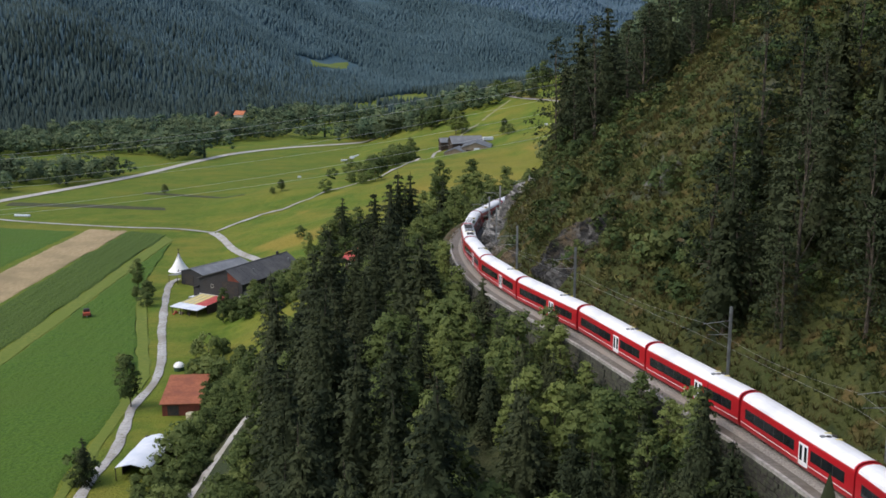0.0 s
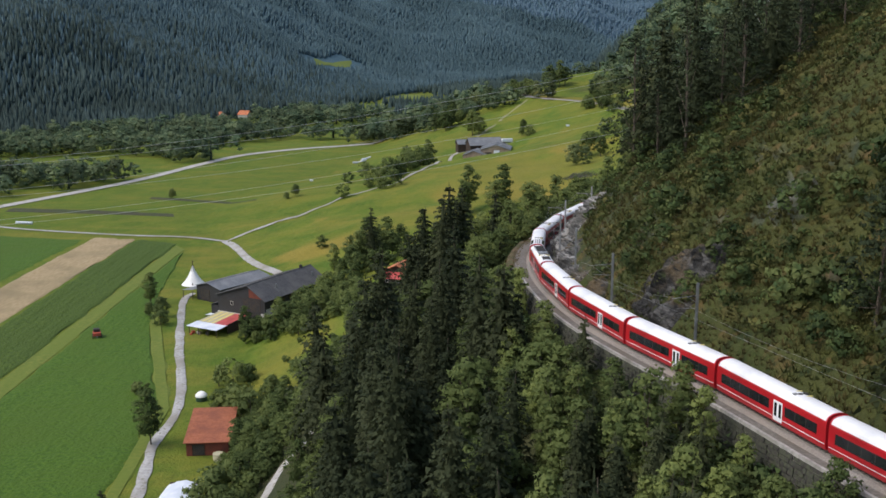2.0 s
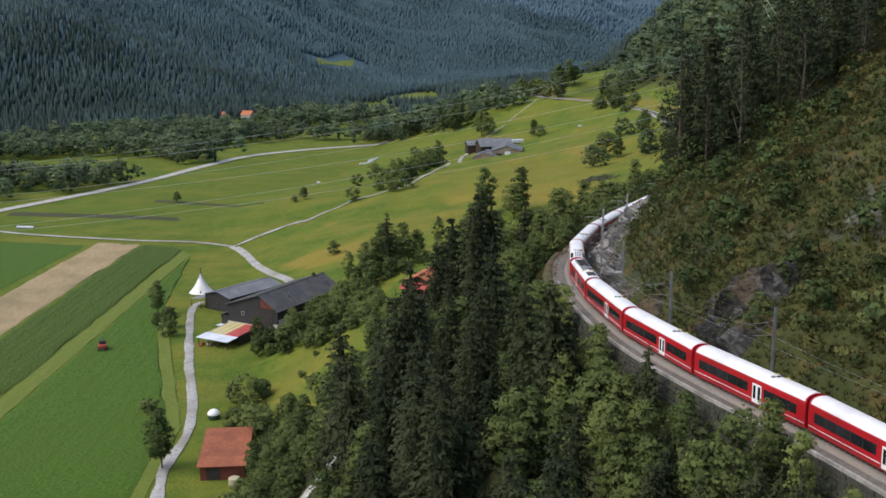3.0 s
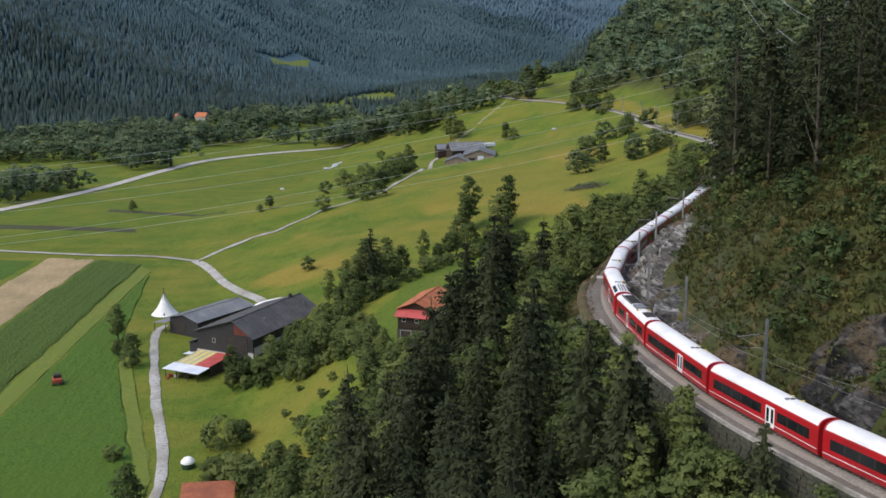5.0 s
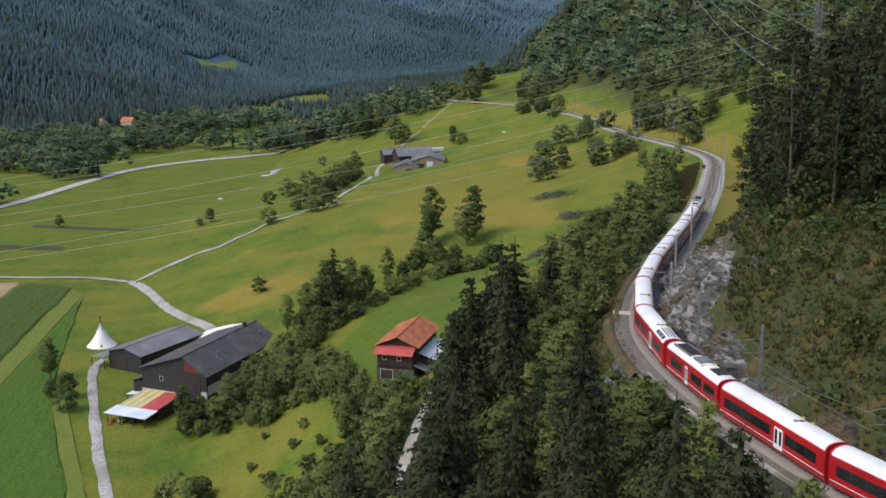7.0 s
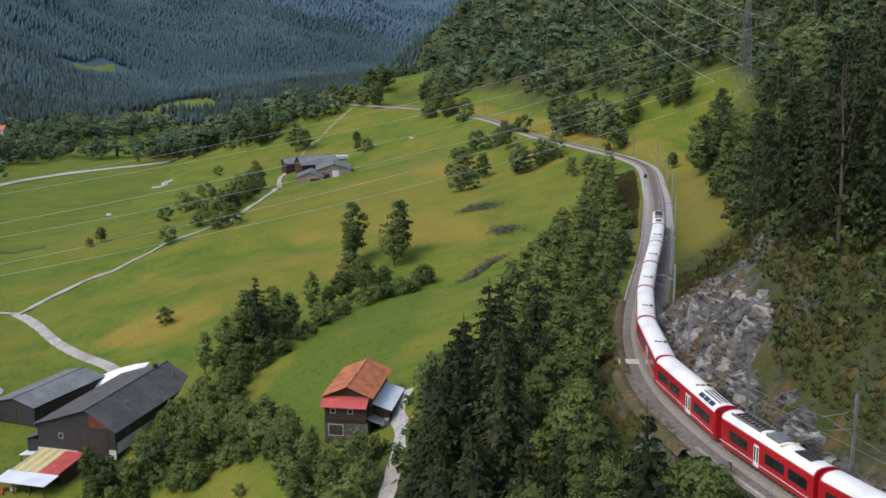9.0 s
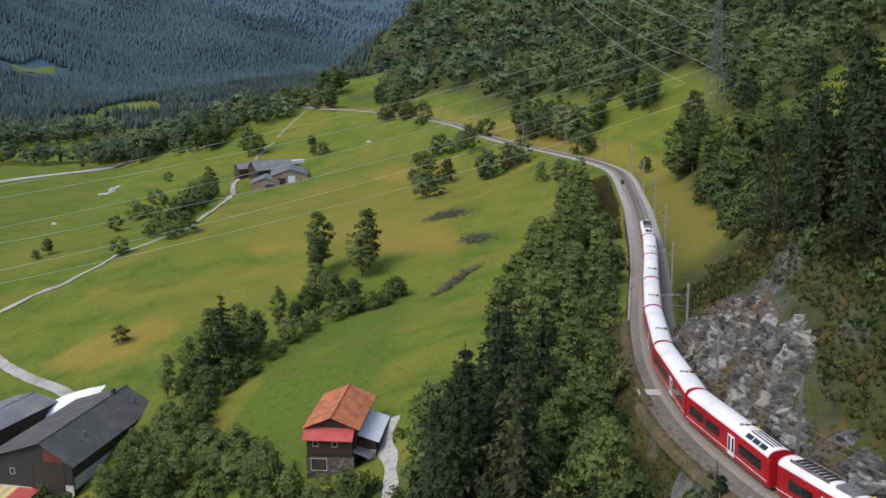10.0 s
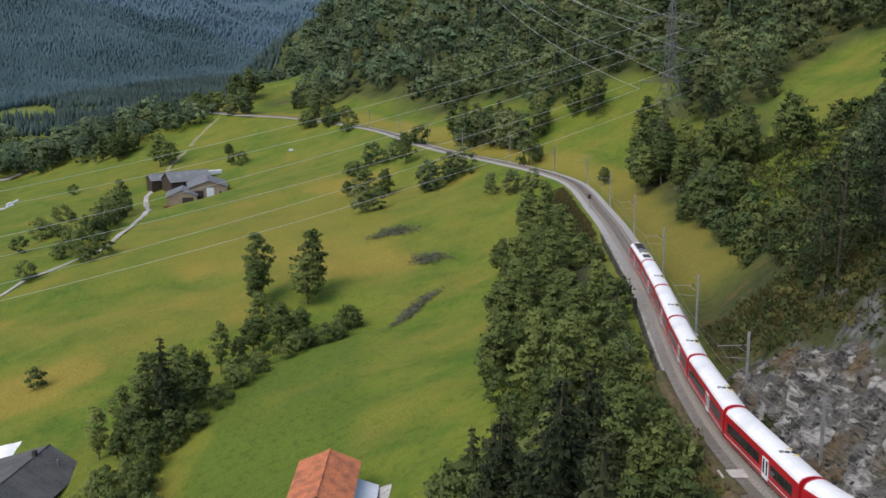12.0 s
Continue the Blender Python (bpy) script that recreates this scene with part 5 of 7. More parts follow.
x, y = scatter(60, 470, 340, 1080, 11.0, 35)
d, _, ry = rail_frame(x, y)
n = fbm(x, y, 40, 3, 0.8)
keep = (d > hill_clear(x, y)) & ((x > 100) | (y > 800)) & (high_meadow(x, y) > 1.1) & (knoll(x, y) < 0.5)
close = keep & (y < 620) & (d < 130)
wood("hill_wood_edge", "leafy trees at the lower edge of the hillside wood", x[close], y[close], NEAR_BROADS, M_NEAR_WOOD, 1.0, 1.9, 20)
keep &= ~close
wood("hill_wood", "leafy green wood on the hillside above the railway", x[keep], y[keep], BROADS, M_FAR_LEAF, 1.1, 2.3, 5)
sel = (keep | close) & (np.random.default_rng(3).random(len(x)) < 0.34)
wood("hill_spruces", "dark spruces among the leafy hillside wood", x[sel] + 3, y[sel] + 2, SPRUCES, M_MID_SPRUCE, 0.7, 1.35, 6)
x, y = scatter(-80, 130, 690, 960, 8.5, 36)
d, _, ry = rail_frame(x, y)
n = fbm(x, y, 30, 2, 0.5)
keep = ((x < 52) & (x > -30) & (y > 742 + 0.5 * (30 - x)) & (y < 850) & (n > -0.5) & (np.abs(d) > 7)) | ((y > 830) & (x < 90))
keep &= ~((x > 20) & (y < 735)) & ~((x > 52) & (y < 850)) & (knoll(x, y) < 0.5)
wood("knoll_wood", "leafy trees on the knoll at the end of the meadows", x[keep], y[keep], BROADS, M_FAR_LEAF, 0.8, 1.6, 7)
x, y = scatter(-80, 22, 790, 850, 8.5, 38)
d, _, ry = rail_frame(x, y)
keep = (y > 796 - 0.1 * x) & (y < 832 + 0.3 * x + 24) & (np.abs(d) > 22) & (fbm(x, y, 26, 2, 1.4) > -0.45)
wood("brow_wood", "tall leafy trees behind the brow of the meadows", x[keep], y[keep], BROADS, M_FAR_LEAF, 1.5, 2.4, 21)
sel = keep & (np.random.default_rng(8).random(len(x)) < 0.16)
wood("brow_spruces", "dark spruces among the tall trees behind the brow", x[sel] + 4, y[sel] + 3, SPRUCES, M_MID_SPRUCE, 0.9, 1.3, 22)


# leafy clumps beside the far bend and on the brow: x, y, count, spread, scale
g = np.random.default_rng(77)
spots = [(x + g.normal(0, w), y + g.normal(0, w), s * g.uniform(0.8, 1.15) * 1.15) for x, y, n, w, s in ((71, 533, 3, 2.5, 0.7), (77, 531, 2, 2, 0.6), (72, 476, 3, 2.5, 0.75), (79, 480, 3, 2.5, 0.7), (83, 483, 2, 2, 0.55), (82, 440, 3, 3, 0.55), (85, 430, 2, 2, 0.5),
                      (47, 474, 3, 2, 0.85), (51, 738, 3, 2.5, 1.15), (62, 746, 3, 2.5, 1.2), (95, 748, 3, 4, 1.2), (101, 735, 3, 3, 1.1), (108, 519, 4, 3.5, 1.25), (106, 497, 4, 3.5, 1.2), (110, 508, 3, 3, 1.3), (109, 488, 3, 3, 1.0),
                      (1, 778, 3, 3, 1.2), (9, 789, 3, 3, 1.2), (17, 791, 3, 3, 1.3), (25, 786, 3, 3, 1.2), (33, 776, 3, 3, 1.0), (-15, 748, 3, 3, 0.9)) for _ in range(n)]
for low, high in ((0, 0.72), (0.72, 1.05), (1.05, 2)):
    x, y = np.array([q[:2] for q in spots if low <= q[2] < high]).T
    wood("far_bend_trees", "leafy green tree clumps by the far railway bend", x, y, NEAR_BROADS, M_NEAR_WOOD, max(low, 0.5), min(high, 1.4), 22, category="tree clumps")


def scrub_cloud(seed, r0=1.2, leaves=52):
    r = np.random.default_rng(seed)
    cs = [np.array([r.uniform(-0.7, 0.7), r.uniform(-0.7, 0.7), r.uniform(0.2, 0.8)]) * r0 for _ in range(4)]
    v, f = leaf_cloud(r, cs, [r0 * r.uniform(0.40, 0.66) for _ in cs], leaves // 4, 0.22, core=0)
    return v, f


SCRUBS = [scrub_cloud(k) for k in range(5)]
x, y = scatter(10, 125, 62, 410, 1.85, 41)
d, _, ry = rail_frame(x, y)
n = fbm(x, y, 16, 3, 0.6)
rock = (d < np.interp(ry, [182, 196, 212, 222, 246, 262], [6.5, 7.5, 8.5, 13, 12.5, 6.5])) & (ry > 182) & (ry < 262)
keep = (d > 6.5 + 2 * n) & (d < 75) & (n > -0.75) & ~rock & ~((ry > 275) & (d < 17 + 3 * n)) & ~((ry < 152) & (d < 9.5 + 2.5 * n))
wood("hillside_scrub", "low yellow-green scrub over the rocky hillside", x[keep], y[keep], SCRUBS, M_SHRUB, 0.4, 1.7, 8, 0.2, "scrub")
x, y = scatter(-5, 60, 62, 262, 1.5, 42)
d, _, ry = rail_frame(x, y)
keep = (d < -4.3) & (d > -10.5) & ((ry < 199) | (d < -7.6))
wood("wall_foot_scrub", "dark green bushes at the foot of the retaining wall", x[keep], y[keep], SCRUBS, M_HILL_LEAF, 0.9, 2.4, 9, 0.2, "scrub")
x, y = scatter(8, 130, 62, 350, 5.2, 43)
d, _, ry = rail_frame(x, y)
n = fbm(x, y, 26, 2, 1.9)
keep = (d > 11) & (d < 75) & (n > -0.25) & ~((ry > 182) & (ry < 262) & (d < 15)) & ~((ry > 275) & (d < 20))
BUSHES = [broad_crown(200 + k, 2.6, 2.0, 10, 36, 0.1, 0.20)[:2] for k in range(4)]
keep |= (d > 11 - 3 * smooth(148, 165, y)) & (d < 26) & (y < 175) & (n > -0.6)
keep |= (ry > 265) & (d > 14) & (d < 45) & (n > -0.7) & (high_meadow(x, y) > 1.1)
wood("hillside_bushes", "rounded green bushes on the scrubby hillside", x[keep], y[keep], BUSHES, M_HILL_LEAF, 0.5, 2.1, 16, 0.2, "bushes")
x, y = scatter(30, 130, 266, 420, 6.0, 44)
d, _, ry = rail_frame(x, y)
n = fbm(x, y, 26, 2, 1.9)
keep = (d > 16) & (d < 72) & (n > -0.35) & (high_meadow(x, y) > 1.25) & (strip_view(x, y) > 10) & (d < hill_clear(x, y) - 4 + 40 * (y < 400))
wood("track_side_wood", "leafy green trees on the hillside above the track", x[keep], y[keep], NEAR_BROADS, M_NEAR_WOOD, 0.5, 1.15, 19)


def tuft(seed, blades=9):
    """A tuft of grass: thin blades that lean outwards."""
    r = np.random.default_rng(seed)
    v, f = [], []
    for k in range(blades):
        a = 6.283 * (k + r.uniform(-0.4, 0.4)) / blades
        o, s = np.array([math.cos(a), math.sin(a), 0]), np.array([-math.sin(a), math.cos(a), 0])
        n, q, h = len(v), r.uniform(0.25, 0.6), r.uniform(0.3, 0.65)
        v += [o * 0.1 - s * 0.08, o * 0.1 + s * 0.08, o * q + np.array([0, 0, h])]
        f.append((n, n + 1, n + 2))
    return v, f


TUFTS = [tuft(k) for k in range(5)]
x, y = scatter(6, 90, 66, 400, 0.82, 51)
d, _, ry = rail_frame(x, y)
n = fbm(x, y, 12, 3, 2.6)
rock = (d < np.interp(ry, [182, 196, 212, 222, 246, 262], [6.5, 7.5, 8.5, 13, 12.5, 6.5])) & (ry > 182) & (ry < 262)
keep = (d > 4.4) & (d < 52) & ~rock
keep &= ry < 282
dry = (n > 0.3) | ((ry < 152) & (d < 9.5 + 2 * n) & (n > -0.3))
wood("hillside_dry_grass", "dry yellow grass tufts on the hillside", x[keep & dry], y[keep & dry], TUFTS, M_TUFT, 0.7, 1.4, 12, 0.1, "grass", share=0.3)
wood("hillside_grass", "olive green grass tufts on the hillside", x[keep & ~dry], y[keep & ~dry], TUFTS, M_GREEN_TUFT, 0.8, 1.9, 13, 0.1, "grass", share=0.3)
x, y = scatter(-6, 96, 190, 420, 0.62, 52)
d, _, ry = rail_frame(x, y)
n = fbm(x, y, 9, 2, 1.6)
keep = (d < -3.3) & (d > -8.8 - 1.5 * n) & (ry > 196) & (ry < 265)
wood("rusty_verge", "rusty brown undergrowth beside the service path", x[keep], y[keep], TUFTS, M_RUST, 0.4, 0.95, 14, 0.1, "undergrowth", share=0.3)
keep = (d < -4.7) & (d > -12 - 2 * n) & (ry >= 330) & (ry < 415)
wood("dry_verge", "dry yellow grass beside the service path", x[keep], y[keep], TUFTS, M_TUFT, 0.7, 1.4, 15, 0.1, "grass", share=0.3)

x, y = scatter(-50, 60, -40, 66, 6.4, 53)
d, _, ry = rail_frame(x, y)
keep = (d < -8) & (forest_floor(x, y) > 0.5)
wood("lower_slope_wood", "dark spruce wood on the slope below the railway", x[keep], y[keep], [small_spruce(60 + k, 6, 9) for k in range(4)], M_SPRUCE, 0.8, 1.25, 21)


# ---- retaining wall and rock ---------------------------------------------
def wall_point(s, d, z):
    p, t, n = rail_at(s)
    q = p + n * d
    return np.array([q[0], q[1], p[2] + z])


WALL_S0, WALL_S1 = s_of_y(64), s_of_y(199)
r = np.random.default_rng(5)
core = []
for s in np.arange(WALL_S0, WALL_S1, 2.0):
    core += [wall_point(s, -3.46, -0.45), wall_point(s, -3.95, -4.6)]
retaining_wall = tagged(new("retaining_wall", mesh_of("retaining_wall", core, [(2 * i, 2 * i + 1, 2 * i + 3, 2 * i + 2) for i in range(len(core) // 2 - 1)], M_STONE)),
                        "grey rubble-stone retaining wall below the railway", "wall", kind="structure")


def stone_at(s, row, length, tall):
    """A rough block proud of the wall's face: eight corners."""
    z1 = -0.5 - row * 0.5
    z0 = z1 - tall
    d1, d0 = -3.46 + (z1 + 0.45) * 0.118, -3.46 + (z0 + 0.45) * 0.118
    proud = r.uniform(0.05, 0.2)
    c = [wall_point(s + a, dd - off, z) for off in (-0.05, proud) for a, dd, z in ((0, d0, z0), (length, d0, z0), (length, d1, z1), (0, d1, z1))]
    return [p + r.uniform(-0.03, 0.03, 3) for p in c], [(4, 5, 6, 7), (0, 1, 5, 4), (1, 2, 6, 5), (2, 3, 7, 6), (3, 0, 4, 7)]


M_BLOCK, bn, bl, bb = node_mat("rubble block")
info = bn.new("ShaderNodeObjectInfo")
isl = bn.new("ShaderNodeNewGeometry")
tone = mixed(bn, bl, isl.outputs["Random Per Island"], (0.022, 0.021, 0.017), (0.075, 0.069, 0.058))
tone = mixed(bn, bl, info.outputs["Random"], tone, (0.040, 0.037, 0.031))
bl.new(mixed(bn, bl, noise_fac(bn, bl, isl.outputs["Position"], 2.5, 0.4, 0.7), tone, (0.07, 0.08, 0.045)), bb.inputs["Base Color"])
bb.inputs["Roughness"].default_value = 0.95
rest, made = [], 0
for row in range(8):
    s = WALL_S0 + r.uniform(0, 0.5)
    while s < WALL_S1 - 1:
        ln = r.uniform(0.5, 1.1)
        v, f = stone_at(s, row, ln - 0.05, r.uniform(0.4, 0.46))
        if row < 5 and s_of_y(96) < s < s_of_y(142) and made < 300:
            child("stone", mesh_of("stone", v, f, M_BLOCK), retaining_wall)
            made += 1
        else:
            rest.append((v, f))
        s += ln
ob = child("stones", mesh_of("stones", *joined(rest), M_BLOCK), retaining_wall, "rough grey rubble stones")
ob["kind"] = "stuff"


# second, lower wall and coping beyond the bend
LOW_S0, LOW_S1 = s_of_y(262), s_of_y(352)
rest = []
for row in range(3):
    s = LOW_S0
    while s < LOW_S1 - 1:
        ln = r.uniform(0.5, 1.1)
        rest.append(stone_at(s, row, ln - 0.05, r.uniform(0.4, 0.46)))
        s += ln
low_wall = tagged(new("retaining_wall", mesh_of("retaining_wall", *swept([(-3.46, -0.45), (-3.8, -2.4)], LOW_S0, LOW_S1), M_STONE)), "low rubble-stone wall below the service path", "wall", kind="structure")
ob = child("stones", mesh_of("stones", *joined(rest), M_BLOCK), low_wall, "rough grey rubble stones")
ob["kind"] = "stuff"
tagged(new("path_kerb", mesh_of("path_kerb", *swept([(-3.5, -0.9), (-3.5, -0.14), (-3.18, -0.14), (-3.18, -0.5)], LOW_S0, LOW_S1), M_KERB)), "pale concrete coping along the service path", "kerb", kind="structure")

# loose stones on the slope above the cutting
loose = []
for _ in range(900):
    s, dd = r.uniform(s_of_y(150), s_of_y(268)), 3.6 + abs(r.normal(0, 6.5))
    p, t, n = rail_at(s)
    q = p + n * dd
    k = r.uniform(0.08, 0.30)
    z = height(q[0], q[1]) + k * 0.25
    loose.append(([(q[0] + a * k * r.uniform(0.7, 1.3), q[1] + b * k * r.uniform(0.7, 1.3), z + c * k * r.uniform(0.5, 0.9)) for a, b, c in OCT_V], OCT_F))
tagged(new("loose_stones", mesh_of("loose_stones", *joined(loose), M_BLOCK)), "loose grey stones strewn over the steep slope", "stones", kind="stuff")


def rock_material(name="grey cliff rock", shade=1.0):
    m, nodes, links, bsdf = node_mat(name)
    pos = nodes.new("ShaderNodeNewGeometry").outputs["Position"]
    mp = nodes.new("ShaderNodeMapping")
    mp.inputs["Rotation"].default_value = (0.5, 0.9, 0.3)
    links.new(pos, mp.inputs[0])
    band = noise_fac(nodes, links, mp.outputs[0], 0.5, 0.38, 0.62, 10, stretch=(1.0, 1.0, 0.10))
    fine = noise_fac(nodes, links, mp.outputs[0], 1.7, 0.42, 0.64, 10, stretch=(1.0, 1.0, 0.08))
    col = mixed(nodes, links, band, (0.072 * shade, 0.071 * shade, 0.067 * shade), (0.245 * shade, 0.240 * shade, 0.224 * shade))
    col = mixed(nodes, links, fine, col, (0.150 * shade, 0.146 * shade, 0.136 * shade))
    col = mixed(nodes, links, noise_fac(nodes, links, mp.outputs[0], 0.8, 0.53, 0.62, 10, stretch=(1.0, 1.0, 0.06)), col, (0.43 * shade, 0.42 * shade, 0.395 * shade))
    col = mixed(nodes, links, noise_fac(nodes, links, pos, 0.16, 0.50, 0.64, 5), col, (0.155, 0.118, 0.070))
    col = mixed(nodes, links, noise_fac(nodes, links, pos, 0.3, 0.60, 0.68, 4), col, (0.055, 0.068, 0.028))
    links.new(col, bsdf.inputs["Base Color"])
    bsdf.inputs["Roughness"].default_value, bsdf.inputs["Specular IOR Level"].default_value = 0.9, 0.2
    rugged = noise_fac(nodes, links, mp.outputs[0], 2.4, 0.3, 0.7, 10, stretch=(1.0, 1.0, 0.35))
    links.new(mixed(nodes, links, noise_fac(nodes, links, mp.outputs[0], 1.9, 0.57, 0.64, 10, stretch=(1.0, 1.0, 0.10)), col, (0.045, 0.045, 0.045)), bsdf.inputs["Base Color"])
    bump_on(nodes, links, bsdf, rugged, 1.0, 0.6)
    return m


M_ROCK = rock_material()
M_DARK_ROCK = rock_material("dark lichened rock", 0.30)


def rock_face(name, label, y0, y1, d0, d1, bulge, seed, tops, step=0.5, material=None):
    """A broken rock face that stands out of the hill between two stations of the railway."""
    ss, dd = np.arange(s_of_y(y0), s_of_y(y1), step), np.arange(d0, d1, step * 0.8)
    verts = []
    for s in ss:
        p, t, n = rail_at(s)
        fs = min(1.0, (s - ss[0]) / 9, (ss[-1] - s) / 9)
        top = np.interp(p[1], tops[0], tops[1]) + 0.8 * math.sin(s * 0.35 + seed) + 0.5 * math.sin(s * 0.9)
        for d in dd:
            x, y = p[0] + n[0] * d, p[1] + n[1] * d
            fd = min(1.0, (d - d0) / 0.8 + 0.35, max(0.0, (top - d) / 2.0))
            edge = max(0.0, fs * fd)
            q = Vector((x * 0.35 + seed, y * 0.35, d * 0.22))
            w = Vector((q.x * 0.55 + q.y * 0.85 - q.z * 1.1, q.y * 0.30 - q.x * 0.2, q.z * 0.5 + q.x * 0.12))
            big = 1 - abs(noise.noise(w * 0.9))
            mid = 1 - abs(noise.noise(w * Vector((3.1, 1.4, 1.2)) + Vector((5, 0, 0))))
            fine = 1 - abs(noise.noise(w * Vector((8.0, 3.5, 3.0))))
            out = 1.6 * big * big + 1.2 * mid * mid + 0.65 * fine * fine - 1.4 + 0.6 * noise.noise(q * 0.6)
            out = math.floor(out * 2.5) / 2.5 * 0.65 + out * 0.35
            verts.append((x, y, d, out, edge, n[0], n[1]))
    v = np.array(verts)
    z = ground(v[:, 0], v[:, 1])
    lift = v[:, 3] * bulge * v[:, 4] - 0.7 * (1 - v[:, 4]) + 0.35 * v[:, 4]
    pts = np.column_stack([v[:, 0] - v[:, 5] * lift * 0.75, v[:, 1] - v[:, 6] * lift * 0.75, z + lift * 0.6])
    m = len(dd)
    i = np.arange(len(ss) - 1)[:, None] * m + np.arange(m - 1)[None, :]
    faces = np.stack([i, i + 1, i + m + 1, i + m], -1).reshape(-1, 4)
    tagged(new(name, mesh_of(name, pts, faces, material or M_ROCK)), label, "rock", kind="structure")


rock_face("rock_face", "steep grey fractured rock cutting beside the railway", 182, 262, 3.3, 14.5, 1.35, 0.0, ((182, 196, 212, 222, 246, 262), (6.2, 7.2, 8.0, 12.5, 12.0, 6.0)))
rock_face("rock_outcrop", "dark grey rock outcrop in the scrubby slope", 149, 170, 6.0, 20.5, 1.1, 3.0, ((149, 156, 162, 170), (9, 19, 15, 8)), material=M_DARK_ROCK)
rock_face("rock_outcrop", "low grey rock outcrop above the cutting", 166, 186, 4.0, 9.5, 0.8, 6.0, ((166, 176, 186), (6, 8.5, 7.0)), material=M_DARK_ROCK)

# ---- roads, tracks and fields --------------------------------------------
M_STRIP_PATH = surface("trodden grass path", (0.20, 0.20, 0.10), (0.30, 0.28, 0.18), 1.2, 0.3, (0.16, 0.18, 0.07), world_space=True)
FARM_ROAD = [(-62, 120), (-66, 150), (-69, 183), (-69.5, 208), (-73, 231), (-73, 251), (-78, 275), (-84, 297), (-90.5, 325), (-96, 350), (-95, 362)]
ribbon("farm_road", FARM_ROAD, 1.15, 0.3, M_ROAD, "pale gravel farm road between fields and sheds", 2.0, 0.22)
ribbon("farm_road", [(-66, 362), (-69, 375), (-77, 390), (-86, 409), (-96, 435), (-103, 448)], 1.5, 0.4, M_ROAD, "pale gravel lane climbing from the barns")
ribbon("farm_road", [(-300, 515), (-240, 492), (-195, 473), (-150, 462), (-121, 458), (-103, 449), (-97, 453), (-83, 471), (-71, 481), (-52, 498), (-34, 512), (-19, 540), (-11, 575), (-9, 605), (-6, 635), (2, 652)],
       1.1, 0.4, M_ROAD, "pale gravel lane across the meadows to the upper farm", 2.5, 0.2)
ribbon("valley_road", [(-330, 330), (-270, 450), (-232, 532), (-206, 586), (-186, 640), (-170, 700), (-152, 753), (-116, 790), (-70, 822), (-30, 880), (0, 960)], 3.4, 0.45, M_CONCRETE,
       "pale asphalt valley road along the river trees", 5.0)
ribbon("forest_track", [(-50, 140), (-47, 165), (-44, 185), (-41, 199), (-37, 207), (-31, 221), (-25, 238), (-20, 253), (-16, 267), (-14.5, 277), (-11.5, 284)], 1.1, 0.2, M_ROAD, "pale stony track through the wood to the chalet", 1.5, 0.25)
ribbon("hill_path", [(2, 655), (10, 682), (20, 700), (31, 722), (46, 742)], 1.2, 0.1, M_STRIP_PATH, "faint worn path across the upper meadow", 2.0, 0.3, category="path")


def field(name, corners, material, label, lift=0.15, relief=0.1, nu=40, nv=60, wave=3.0):
    """A worked field draped on the valley floor."""
    (x0, y0), (x1, y1), (x2, y2), (x3, y3) = corners
    u, v = np.meshgrid(np.linspace(0, 1, nu), np.linspace(0, 1, nv))
    u, v = u.ravel(), v.ravel()
    x = (1 - v) * ((1 - u) * x0 + u * x1) + v * ((1 - u) * x3 + u * x2)
    y = (1 - v) * ((1 - u) * y0 + u * y1) + v * ((1 - u) * y3 + u * y2)
    rim = np.minimum.reduce([u, 1 - u, v, 1 - v]) < 1e-6
    x = x + 0.8 * fbm(x, y, 9, 2, 1.0) * rim
    z = ground(x, y) + lift + relief * fbm(x, y, wave, 2, 0.7) - 0.3 * rim
    i = np.arange(nv - 1)[:, None] * nu + np.arange(nu - 1)[None, :]
    faces = np.stack([i, i + 1, i + nu + 1, i + nu], -1).reshape(-1, 4)
    return tagged(new(name, mesh_of(name, np.column_stack([x, y, z]), faces, material, flat=False)), label, "field", kind="structure")


M_STUBBLE = surface("stubble", (0.30, 0.225, 0.120), (0.39, 0.300, 0.165), 1.5, 0.06, (0.24, 0.19, 0.10), world_space=True, bump=0.5, stretch=(1, 0.2, 1))
M_CROP = surface("potato crop", (0.040, 0.076, 0.008), (0.080, 0.124, 0.014), 1.3, 0.05, (0.058, 0.096, 0.010), world_space=True, bump=0.9, depth=0.3)
M_LUSH = surface("lush grass", (0.040, 0.092, 0.006), (0.074, 0.138, 0.010), 1.1, 0.05, (0.060, 0.112, 0.008), world_space=True, bump=0.6, depth=0.25)
M_STRIP = surface("mown strip", (0.105, 0.145, 0.020), (0.155, 0.180, 0.030), 0.9, 0.05, (0.120, 0.160, 0.022), world_space=True, bump=0.4)
M_SOIL = surface("dark soil", (0.040, 0.044, 0.022), (0.070, 0.066, 0.033), 0.8, 0.06, (0.048, 0.066, 0.022), world_space=True, bump=0.6)
field("stubble_field", [(-166, 240), (-146, 240), (-141, 455), (-160, 459)], M_STUBBLE, "tan stubble field beside the green crops")
field("crop_field", [(-145, 200), (-123.5, 200), (-121.5, 445), (-140.5, 453)], M_CROP, "dark green potato crop in rows", 0.35, 0.15, wave=1.2)
field("mown_strip", [(-123, 160), (-117.5, 160), (-115.5, 434), (-121, 444)], M_STRIP, "yellow-green mown strip between crops")
field("lush_field", [(-117.4, 120), (-70.5, 120), (-78.6, 257), (-116.8, 257)], M_LUSH, "bright green thick grass field", 0.25, 0.14, wave=1.6)
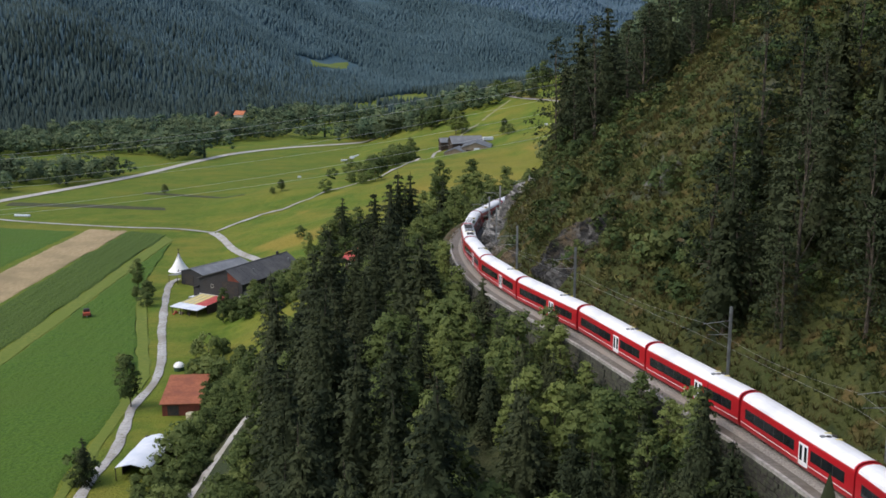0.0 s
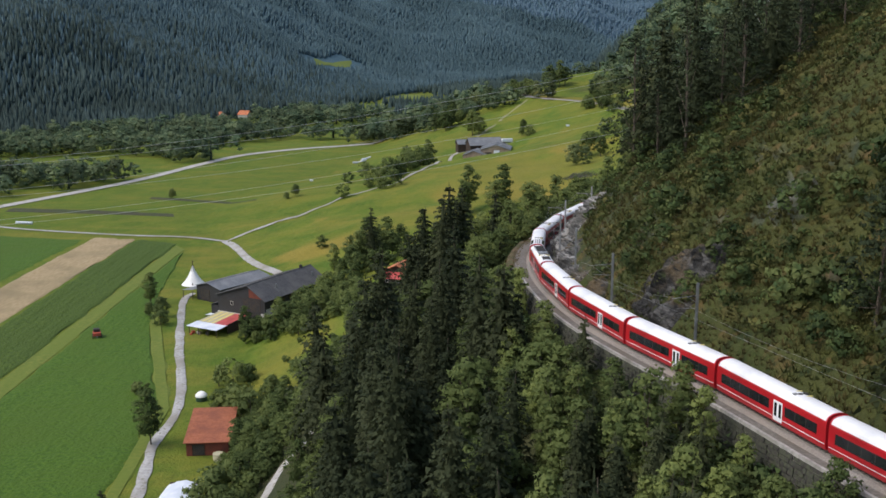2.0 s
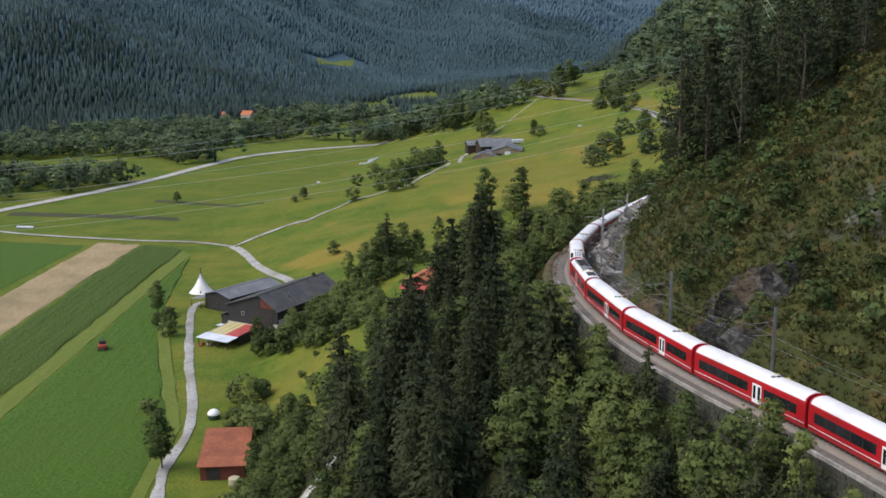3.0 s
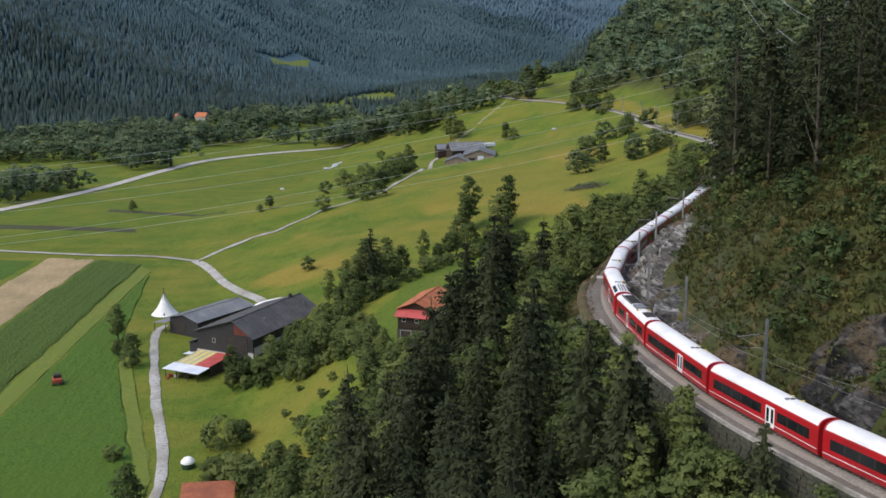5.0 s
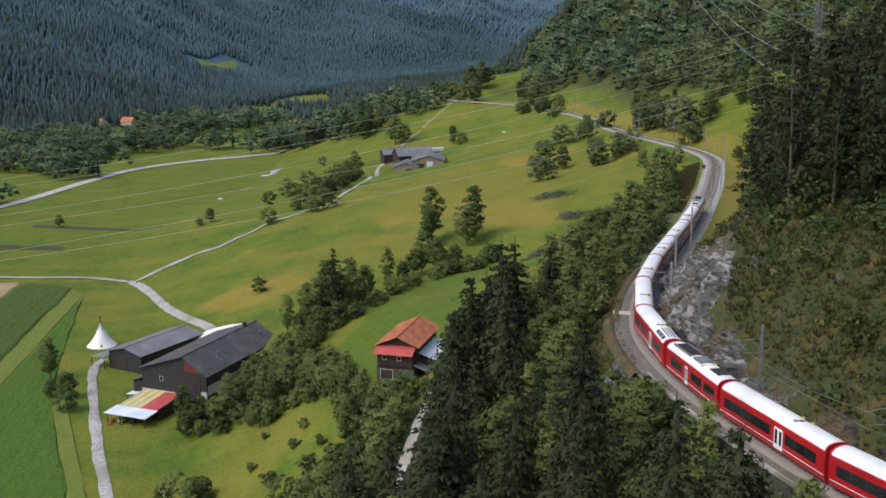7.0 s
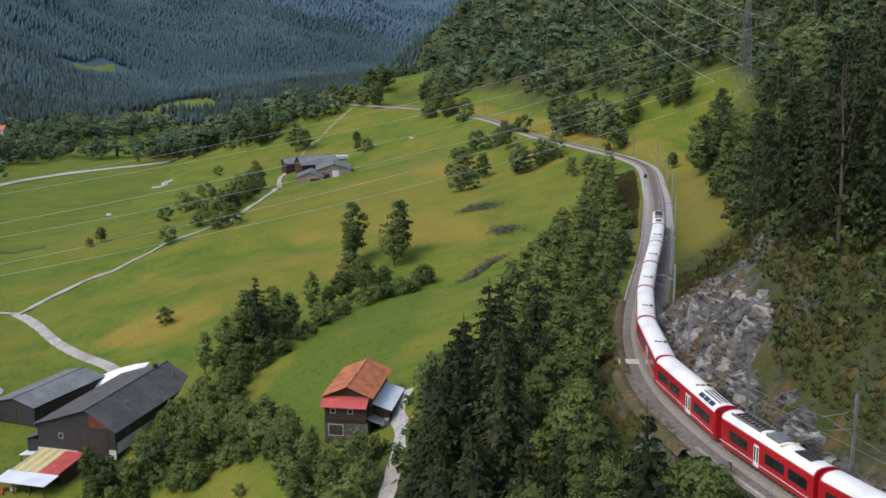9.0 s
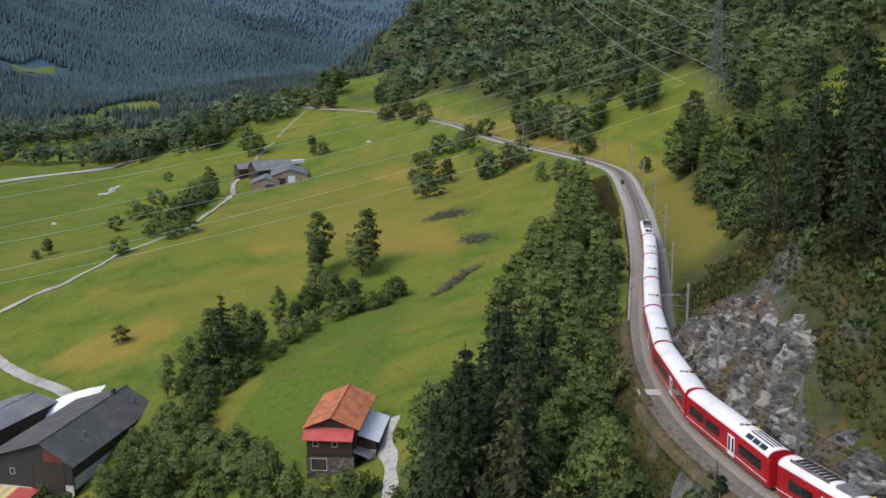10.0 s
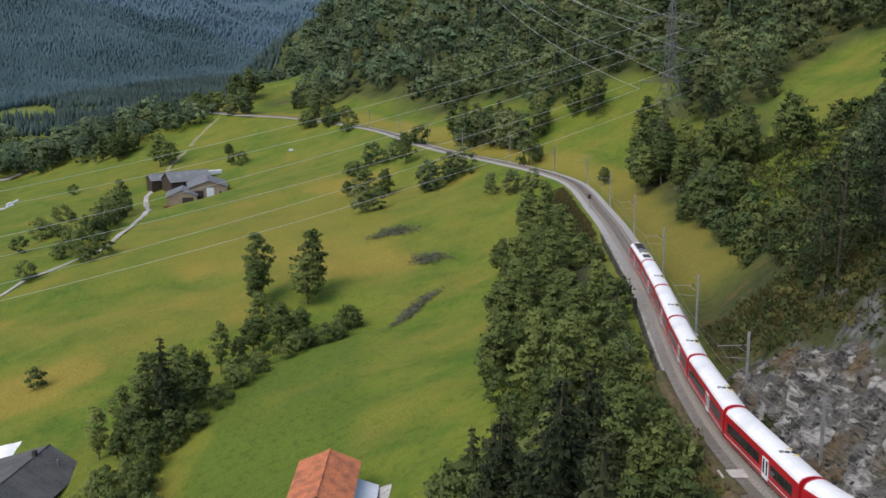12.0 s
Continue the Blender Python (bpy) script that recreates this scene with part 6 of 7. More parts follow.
field("lush_field", [(-116.8, 251), (-77.6, 251), (-104, 337), (-115, 430)], M_LUSH, "bright green thick grass field by the barns", 0.29, 0.14, wave=1.6)
field("mown_strip", [(-72.6, 165), (-70.8, 165), (-75.2, 255), (-78.3, 255)], M_STRIP, "yellow-green grass margin beside the farm road", 0.2, 0.08)
field("mown_strip", [(-77.6, 251), (-74.8, 251), (-100.3, 338), (-104, 338)], M_STRIP, "yellow-green grass margin along the lane", 0.23, 0.08)
field("lush_field", [(-250, 330), (-167, 330), (-162, 452), (-250, 470)], M_LUSH, "smooth green meadow field on the valley floor", 0.15)
field("soil_strip", [(-225, 519), (-137, 505), (-139, 512), (-226, 530)], M_SOIL, "dark ploughed strip in the green meadow", 0.12)
field("soil_strip", [(-165, 556), (-104, 536), (-105, 541), (-166, 563)], M_SOIL, "narrow dark ploughed strip in the meadow", 0.12)

field("mountain_clearing", [(-187, 1476), (-153, 1615), (-156, 1682), (-198, 1533)], M_STRIP, "small green clearing in the mountain forest", 0.6, 0.2, 16, 16, 20.0)
field("valley_meadow", [(-80, 1370), (-34, 1360), (-44, 1450), (-84, 1460)], M_STRIP, "small green meadow on the floor of the upper valley", 0.5, 0.1, 16, 16, 20.0)

# ---- buildings -----------------------------------------------------------
M_TILE = surface("orange roof tiles", (0.46, 0.150, 0.065), (0.62, 0.235, 0.110), 3.0, 0.7, (0.30, 0.115, 0.065), rough=0.85, bump=0.5)
M_REDSHEET = surface("red sheet roof", (0.44, 0.080, 0.075), (0.52, 0.105, 0.095), 1.5, 0.4, (0.36, 0.070, 0.065), rough=0.6, bump=0.1)
M_OLDWOOD = surface("dark weathered boards", (0.035, 0.024, 0.018), (0.075, 0.050, 0.036), 3.0, 0.5, (0.05, 0.04, 0.033), stretch=(6, 6, 0.5), bump=0.5)
M_BLACKWOOD = surface("charcoal boards", (0.030, 0.030, 0.032), (0.055, 0.055, 0.057), 3.0, 0.4, (0.04, 0.038, 0.036), stretch=(6, 6, 0.5), bump=0.4)
M_SLATE = surface("dark fibre roof", (0.066, 0.066, 0.067), (0.098, 0.098, 0.098), 2.0, 0.25, (0.120, 0.118, 0.114), rough=0.8, bump=0.2)
M_SLATE2 = surface("grey sheet roof", (0.13, 0.14, 0.15), (0.18, 0.19, 0.20), 2.0, 0.25, (0.22, 0.225, 0.23), rough=0.6, bump=0.2)
M_PLASTER = surface("pale plaster", (0.46, 0.44, 0.40), (0.56, 0.54, 0.50), 2.0, 0.4, (0.38, 0.36, 0.32), bump=0.1)
M_BEIGE = surface("beige boards", (0.27, 0.21, 0.155), (0.35, 0.28, 0.21), 3.0, 0.4, (0.22, 0.17, 0.12), stretch=(6, 6, 0.5), bump=0.3)
M_BROWN = surface("rust-brown sheet roof", (0.30, 0.100, 0.048), (0.40, 0.140, 0.070), 1.6, 0.3, (0.24, 0.085, 0.048), rough=0.75, bump=0.2)
M_REDWOOD = surface("red-brown boards", (0.14, 0.040, 0.026), (0.20, 0.060, 0.038), 3.0, 0.5, (0.11, 0.04, 0.03), stretch=(6, 6, 0.5), bump=0.4)
M_TARP = surface("white tarpaulin", (0.62, 0.66, 0.72), (0.74, 0.77, 0.81), 1.2, 0.3, (0.55, 0.60, 0.67), rough=0.6, bump=0.3)
M_CANVAS = surface("white canvas", (0.80, 0.80, 0.78), (0.88, 0.88, 0.86), 1.5, 0.4, (0.74, 0.74, 0.71), rough=0.85, bump=0.2)
M_STRAW = surface("yellowed roof sheet", (0.40, 0.37, 0.24), (0.48, 0.45, 0.31), 1.5, 0.4, (0.34, 0.31, 0.20), rough=0.7, bump=0.1)
M_GREEN_PAINT = surface("dark green paint", (0.020, 0.060, 0.030), (0.032, 0.080, 0.042), 2, 0.5, (0.03, 0.05, 0.03), rough=0.5)
M_RUSTRED = surface("red machine paint", (0.36, 0.06, 0.035), (0.44, 0.09, 0.05), 3, 0.6, (0.25, 0.07, 0.05), rough=0.5, bump=0.1)


def slab(name, pts, thick, material, parent, label=""):
    """A flat roof plane through four corners, with thickness downwards."""
    pts = [Vector(p) for p in pts]
    n = (pts[1] - pts[0]).cross(pts[3] - pts[0]).normalized()
    if n.z < 0:
        n = -n
    v = [tuple(p) for p in pts] + [tuple(p - n * thick) for p in pts]
    return child(name, mesh_of(name, v, [(0, 1, 2, 3), (7, 6, 5, 4), (0, 4, 5, 1), (1, 5, 6, 2), (2, 6, 7, 3), (3, 7, 4, 0)], material), parent, label)


def ribs(parent, pts, count, material, name="roof_batten", w=0.05, up=0.05):
    """Raised seams that run up a roof plane from its first to its last edge."""
    a, b, c, d = (Vector(p) for p in pts)
    n = (b - a).cross(d - a).normalized()
    n = n if n.z > 0 else -n
    side = (b - a).normalized()
    for k in range(1, count):
        f = k / count
        p, q = a.lerp(b, f) + n * 0.004, d.lerp(c, f) + n * 0.004
        v = [p - side * w, p + side * w, q + side * w, q - side * w]
        v = [tuple(x) for x in v] + [tuple(x + n * up) for x in v]
        child(name, mesh_of(name, v, [(4, 5, 6, 7), (0, 1, 5, 4), (1, 2, 6, 5), (2, 3, 7, 6), (3, 0, 4, 7)], material), parent)


def gabled(name, label, at, width, depth, eave, ridge, walls, roof, over=0.5, left=None, eave_left=None, base=-1.5, category="building", seams=0, seam_mat=None, roof_label=""):
    """A house with its gable to the front (minus y). Origin: front middle under the ridge. left, eave_left: the left half where it differs."""
    ob = thing(name, label, category, at=at)
    xr, xl = width / 2, -(left if left else width / 2)
    el = eave if eave_left is None else eave_left
    prof = [(xl, base), (xr, base), (xr, eave), (0, ridge), (xl, el)]
    v = [(x, 0, z) for x, z in prof] + [(x, depth, z) for x, z in prof]
    f = [(0, 1, 2, 3, 4), (9, 8, 7, 6, 5), (1, 6, 7, 2), (0, 4, 9, 5)]
    child("wall", mesh_of("wall", v, f, walls), ob)
    for sx, xe, ze in ((1, xr, eave), (-1, xl, el)):
        run = abs(xe)
        drop = (ridge - ze) / run
        x_out, z_out = xe + sx * over, ze - drop * over
        y0, y1 = -over, depth + over
        pts = [(x_out, y0, z_out + 0.12), (x_out, y1, z_out + 0.12), (0, y1, ridge + 0.12), (0, y0, ridge + 0.12)]
        slab("roof", pts, 0.11, roof, ob, roof_label)
        if seams:
            ribs(ob, pts, seams, seam_mat or roof)
    child("ridge_cap", mesh_of("ridge_cap", *tube([(0, -over, ridge + 0.14), (0, depth + over, ridge + 0.14)], [0.13, 0.13], 6), roof), ob)
    return ob


def opening(parent, name, x0, x1, z0, z1, material, y=-0.02, frame_mat=None, label="", side=None):
    """A door or window set in the front wall (or, with side, in a side wall at that x)."""
    if side is None:
        pane = child(name, bevelled_box(name, x0, x1, y - 0.03, y, z0, z1, material, 0.01), parent, label)
        bars = [(x0 - 0.09, x1 + 0.09, y - 0.07, y - 0.001, z1, z1 + 0.09), (x0 - 0.09, x1 + 0.09, y - 0.07, y - 0.001, z0 - 0.09, z0), (x0 - 0.09, x0, y - 0.07, y - 0.001, z0, z1), (x1, x1 + 0.09, y - 0.07, y - 0.001, z0, z1)]
    else:
        s = 1 if side > 0 else -1
        a, b = sorted((side, side + s * 0.04))
        pane = child(name, bevelled_box(name, a, b, x0, x1, z0, z1, material, 0.01), parent, label)
        a, b = sorted((side, side + s * 0.08))
        bars = [(a, b, x0 - 0.09, x1 + 0.09, z1, z1 + 0.09), (a, b, x0 - 0.09, x1 + 0.09, z0 - 0.09, z0), (a, b, x0 - 0.09, x0, z0, z1), (a, b, x1, x1 + 0.09, z0, z1)]
    if frame_mat:
        child("frame", mesh_of("frame", *boxes(bars), frame_mat), pane)
    return pane


def chalet():
    yaw = math.degrees(math.atan2(-(-17.5 + 23.3), (288.8 - 274.6)))
    base = -30.0
    at = pose(-23.0, 275.6, base, 0, 0, yaw)
    c = gabled("chalet", "dark wooden chalet with an orange tiled gable roof on the meadow", at, 7.2, 13.6, 6.4, 7.9, M_OLDWOOD, M_TILE, 0.75, category="house", roof_label="weathered orange tile roof")
    for sx in (-1, 1):
        xe, ze = sx * 4.35, 6.4 - 0.75 * 1.5 / 3.6 + 0.13
        for k in range(1, 15):
            f = k / 15
            x, z = xe * (1 - f), ze + (8.03 - ze) * f
            child("tile_course", mesh_of("tile_course", *boxes([(min(x, x - sx * 0.12), max(x, x - sx * 0.12), -0.64, 14.24, z - 0.02, z + 0.055)]), M_TILE), c)
    slab("porch_roof", [(-4.2, -2.4, 4.95), (3.5, -2.4, 4.95), (3.5, 0.15, 6.2), (-4.2, 0.15, 6.2)], 0.12, M_REDSHEET, c, "red sheet-metal porch roof")
    child("porch_wall", mesh_of("porch_wall", *boxes([(-3.6, 3.3, -1.6, -0.01, 2.2, 5.3)]), M_OLDWOOD), c)
    child("plinth", mesh_of("plinth", *boxes([(-3.7, 3.55, -1.7, 13.5, -1.4, 2.2)]), M_STONE), c, "grey rubble plinth")
    for x in (-2.2, 0.7):
        opening(c, "window", x - 0.35, x + 0.35, 3.8, 4.5, M_GLASS, -1.62, M_PLASTER)
    opening(c, "door", -2.9, -0.6, 0.0, 1.8, M_DARK, -1.72, M_PLASTER)
    child("balcony_rail", mesh_of("balcony_rail", *boxes([(-3.6, 3.3, -1.75, -1.66, 2.55, 2.65), (-3.6, 3.3, -1.75, -1.66, 2.15, 2.22)]), M_OLDWOOD), c)
    slab("shed_roof", [(3.6, 1.6, 4.5), (3.6, 12.6, 4.5), (6.9, 12.6, 3.4), (6.9, 1.6, 3.4)], 0.1, M_TARP, c, "pale sheet roof of the side shed")
    slab("shed_roof", [(3.3, -1.2, 2.9), (3.3, 1.6, 2.9), (6.0, 1.6, 1.9), (6.0, -1.2, 1.9)], 0.1, M_SLATE2, c, "grey sheet roof of the lean-to")
    child("shed_wall", mesh_of("shed_wall", *boxes([(3.6, 6.2, 2.0, 12.0, -1.0, 3.5)]), M_OLDWOOD), c)
    child("shed_wall", mesh_of("shed_wall", *boxes([(5.0, 6.3, 1.2, 2.3, -1.0, 2.0)]), M_PLASTER), c, "white plastered shed corner")


chalet()


def barn():
    yaw = math.degrees(math.atan2(-(-54.3 + 69.3), (347.8 - 320)))
    b = gabled("barn", "large charcoal timber barn with a dark gable roof", pose(-69.1, 320.4, -51, 0, 0, yaw), 12.2, 31, 8.7, 12.5, M_BLACKWOOD, M_SLATE, 0.6, left=11.6, eave_left=8.7, seams=16, roof_label="dark grey roof sheets")
    child("gable_panel", mesh_of("gable_panel", [(0.3, -0.03, 11.6), (5.6, -0.03, 8.9), (0.3, -0.03, 8.9), (0.3, -0.005, 11.6), (5.6, -0.005, 8.9), (0.3, -0.005, 8.9)],
                                 [(0, 2, 1), (3, 4, 5), (0, 1, 4, 3), (1, 2, 5, 4), (2, 0, 3, 5)], M_REDWOOD), b, "red-brown boarded gable panel")
    opening(b, "barn_door", -1.8, 4.4, 3.6, 8.4, M_DARK, -0.02, M_OLDWOOD, "tall dark barn opening")
    child("base_wall", mesh_of("base_wall", *boxes([(-11.7, -2.5, -0.12, -0.01, -1, 3.6)]), M_PLASTER), b, "white plastered base wall")
    child("base_wall", mesh_of("base_wall", *boxes([(4.6, 6.2, -0.12, -0.01, -1, 4.6)]), M_PLASTER), b, "white plastered base wall")
    opening(b, "window", -6.6, -5.8, 6.0, 7.0, M_GLASS, -0.02, M_PLASTER)
    for k in range(7):
        opening(b, "window", 4 + k * 3.8, 5.6 + k * 3.8, 6.4, 7.6, M_GLASS, side=6.1, frame_mat=M_OLDWOOD)
    child("side_band", mesh_of("side_band", *boxes([(6.1, 6.16, 0.5, 30.5, 3.6, 5.9)]), M_PLASTER), b, "pale side wall band")
    for y in (9.0, 27.5):
        child("roof_vent", mesh_of("roof_vent", *tube([(3.5, y, 10.0), (3.5, y, 11.6)], [0.22, 0.22], 8), M_GREY), b)
    child("chimney", bevelled_box("chimney", -0.5, 0.2, 26, 26.8, 12.2, 13.6, M_DARK, 0.04), b)
    slab("lean_to_roof", [(-14.5, -0.4, 5.2), (-11.6, -0.4, 6.2), (-11.6, 5.0, 6.2), (-14.5, 5.0, 5.2)], 0.12, M_SLATE, b)
    child("lean_to_wall", mesh_of("lean_to_wall", *boxes([(-14.2, -11.7, 0, 4.7, -1, 5.25)]), M_BLACKWOOD), b)


barn()


def long_shed():
    yaw = math.degrees(math.atan2(-(-80.3 + 93.4), (371 - 352.5)))
    m = Vector(((-93.4 - 82.0) / 2, (352.5 + 348) / 2, -51))
    b = gabled("cattle_shed", "long low timber shed with a grey sheet roof", pose(*m, 0, 0, yaw), 11.2, 22.5, 4.6, 6.0, M_BLACKWOOD, M_SLATE2, 0.5, seams=18, roof_label="blue-grey metal roof sheets")
    opening(b, "shed_door", -3.5, 0.5, 0.2, 3.6, M_DARK, -0.02, M_OLDWOOD)
    for k in range(6):
        opening(b, "stall_opening", 2 + k * 3.4, 4.6 + k * 3.4, 1.2, 3.6, M_DARK, side=5.6, frame_mat=M_REDWOOD)
    slab("canopy", [(-10.5, -2.0, 2.7), (-5.4, -2.0, 3.4), (-5.4, 4.5, 3.4), (-10.5, 4.5, 2.7)], 0.1, M_SLATE2, b, "grey sheet canopy at the gable")
    for x, y in ((-10.2, -1.7), (-10.2, 4.2), (-5.7, -1.7)):
        child("post", mesh_of("post", *boxes([(x - 0.08, x + 0.08, y - 0.08, y + 0.08, -0.5, 2.75)]), M_OLDWOOD), b)


long_shed()


def striped_shed():
    """Open shed below the barn: yellow and red roof sheets, white sheets at the lower edge."""
    at = pose(-85.2, 313.9, -51, 0, 0, math.degrees(math.atan2(-5.0, 9.2)))
    b = thing("machine_shed", "open machine shed with yellow, red and white roof sheets", "shed", at=at)
    w, dep = 10.4, 14.6
    def z(y):
        return 2.5 + 1.0 * y / dep
    cuts = [0.0] + [k * 0.95 for k in range(1, 7)] + [6.0, w]
    for k in range(len(cuts) - 1):
        x0, x1 = cuts[k] + 0.01, cuts[k + 1] - 0.01
        if x1 - x0 < 0.1:
            continue
        mat = M_REDSHEET if k >= len(cuts) - 2 else (M_STRAW if k % 2 == 0 else M_YELLOW)
        slab("roof_sheet", [(x0, 4.0, z(4)), (x1, 4.0, z(4)), (x1, dep, z(dep)), (x0, dep, z(dep))], 0.08, mat, b, "red roof sheet" if mat is M_REDSHEET else "yellowed roof sheet")
    slab("front_roof", [(-0.6, -0.6, 2.35), (w + 0.2, -0.6, 2.35), (w + 0.2, 4.1, z(4) - 0.12), (-0.6, 4.1, z(4) - 0.12)], 0.08, M_TARP, b, "white sheet along the lower edge")
    child("back_wall", mesh_of("back_wall", *boxes([(0.1, w - 0.1, dep - 0.2, dep, -0.5, z(dep) - 0.1)]), M_OLDWOOD), b)
    child("side_wall", mesh_of("side_wall", *boxes([(w - 0.25, w - 0.05, 4.5, dep - 0.3, -0.5, 2.6)]), M_OLDWOOD), b)
    child("side_wall", mesh_of("side_wall", *boxes([(0.05, 0.25, 4.5, dep - 0.3, -0.5, 2.6)]), M_OLDWOOD), b)
    for x in (0.1, 3.5, 7.0, w - 0.2):
        child("post", mesh_of("post", *boxes([(x - 0.09, x + 0.09, -0.3, -0.12, -0.5, 2.3)]), M_OLDWOOD), b)
    slab("side_canopy", [(-4.0, 11.5, 2.2), (-0.7, 11.5, 2.6), (-0.7, 14.0, 2.6), (-4.0, 14.0, 2.2)], 0.08, M_TARP, b, "small white side canopy")
    child("canopy_post", mesh_of("canopy_post", *boxes([(-3.9, -3.75, 11.7, 11.85, -0.5, 2.2)]), M_OLDWOOD), b)
    for k, (x, y, s, mt) in enumerate(((1.0, 0.4, 0.9, M_RUSTRED), (2.4, 0.9, 0.7, M_PLASTER), (3.4, 0.5, 0.8, M_BEIGE), (1.6, -1.2, 0.6, M_RUSTRED), (5.6, 1.2, 1.0, M_DARK))):
        p = at @ Vector((x, y, 0))
        ob = new("crate", bevelled_box("crate", -s / 2, s / 2, -s / 2, s / 2, 0, s * 0.9, mt, 0.05))
        ob.matrix_world = pose(p.x, p.y, height(p.x, p.y) + 0.02, 0, 0, 30 + 17 * k)
        tagged(ob, "worn storage crate stacked beside the machine shed", "crate", "crates by the machine shed")


striped_shed()


def red_shed():
    at = pose(-60.4, 225.9, -51, 0, 0, 5)
    b = thing("hay_shed", "timber shed with a rust-brown sheet roof beside the lane", "shed", at=at)
    v = [(x, y, z) for x in (-4.3, 4.3) for y, z in ((0, -1), (0, 2.75), (14.5, 4.4), (15.5, 4.2), (15.5, -1))]
    child("wall", mesh_of("wall", v, [(0, 1, 2, 3, 4), (9, 8, 7, 6, 5), (0, 5, 6, 1), (3, 8, 9, 4)], M_REDWOOD), b)
    pts = [(-4.8, -0.6, 2.85), (4.8, -0.6, 2.85), (4.8, 15.2, 4.65), (-4.8, 15.2, 4.65)]
    slab("roof", pts, 0.12, M_BROWN, b, "rust-brown corrugated roof")
    ribs(b, pts, 22, M_BROWN, up=0.03)
    opening(b, "shed_door", -3.0, -0.6, 0.0, 2.2, M_DARK, -0.02, M_OLDWOOD)
    bale = new("hay_bale", mesh_of("hay_bale", *tube([(0, 0, 0), (0, 0, 0.1), (0, 0, 1.5), (0, 0, 1.6)], [1.0, 1.15, 1.15, 0.95], 14), M_STRAW))
    bale.matrix_world = pose(-57.6, 223.6, height(-57.6, 223.6))
    tagged(bale, "round yellow bale standing by the shed", "bale")


red_shed()


def tarp_shed():
    at = pose(-61.3, 190.2, -51, 0, 0, math.degrees(math.atan2(-1.4, 15.5)))
    b = thing("tarpaulin_shed", "open shed with a low creased white tarpaulin roof", "shed", at=at)
    prof = [(-3.5, 2.1), (-3.2, 2.5), (-1.7, 2.95), (0, 3.3), (1.7, 2.95), (3.2, 2.5), (3.5, 2.1)]
    ys = np.linspace(0, 16, 9)
    v = [(x, y, z + 0.08 * math.sin(y * 2.1 + x)) for y in ys for x, z in prof]
    v += [(x * 0.985, y, z - 0.06) for y in ys for x, z in prof]
    n, m = len(ys), len(prof)
    f = [(i * m + k, i * m + k + 1, (i + 1) * m + k + 1, (i + 1) * m + k) for i in range(n - 1) for k in range(m - 1)]
    f += [tuple(q + n * m for q in reversed(g)) for g in f]
    child("tarpaulin", mesh_of("tarpaulin", v, f, M_TARP, flat=False), b, "creased white tarpaulin roof")
    for y in ys[::2]:
        for x in (-3.1, 3.1):
            child("post", mesh_of("post", *boxes([(x - 0.07, x + 0.07, y - 0.07, y + 0.07, -0.5, 2.4)]), M_OLDWOOD), b)
    child("back_wall", mesh_of("back_wall", *boxes([(-3.0, 3.0, 15.6, 15.8, -0.5, 2.9)]), M_OLDWOOD), b)
    child("side_wall", mesh_of("side_wall", *boxes([(-3.1, -3.0, 3, 15.5, -0.5, 2.3)]), M_OLDWOOD), b)
    child("side_wall", mesh_of("side_wall", *boxes([(3.0, 3.1, 3, 15.5, -0.5, 2.3)]), M_OLDWOOD), b)


tarp_shed()


def tipi():
    z0 = height(-98.3, 374)
    b = thing("tipi_tent", "tall white canvas tipi tent with crossed poles", "tent", at=pose(-98.3, 374, z0))
    rings = [(0.0, 4.0), (0.5, 3.5), (1.6, 2.55), (3.2, 1.55), (5.0, 0.72), (6.5, 0.12)]
    k = 20
    v = [((q * (1 + 0.03 * (i % 2))) * math.cos(6.2832 * i / k), (q * (1 + 0.03 * (i % 2))) * math.sin(6.2832 * i / k), z) for z, q in rings for i in range(k)]
    f = [(a * k + i, a * k + (i + 1) % k, (a + 1) * k + (i + 1) % k, (a + 1) * k + i) for a in range(len(rings) - 1) for i in range(k)]
    child("canvas", mesh_of("canvas", v, f, M_CANVAS, flat=False), b)
    for i in range(6):
        a = 6.2832 * i / 6
        child("pole", mesh_of("pole", *tube([(0.9 * math.cos(a), 0.9 * math.sin(a), 4.6), (-0.35 * math.cos(a), -0.35 * math.sin(a), 8.3)], [0.05, 0.04], 5), M_BARK), b)
    child("entrance", mesh_of("entrance", [(0.05, -3.9, 0.0), (1.0, -3.75, 0.0), (0.5, -3.02, 1.25), (0.05, -3.84, 0.0), (1.0, -3.69, 0.0), (0.5, -2.96, 1.25)],
                              [(0, 1, 2), (5, 4, 3), (0, 3, 4, 1), (1, 4, 5, 2), (2, 5, 3, 0)], M_DARK), b, "dark tent entrance")


tipi()


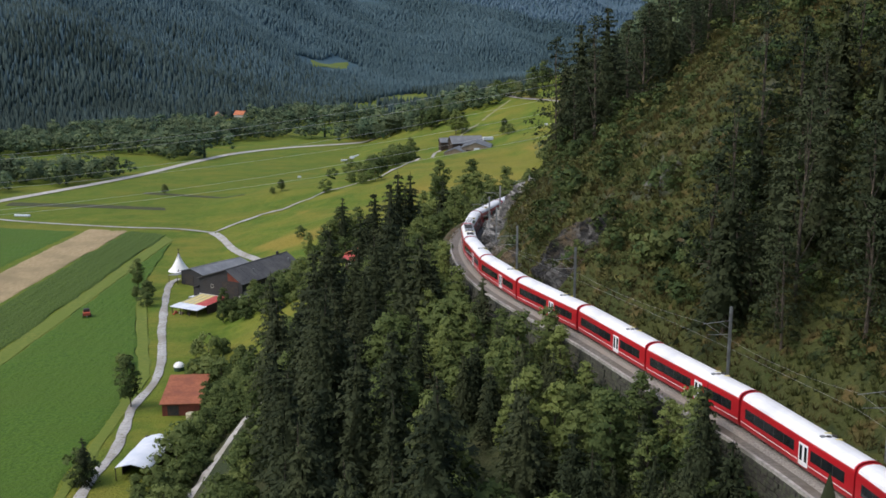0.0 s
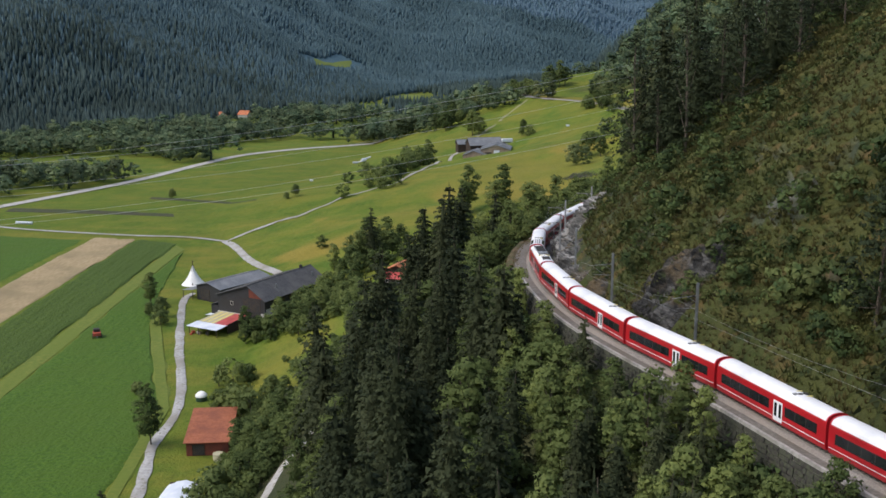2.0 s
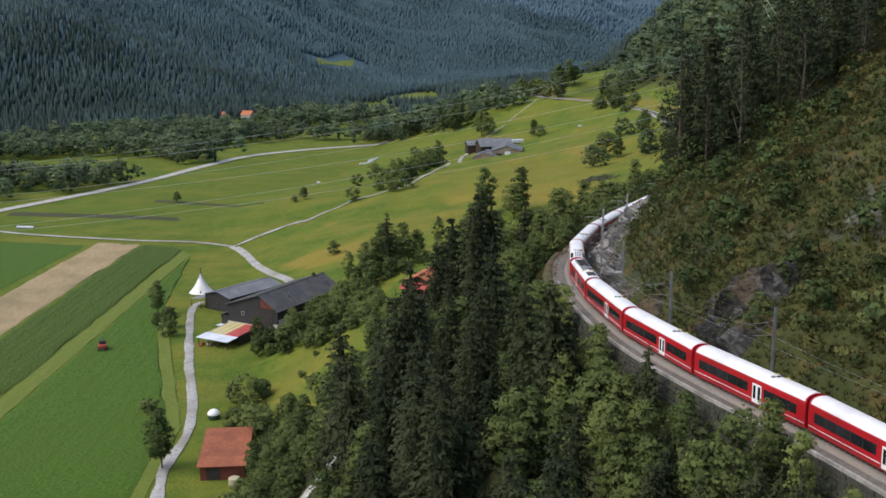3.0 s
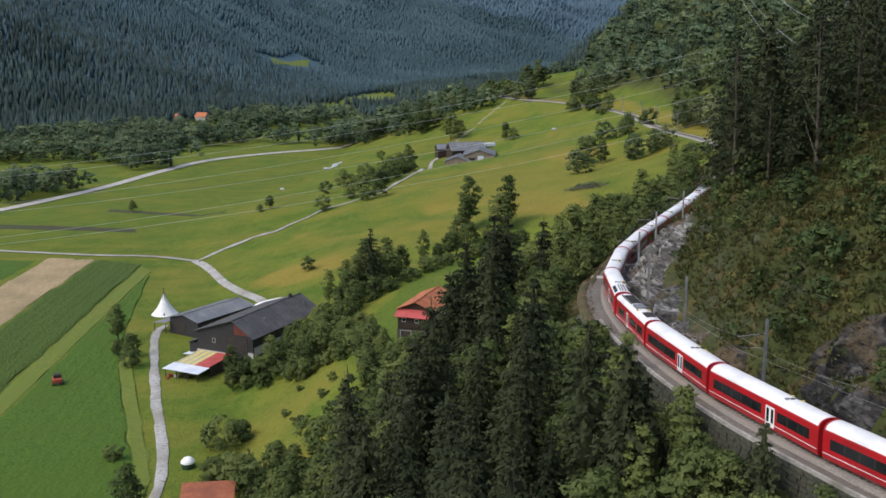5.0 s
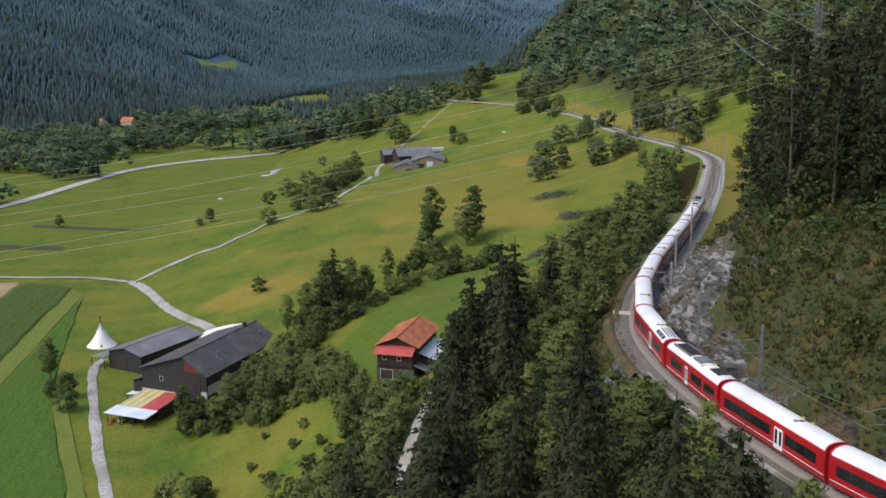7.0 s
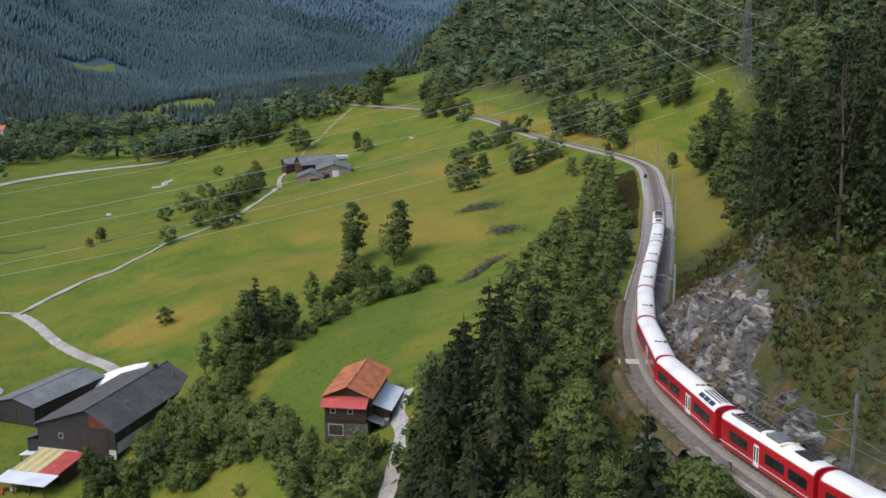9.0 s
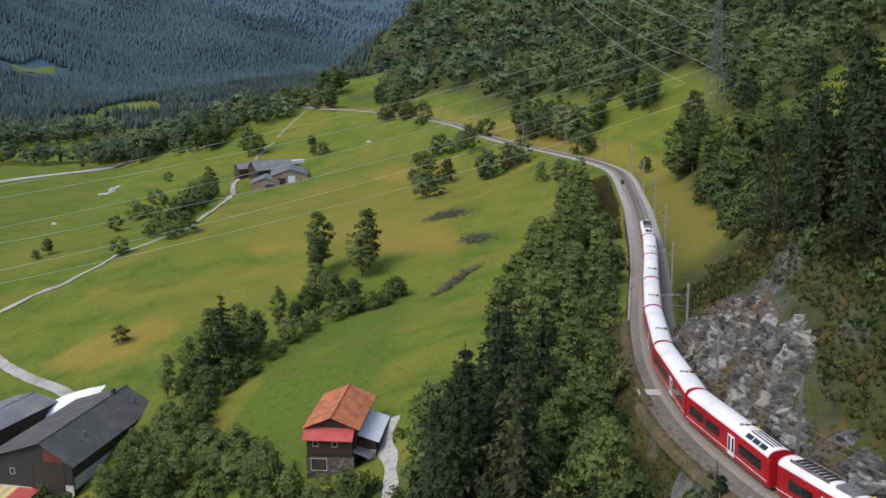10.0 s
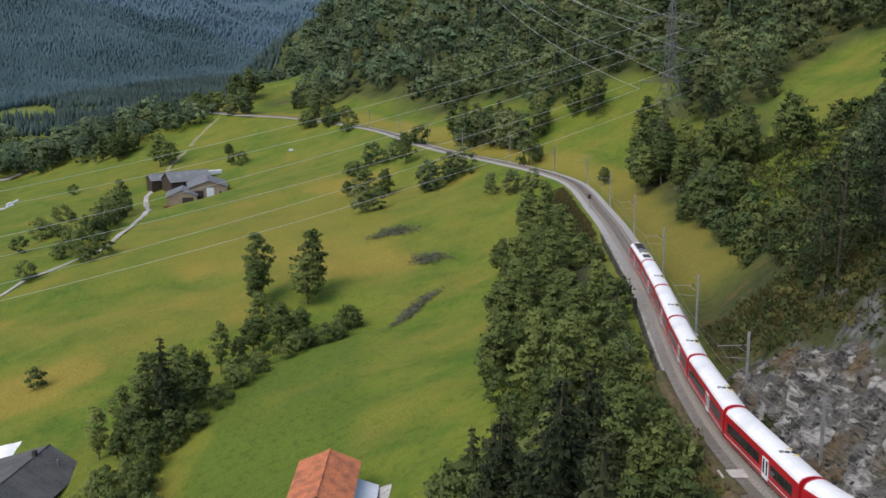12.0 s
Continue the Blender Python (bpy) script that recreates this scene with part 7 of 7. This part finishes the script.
def upper_farm():
    """The farmstead high on the meadow: two beige gabled halls in front, a dark barn and a shed behind."""
    yaw = -6.0
    a = gabled("farm_hall", "beige boarded farm hall with a grey gable roof", pose(17.8, 611, -37.4, 0, 0, yaw), 16.4, 21, 6.2, 8.9, M_BEIGE, M_SLATE2, 0.6, seams=14, base=-3, roof_label="grey sheet roof")
    opening(a, "hall_door", -5.6, -2.2, 0.9, 4.6, M_DARK, -0.02, M_OLDWOOD, "dark open hall door")
    opening(a, "hall_door", -0.9, 2.4, 0.9, 5.9, M_TARP, -0.02, M_OLDWOOD, "pale sliding hall door")
    opening(a, "window", 4.4, 5.8, 2.8, 4.2, M_GLASS, -0.02, M_PLASTER)
    c = gabled("farm_annex", "low beige farm annex with a grey roof", pose(5.5, 606.0, -38, 0, 0, yaw - 4), 12.6, 15, 4.2, 6.6, M_BEIGE, M_SLATE2, 0.5, seams=10, base=-3, roof_label="pale grey sheet roof")
    opening(c, "annex_door", 0.3, 4.8, 0.6, 3.4, M_DARK, -0.02, M_OLDWOOD, "dark open annex door")
    d = gabled("farm_barn", "dark brown timber farm barn behind the halls", pose(3, 634.5, -34.2, 0, 0, -78), 12.5, 19, 3.6, 7.2, M_OLDWOOD, M_SLATE2, 0.6, seams=14, base=-3, roof_label="dark grey roof")
    e = gabled("farm_shed", "small dark timber shed at the farm", pose(-3.5, 646, -34.6, 0, 0, -80), 8.5, 9.5, 3.2, 5.4, M_OLDWOOD, M_SLATE2, 0.5, base=-3, roof_label="dark grey roof")
    t = thing("farm_trailer", "white covered trailer behind the farm hall", "trailer", at=pose(26.5, 645, height(26.5, 645) + 0.2, 0, 0, 12))
    child("body", bevelled_box("body", -3.2, 3.2, -1.2, 1.2, 0.8, 2.7, M_TARP, 0.12), t)
    for x in (-1.9, 1.9):
        child("axle", mesh_of("axle", *tube([(x, -1.2, 0.4), (x, 1.2, 0.4)], [0.45, 0.45], 12), M_DARK), t)
    for k, (x, y) in enumerate(((-1.0, 601.5), (1.6, 600.8), (4.2, 601.0))):
        ob = new("timber_stack", bevelled_box("timber_stack", -1.6, 1.6, -0.8, 0.8, 0, 1.1, M_REDWOOD, 0.05))
        ob.matrix_world = pose(x, y, height(x, y), 0, 0, 4 + 9 * k)
        tagged(ob, "stack of red-brown boards in front of the farm", "timber", "timber stacks at the farm")


upper_farm()

# two houses far down the valley
for k, (x, y, w) in enumerate(((-226, 1035, 9.0), (-203, 1052, 8.0), (-128, 1070, 8.0))):
    h = gabled("valley_house", "small white house with a red roof among valley trees", pose(x, y, height(x, y), 0, 0, 25 + 40 * k), w, 11, 5.0, 8.4, M_PLASTER, M_TILE if k != 2 else M_SLATE2, 0.6, category="house", roof_label="tiled roof")
    for xx in (-2.2, 1.4):
        opening(h, "window", xx, xx + 1.0, 1.2, 2.5, M_GLASS, -0.02, M_OLDWOOD)

# white sheeted silage clamp behind the barn
v, f = [], []
for i in range(9):
    for j in range(7):
        a, b = (i - 4) / 4, (j - 3) / 3
        px, py = -66.5 + 6.2 * a + 1.4 * b, 366 + 4.6 * b - 1.2 * a
        v.append((px, py, height(px, py) - 0.15 + 1.5 * max(0.0, 1 - a ** 4) * max(0.0, 1 - b ** 4) + 0.06 * math.sin(5 * a + 3 * b)))
f = [(i * 7 + j, (i + 1) * 7 + j, (i + 1) * 7 + j + 1, i * 7 + j + 1) for i in range(8) for j in range(6)]
tagged(new("silage_clamp", mesh_of("silage_clamp", v, f, M_CANVAS, flat=False)), "low silage clamp under a white plastic sheet", "silage clamp")

# ---- things on the fields ------------------------------------------------
def field_machine(x, y):
    t = thing("field_wagon", "small red farm wagon standing in the green field", "wagon", at=pose(x, y, height(x, y) + 0.25, 0, 0, 20))
    child("body", bevelled_box("body", -1.1, 1.1, -1.6, 1.6, 0.7, 1.6, M_RUSTRED, 0.08), t)
    child("canopy", bevelled_box("canopy", -0.9, 0.9, -0.4, 1.2, 1.6, 2.5, M_DARK, 0.1), t, "dark cab")
    for sx in (-1.15, 1.15):
        for yy in (-1.0, 1.0):
            child("wheel", mesh_of("wheel", *tube([(sx - 0.15, yy, 0.45), (sx + 0.15, yy, 0.45)], [0.48, 0.48], 14), M_DARK), t)
    child("drawbar", mesh_of("drawbar", *tube([(0, -1.6, 0.8), (0, -3.0, 0.5)], [0.07, 0.05], 6), M_GREY), t)


field_machine(-110.4, 308.8)


def wrapped_bales(x, y, turn, count):
    for k in range(count):
        a = radians(turn)
        px, py = x + math.cos(a) * 1.35 * k, y + math.sin(a) * 1.35 * k
        ob = new("silage_bale", mesh_of("silage_bale", *tube([(-0.6, 0, 0), (-0.5, 0, 0), (0.5, 0, 0), (0.6, 0, 0)], [0.5, 0.62, 0.62, 0.5], 12), M_TARP))
        ob.matrix_world = pose(px, py, height(px, py) + 0.6, 0, 0, turn)
        tagged(ob, "white wrapped silage bale lying on the meadow", "bale", "wrapped bales on the meadow")


wrapped_bales(-71, 707, 20, 7)
wrapped_bales(-66, 716, 45, 6)
wrapped_bales(-205, 487, -8, 6)
for x, y in ((62, 640), (-88, 620)):
    ob = new("cattle_trough", bevelled_box("cattle_trough", -1.0, 1.0, -0.6, 0.6, 0, 1.0, M_TARP, 0.15))
    ob.matrix_world = pose(x, y, height(x, y))
    tagged(ob, "pale trough standing on the open meadow", "trough")
ob = thing("water_tank", "round tank with a white lid beside the farm road", "tank", at=pose(-69, 258, height(-69, 258)))
child("barrel", mesh_of("barrel", *tube([(0, 0, -0.1), (0, 0, 0.1), (0, 0, 1.1)], [1.25, 1.35, 1.35], 18), M_GREEN_PAINT), ob, "dark green tank barrel")
child("lid", mesh_of("lid", *tube([(0, 0, 1.104), (0, 0, 1.5), (0, 0, 2.0), (0, 0, 2.25)], [1.42, 1.36, 0.9, 0.35], 18), M_CANVAS), ob, "white domed lid")
slab_ob = new("cable_slab", bevelled_box("cable_slab", -1.3, 1.3, -0.9, 0.9, -0.3, 0.1, M_CONCRETE, 0.04))
sp, st_, sn_ = rail_at(s_of_y(232.4))
slab_ob.matrix_world = pose(*(sp - sn_ * 2.9 + np.array([0, 0, -0.33])), 0, 0, math.degrees(math.atan2(-st_[0], st_[1])))
tagged(slab_ob, "pale concrete slab set in the service path", "slab")

# signal beside the track
sp, st_, sn_ = rail_at(s_of_y(379))
q = sp - sn_ * 2.6
sig = thing("railway_signal", "black railway signal on a grey post", "signal", at=pose(q[0], q[1], q[2] - 0.4, 0, 0, math.degrees(math.atan2(-st_[0], st_[1]))))
child("post", mesh_of("post", *tube([(0, 0, 0), (0, 0, 3.6)], [0.08, 0.07], 8), M_MAST), sig)
child("head", bevelled_box("head", -0.45, 0.45, -0.1, 0.12, 2.9, 4.0, M_DARK, 0.05), sig, "black signal board")
child("lens", mesh_of("lens", *tube([(0, -0.11, 3.45), (0, -0.16, 3.45)], [0.14, 0.12], 12), M_GLASS), sig)


# ---- power line ----------------------------------------------------------
def lattice(levels, r=0.11):
    """Four legs and cross bracing between square levels (z, half width)."""
    parts = []
    for (z0, w0), (z1, w1) in zip(levels[:-1], levels[1:]):
        c0 = [(-w0, -w0, z0), (w0, -w0, z0), (w0, w0, z0), (-w0, w0, z0)]
        c1 = [(-w1, -w1, z1), (w1, -w1, z1), (w1, w1, z1), (-w1, w1, z1)]
        for k in range(4):
            j = (k + 1) % 4
            parts += [tube([c0[k], c1[k]], [r, r], 4), tube([c0[k], c1[j]], [r * 0.6, r * 0.6], 4), tube([c0[j], c1[k]], [r * 0.6, r * 0.6], 4), tube([c1[k], c1[j]], [r * 0.6, r * 0.6], 4)]
    return joined(parts)


ARMS = ((20.7, 11.0), (30.3, 13.5), (40.3, 10.5))


def pylon(x, y, base, turn, lift=0.0):
    p = thing("power_pylon", "tall steel lattice power pylon on the hillside", "pylon", at=pose(x, y, base, 0, 0, turn))
    tops = [a - 10.5 for a, _ in ARMS]
    lv = [(-3, 3.9), (4, 2.9), (8, 2.2), (12, 1.6), (16, 1.35), (20, 1.2), (24, 1.05), (28, 0.9), (32, 0.7), (36, 0.25)]
    child("tower", mesh_of("tower", *lattice(lv), M_GREY), p)
    for z, half in zip(tops, (a[1] for a in ARMS)):
        for sx in (-1, 1):
            parts = [tube([(sx * 1.0, yy, z + 0.1), (sx * half, 0, z)], [0.13, 0.10], 4) for yy in (-0.9, 0.9)] + [tube([(sx * 0.9, yy, z + 1.7), (sx * half, 0, z)], [0.11, 0.09], 4) for yy in (-0.8, 0.8)]
            for f in (0.35, 0.65):
                parts.append(tube([(sx * half * f, 0.9 * (1 - f), z + 0.05), (sx * half * f, -0.9 * (1 - f), z + 0.05)], [0.04, 0.04], 4))
                parts.append(tube([(sx * half * f, 0, z), (sx * half * f, 0, z + 1.6 * (1 - f))], [0.04, 0.04], 4))
            child("cross_arm", mesh_of("cross_arm", *joined(parts), M_GREY), p)
            child("insulator", mesh_of("insulator", *tube([(sx * half, 0, z), (sx * half, 0, z - 1.9)], [0.09, 0.09], 6), M_GREY), p)
    return p


P1, P2, P3 = (135.0, 436.0, 9.0), (-334.8, 320.4, -37.8), (190.0, 760.0, 95.0)
pylon(*P1, 0)
pylon(*P2, 11.5)
pylon(*P3, 0)


def line_end(p, turn, sx, k):
    a = radians(turn)
    return Vector((p[0] + math.cos(a) * ARMS[k][1] * sx, p[1] + math.sin(a) * ARMS[k][1] * sx, p[2] + ARMS[k][0] - 10.5 - 1.9))


for (pa, ta), (pb, tb), sag, swap in (((P1, 0), (P2, 11.5), 16.7, 1), ((P1, 0), (P3, 0), 13.0, 1)):
    for k in range(3):
        for sx in (-1, 1):
            a, b = line_end(pa, ta, sx, k), line_end(pb, tb, sx * swap, k)
            pts = [a.lerp(b, f) + Vector((0, 0, -sag * 4 * f * (1 - f))) for f in np.linspace(0, 1, 25)]
            tagged(new("power_cable", mesh_of("power_cable", *tube(pts, [0.046] * 25, 4), M_CABLE)), "thin grey power cable hung between pylons", "cable", "cables of the power line")


# ---- brush heaps on the meadow -------------------------------------------
M_BRUSH = surface("dead branches", (0.07, 0.072, 0.055), (0.16, 0.155, 0.125), 2.0, 0.5, (0.06, 0.08, 0.035))


def brush_heap(x, y, long, wide, turn, count, seed):
    g = np.random.default_rng(seed)
    sticks = []
    for _ in range(count):
        u, v = g.normal(0, long / 3), g.normal(0, wide / 3)
        a = radians(turn)
        px, py = x + u * math.cos(a) - v * math.sin(a), y + u * math.sin(a) + v * math.cos(a)
        z = height(px, py) + g.uniform(0.05, 0.8)
        b, ln = g.uniform(0, 6.28), g.uniform(0.6, 1.8)
        sticks.append(tube([(px, py, z), (px + ln * math.cos(b), py + ln * math.sin(b), z + g.uniform(-0.3, 0.5))], [0.09, 0.04], 3))
    tagged(new("brush_heap", mesh_of("brush_heap", *joined(sticks), M_BRUSH)), "grey heap of cut branches lying on the meadow", "brush heap", "brush heaps on the meadow", kind="stuff")


brush_heap(43, 437, 11, 5, -20, 520, 1)
brush_heap(43, 408, 9, 5, -60, 380, 2)
brush_heap(27, 375, 16, 2.4, 40, 480, 3)
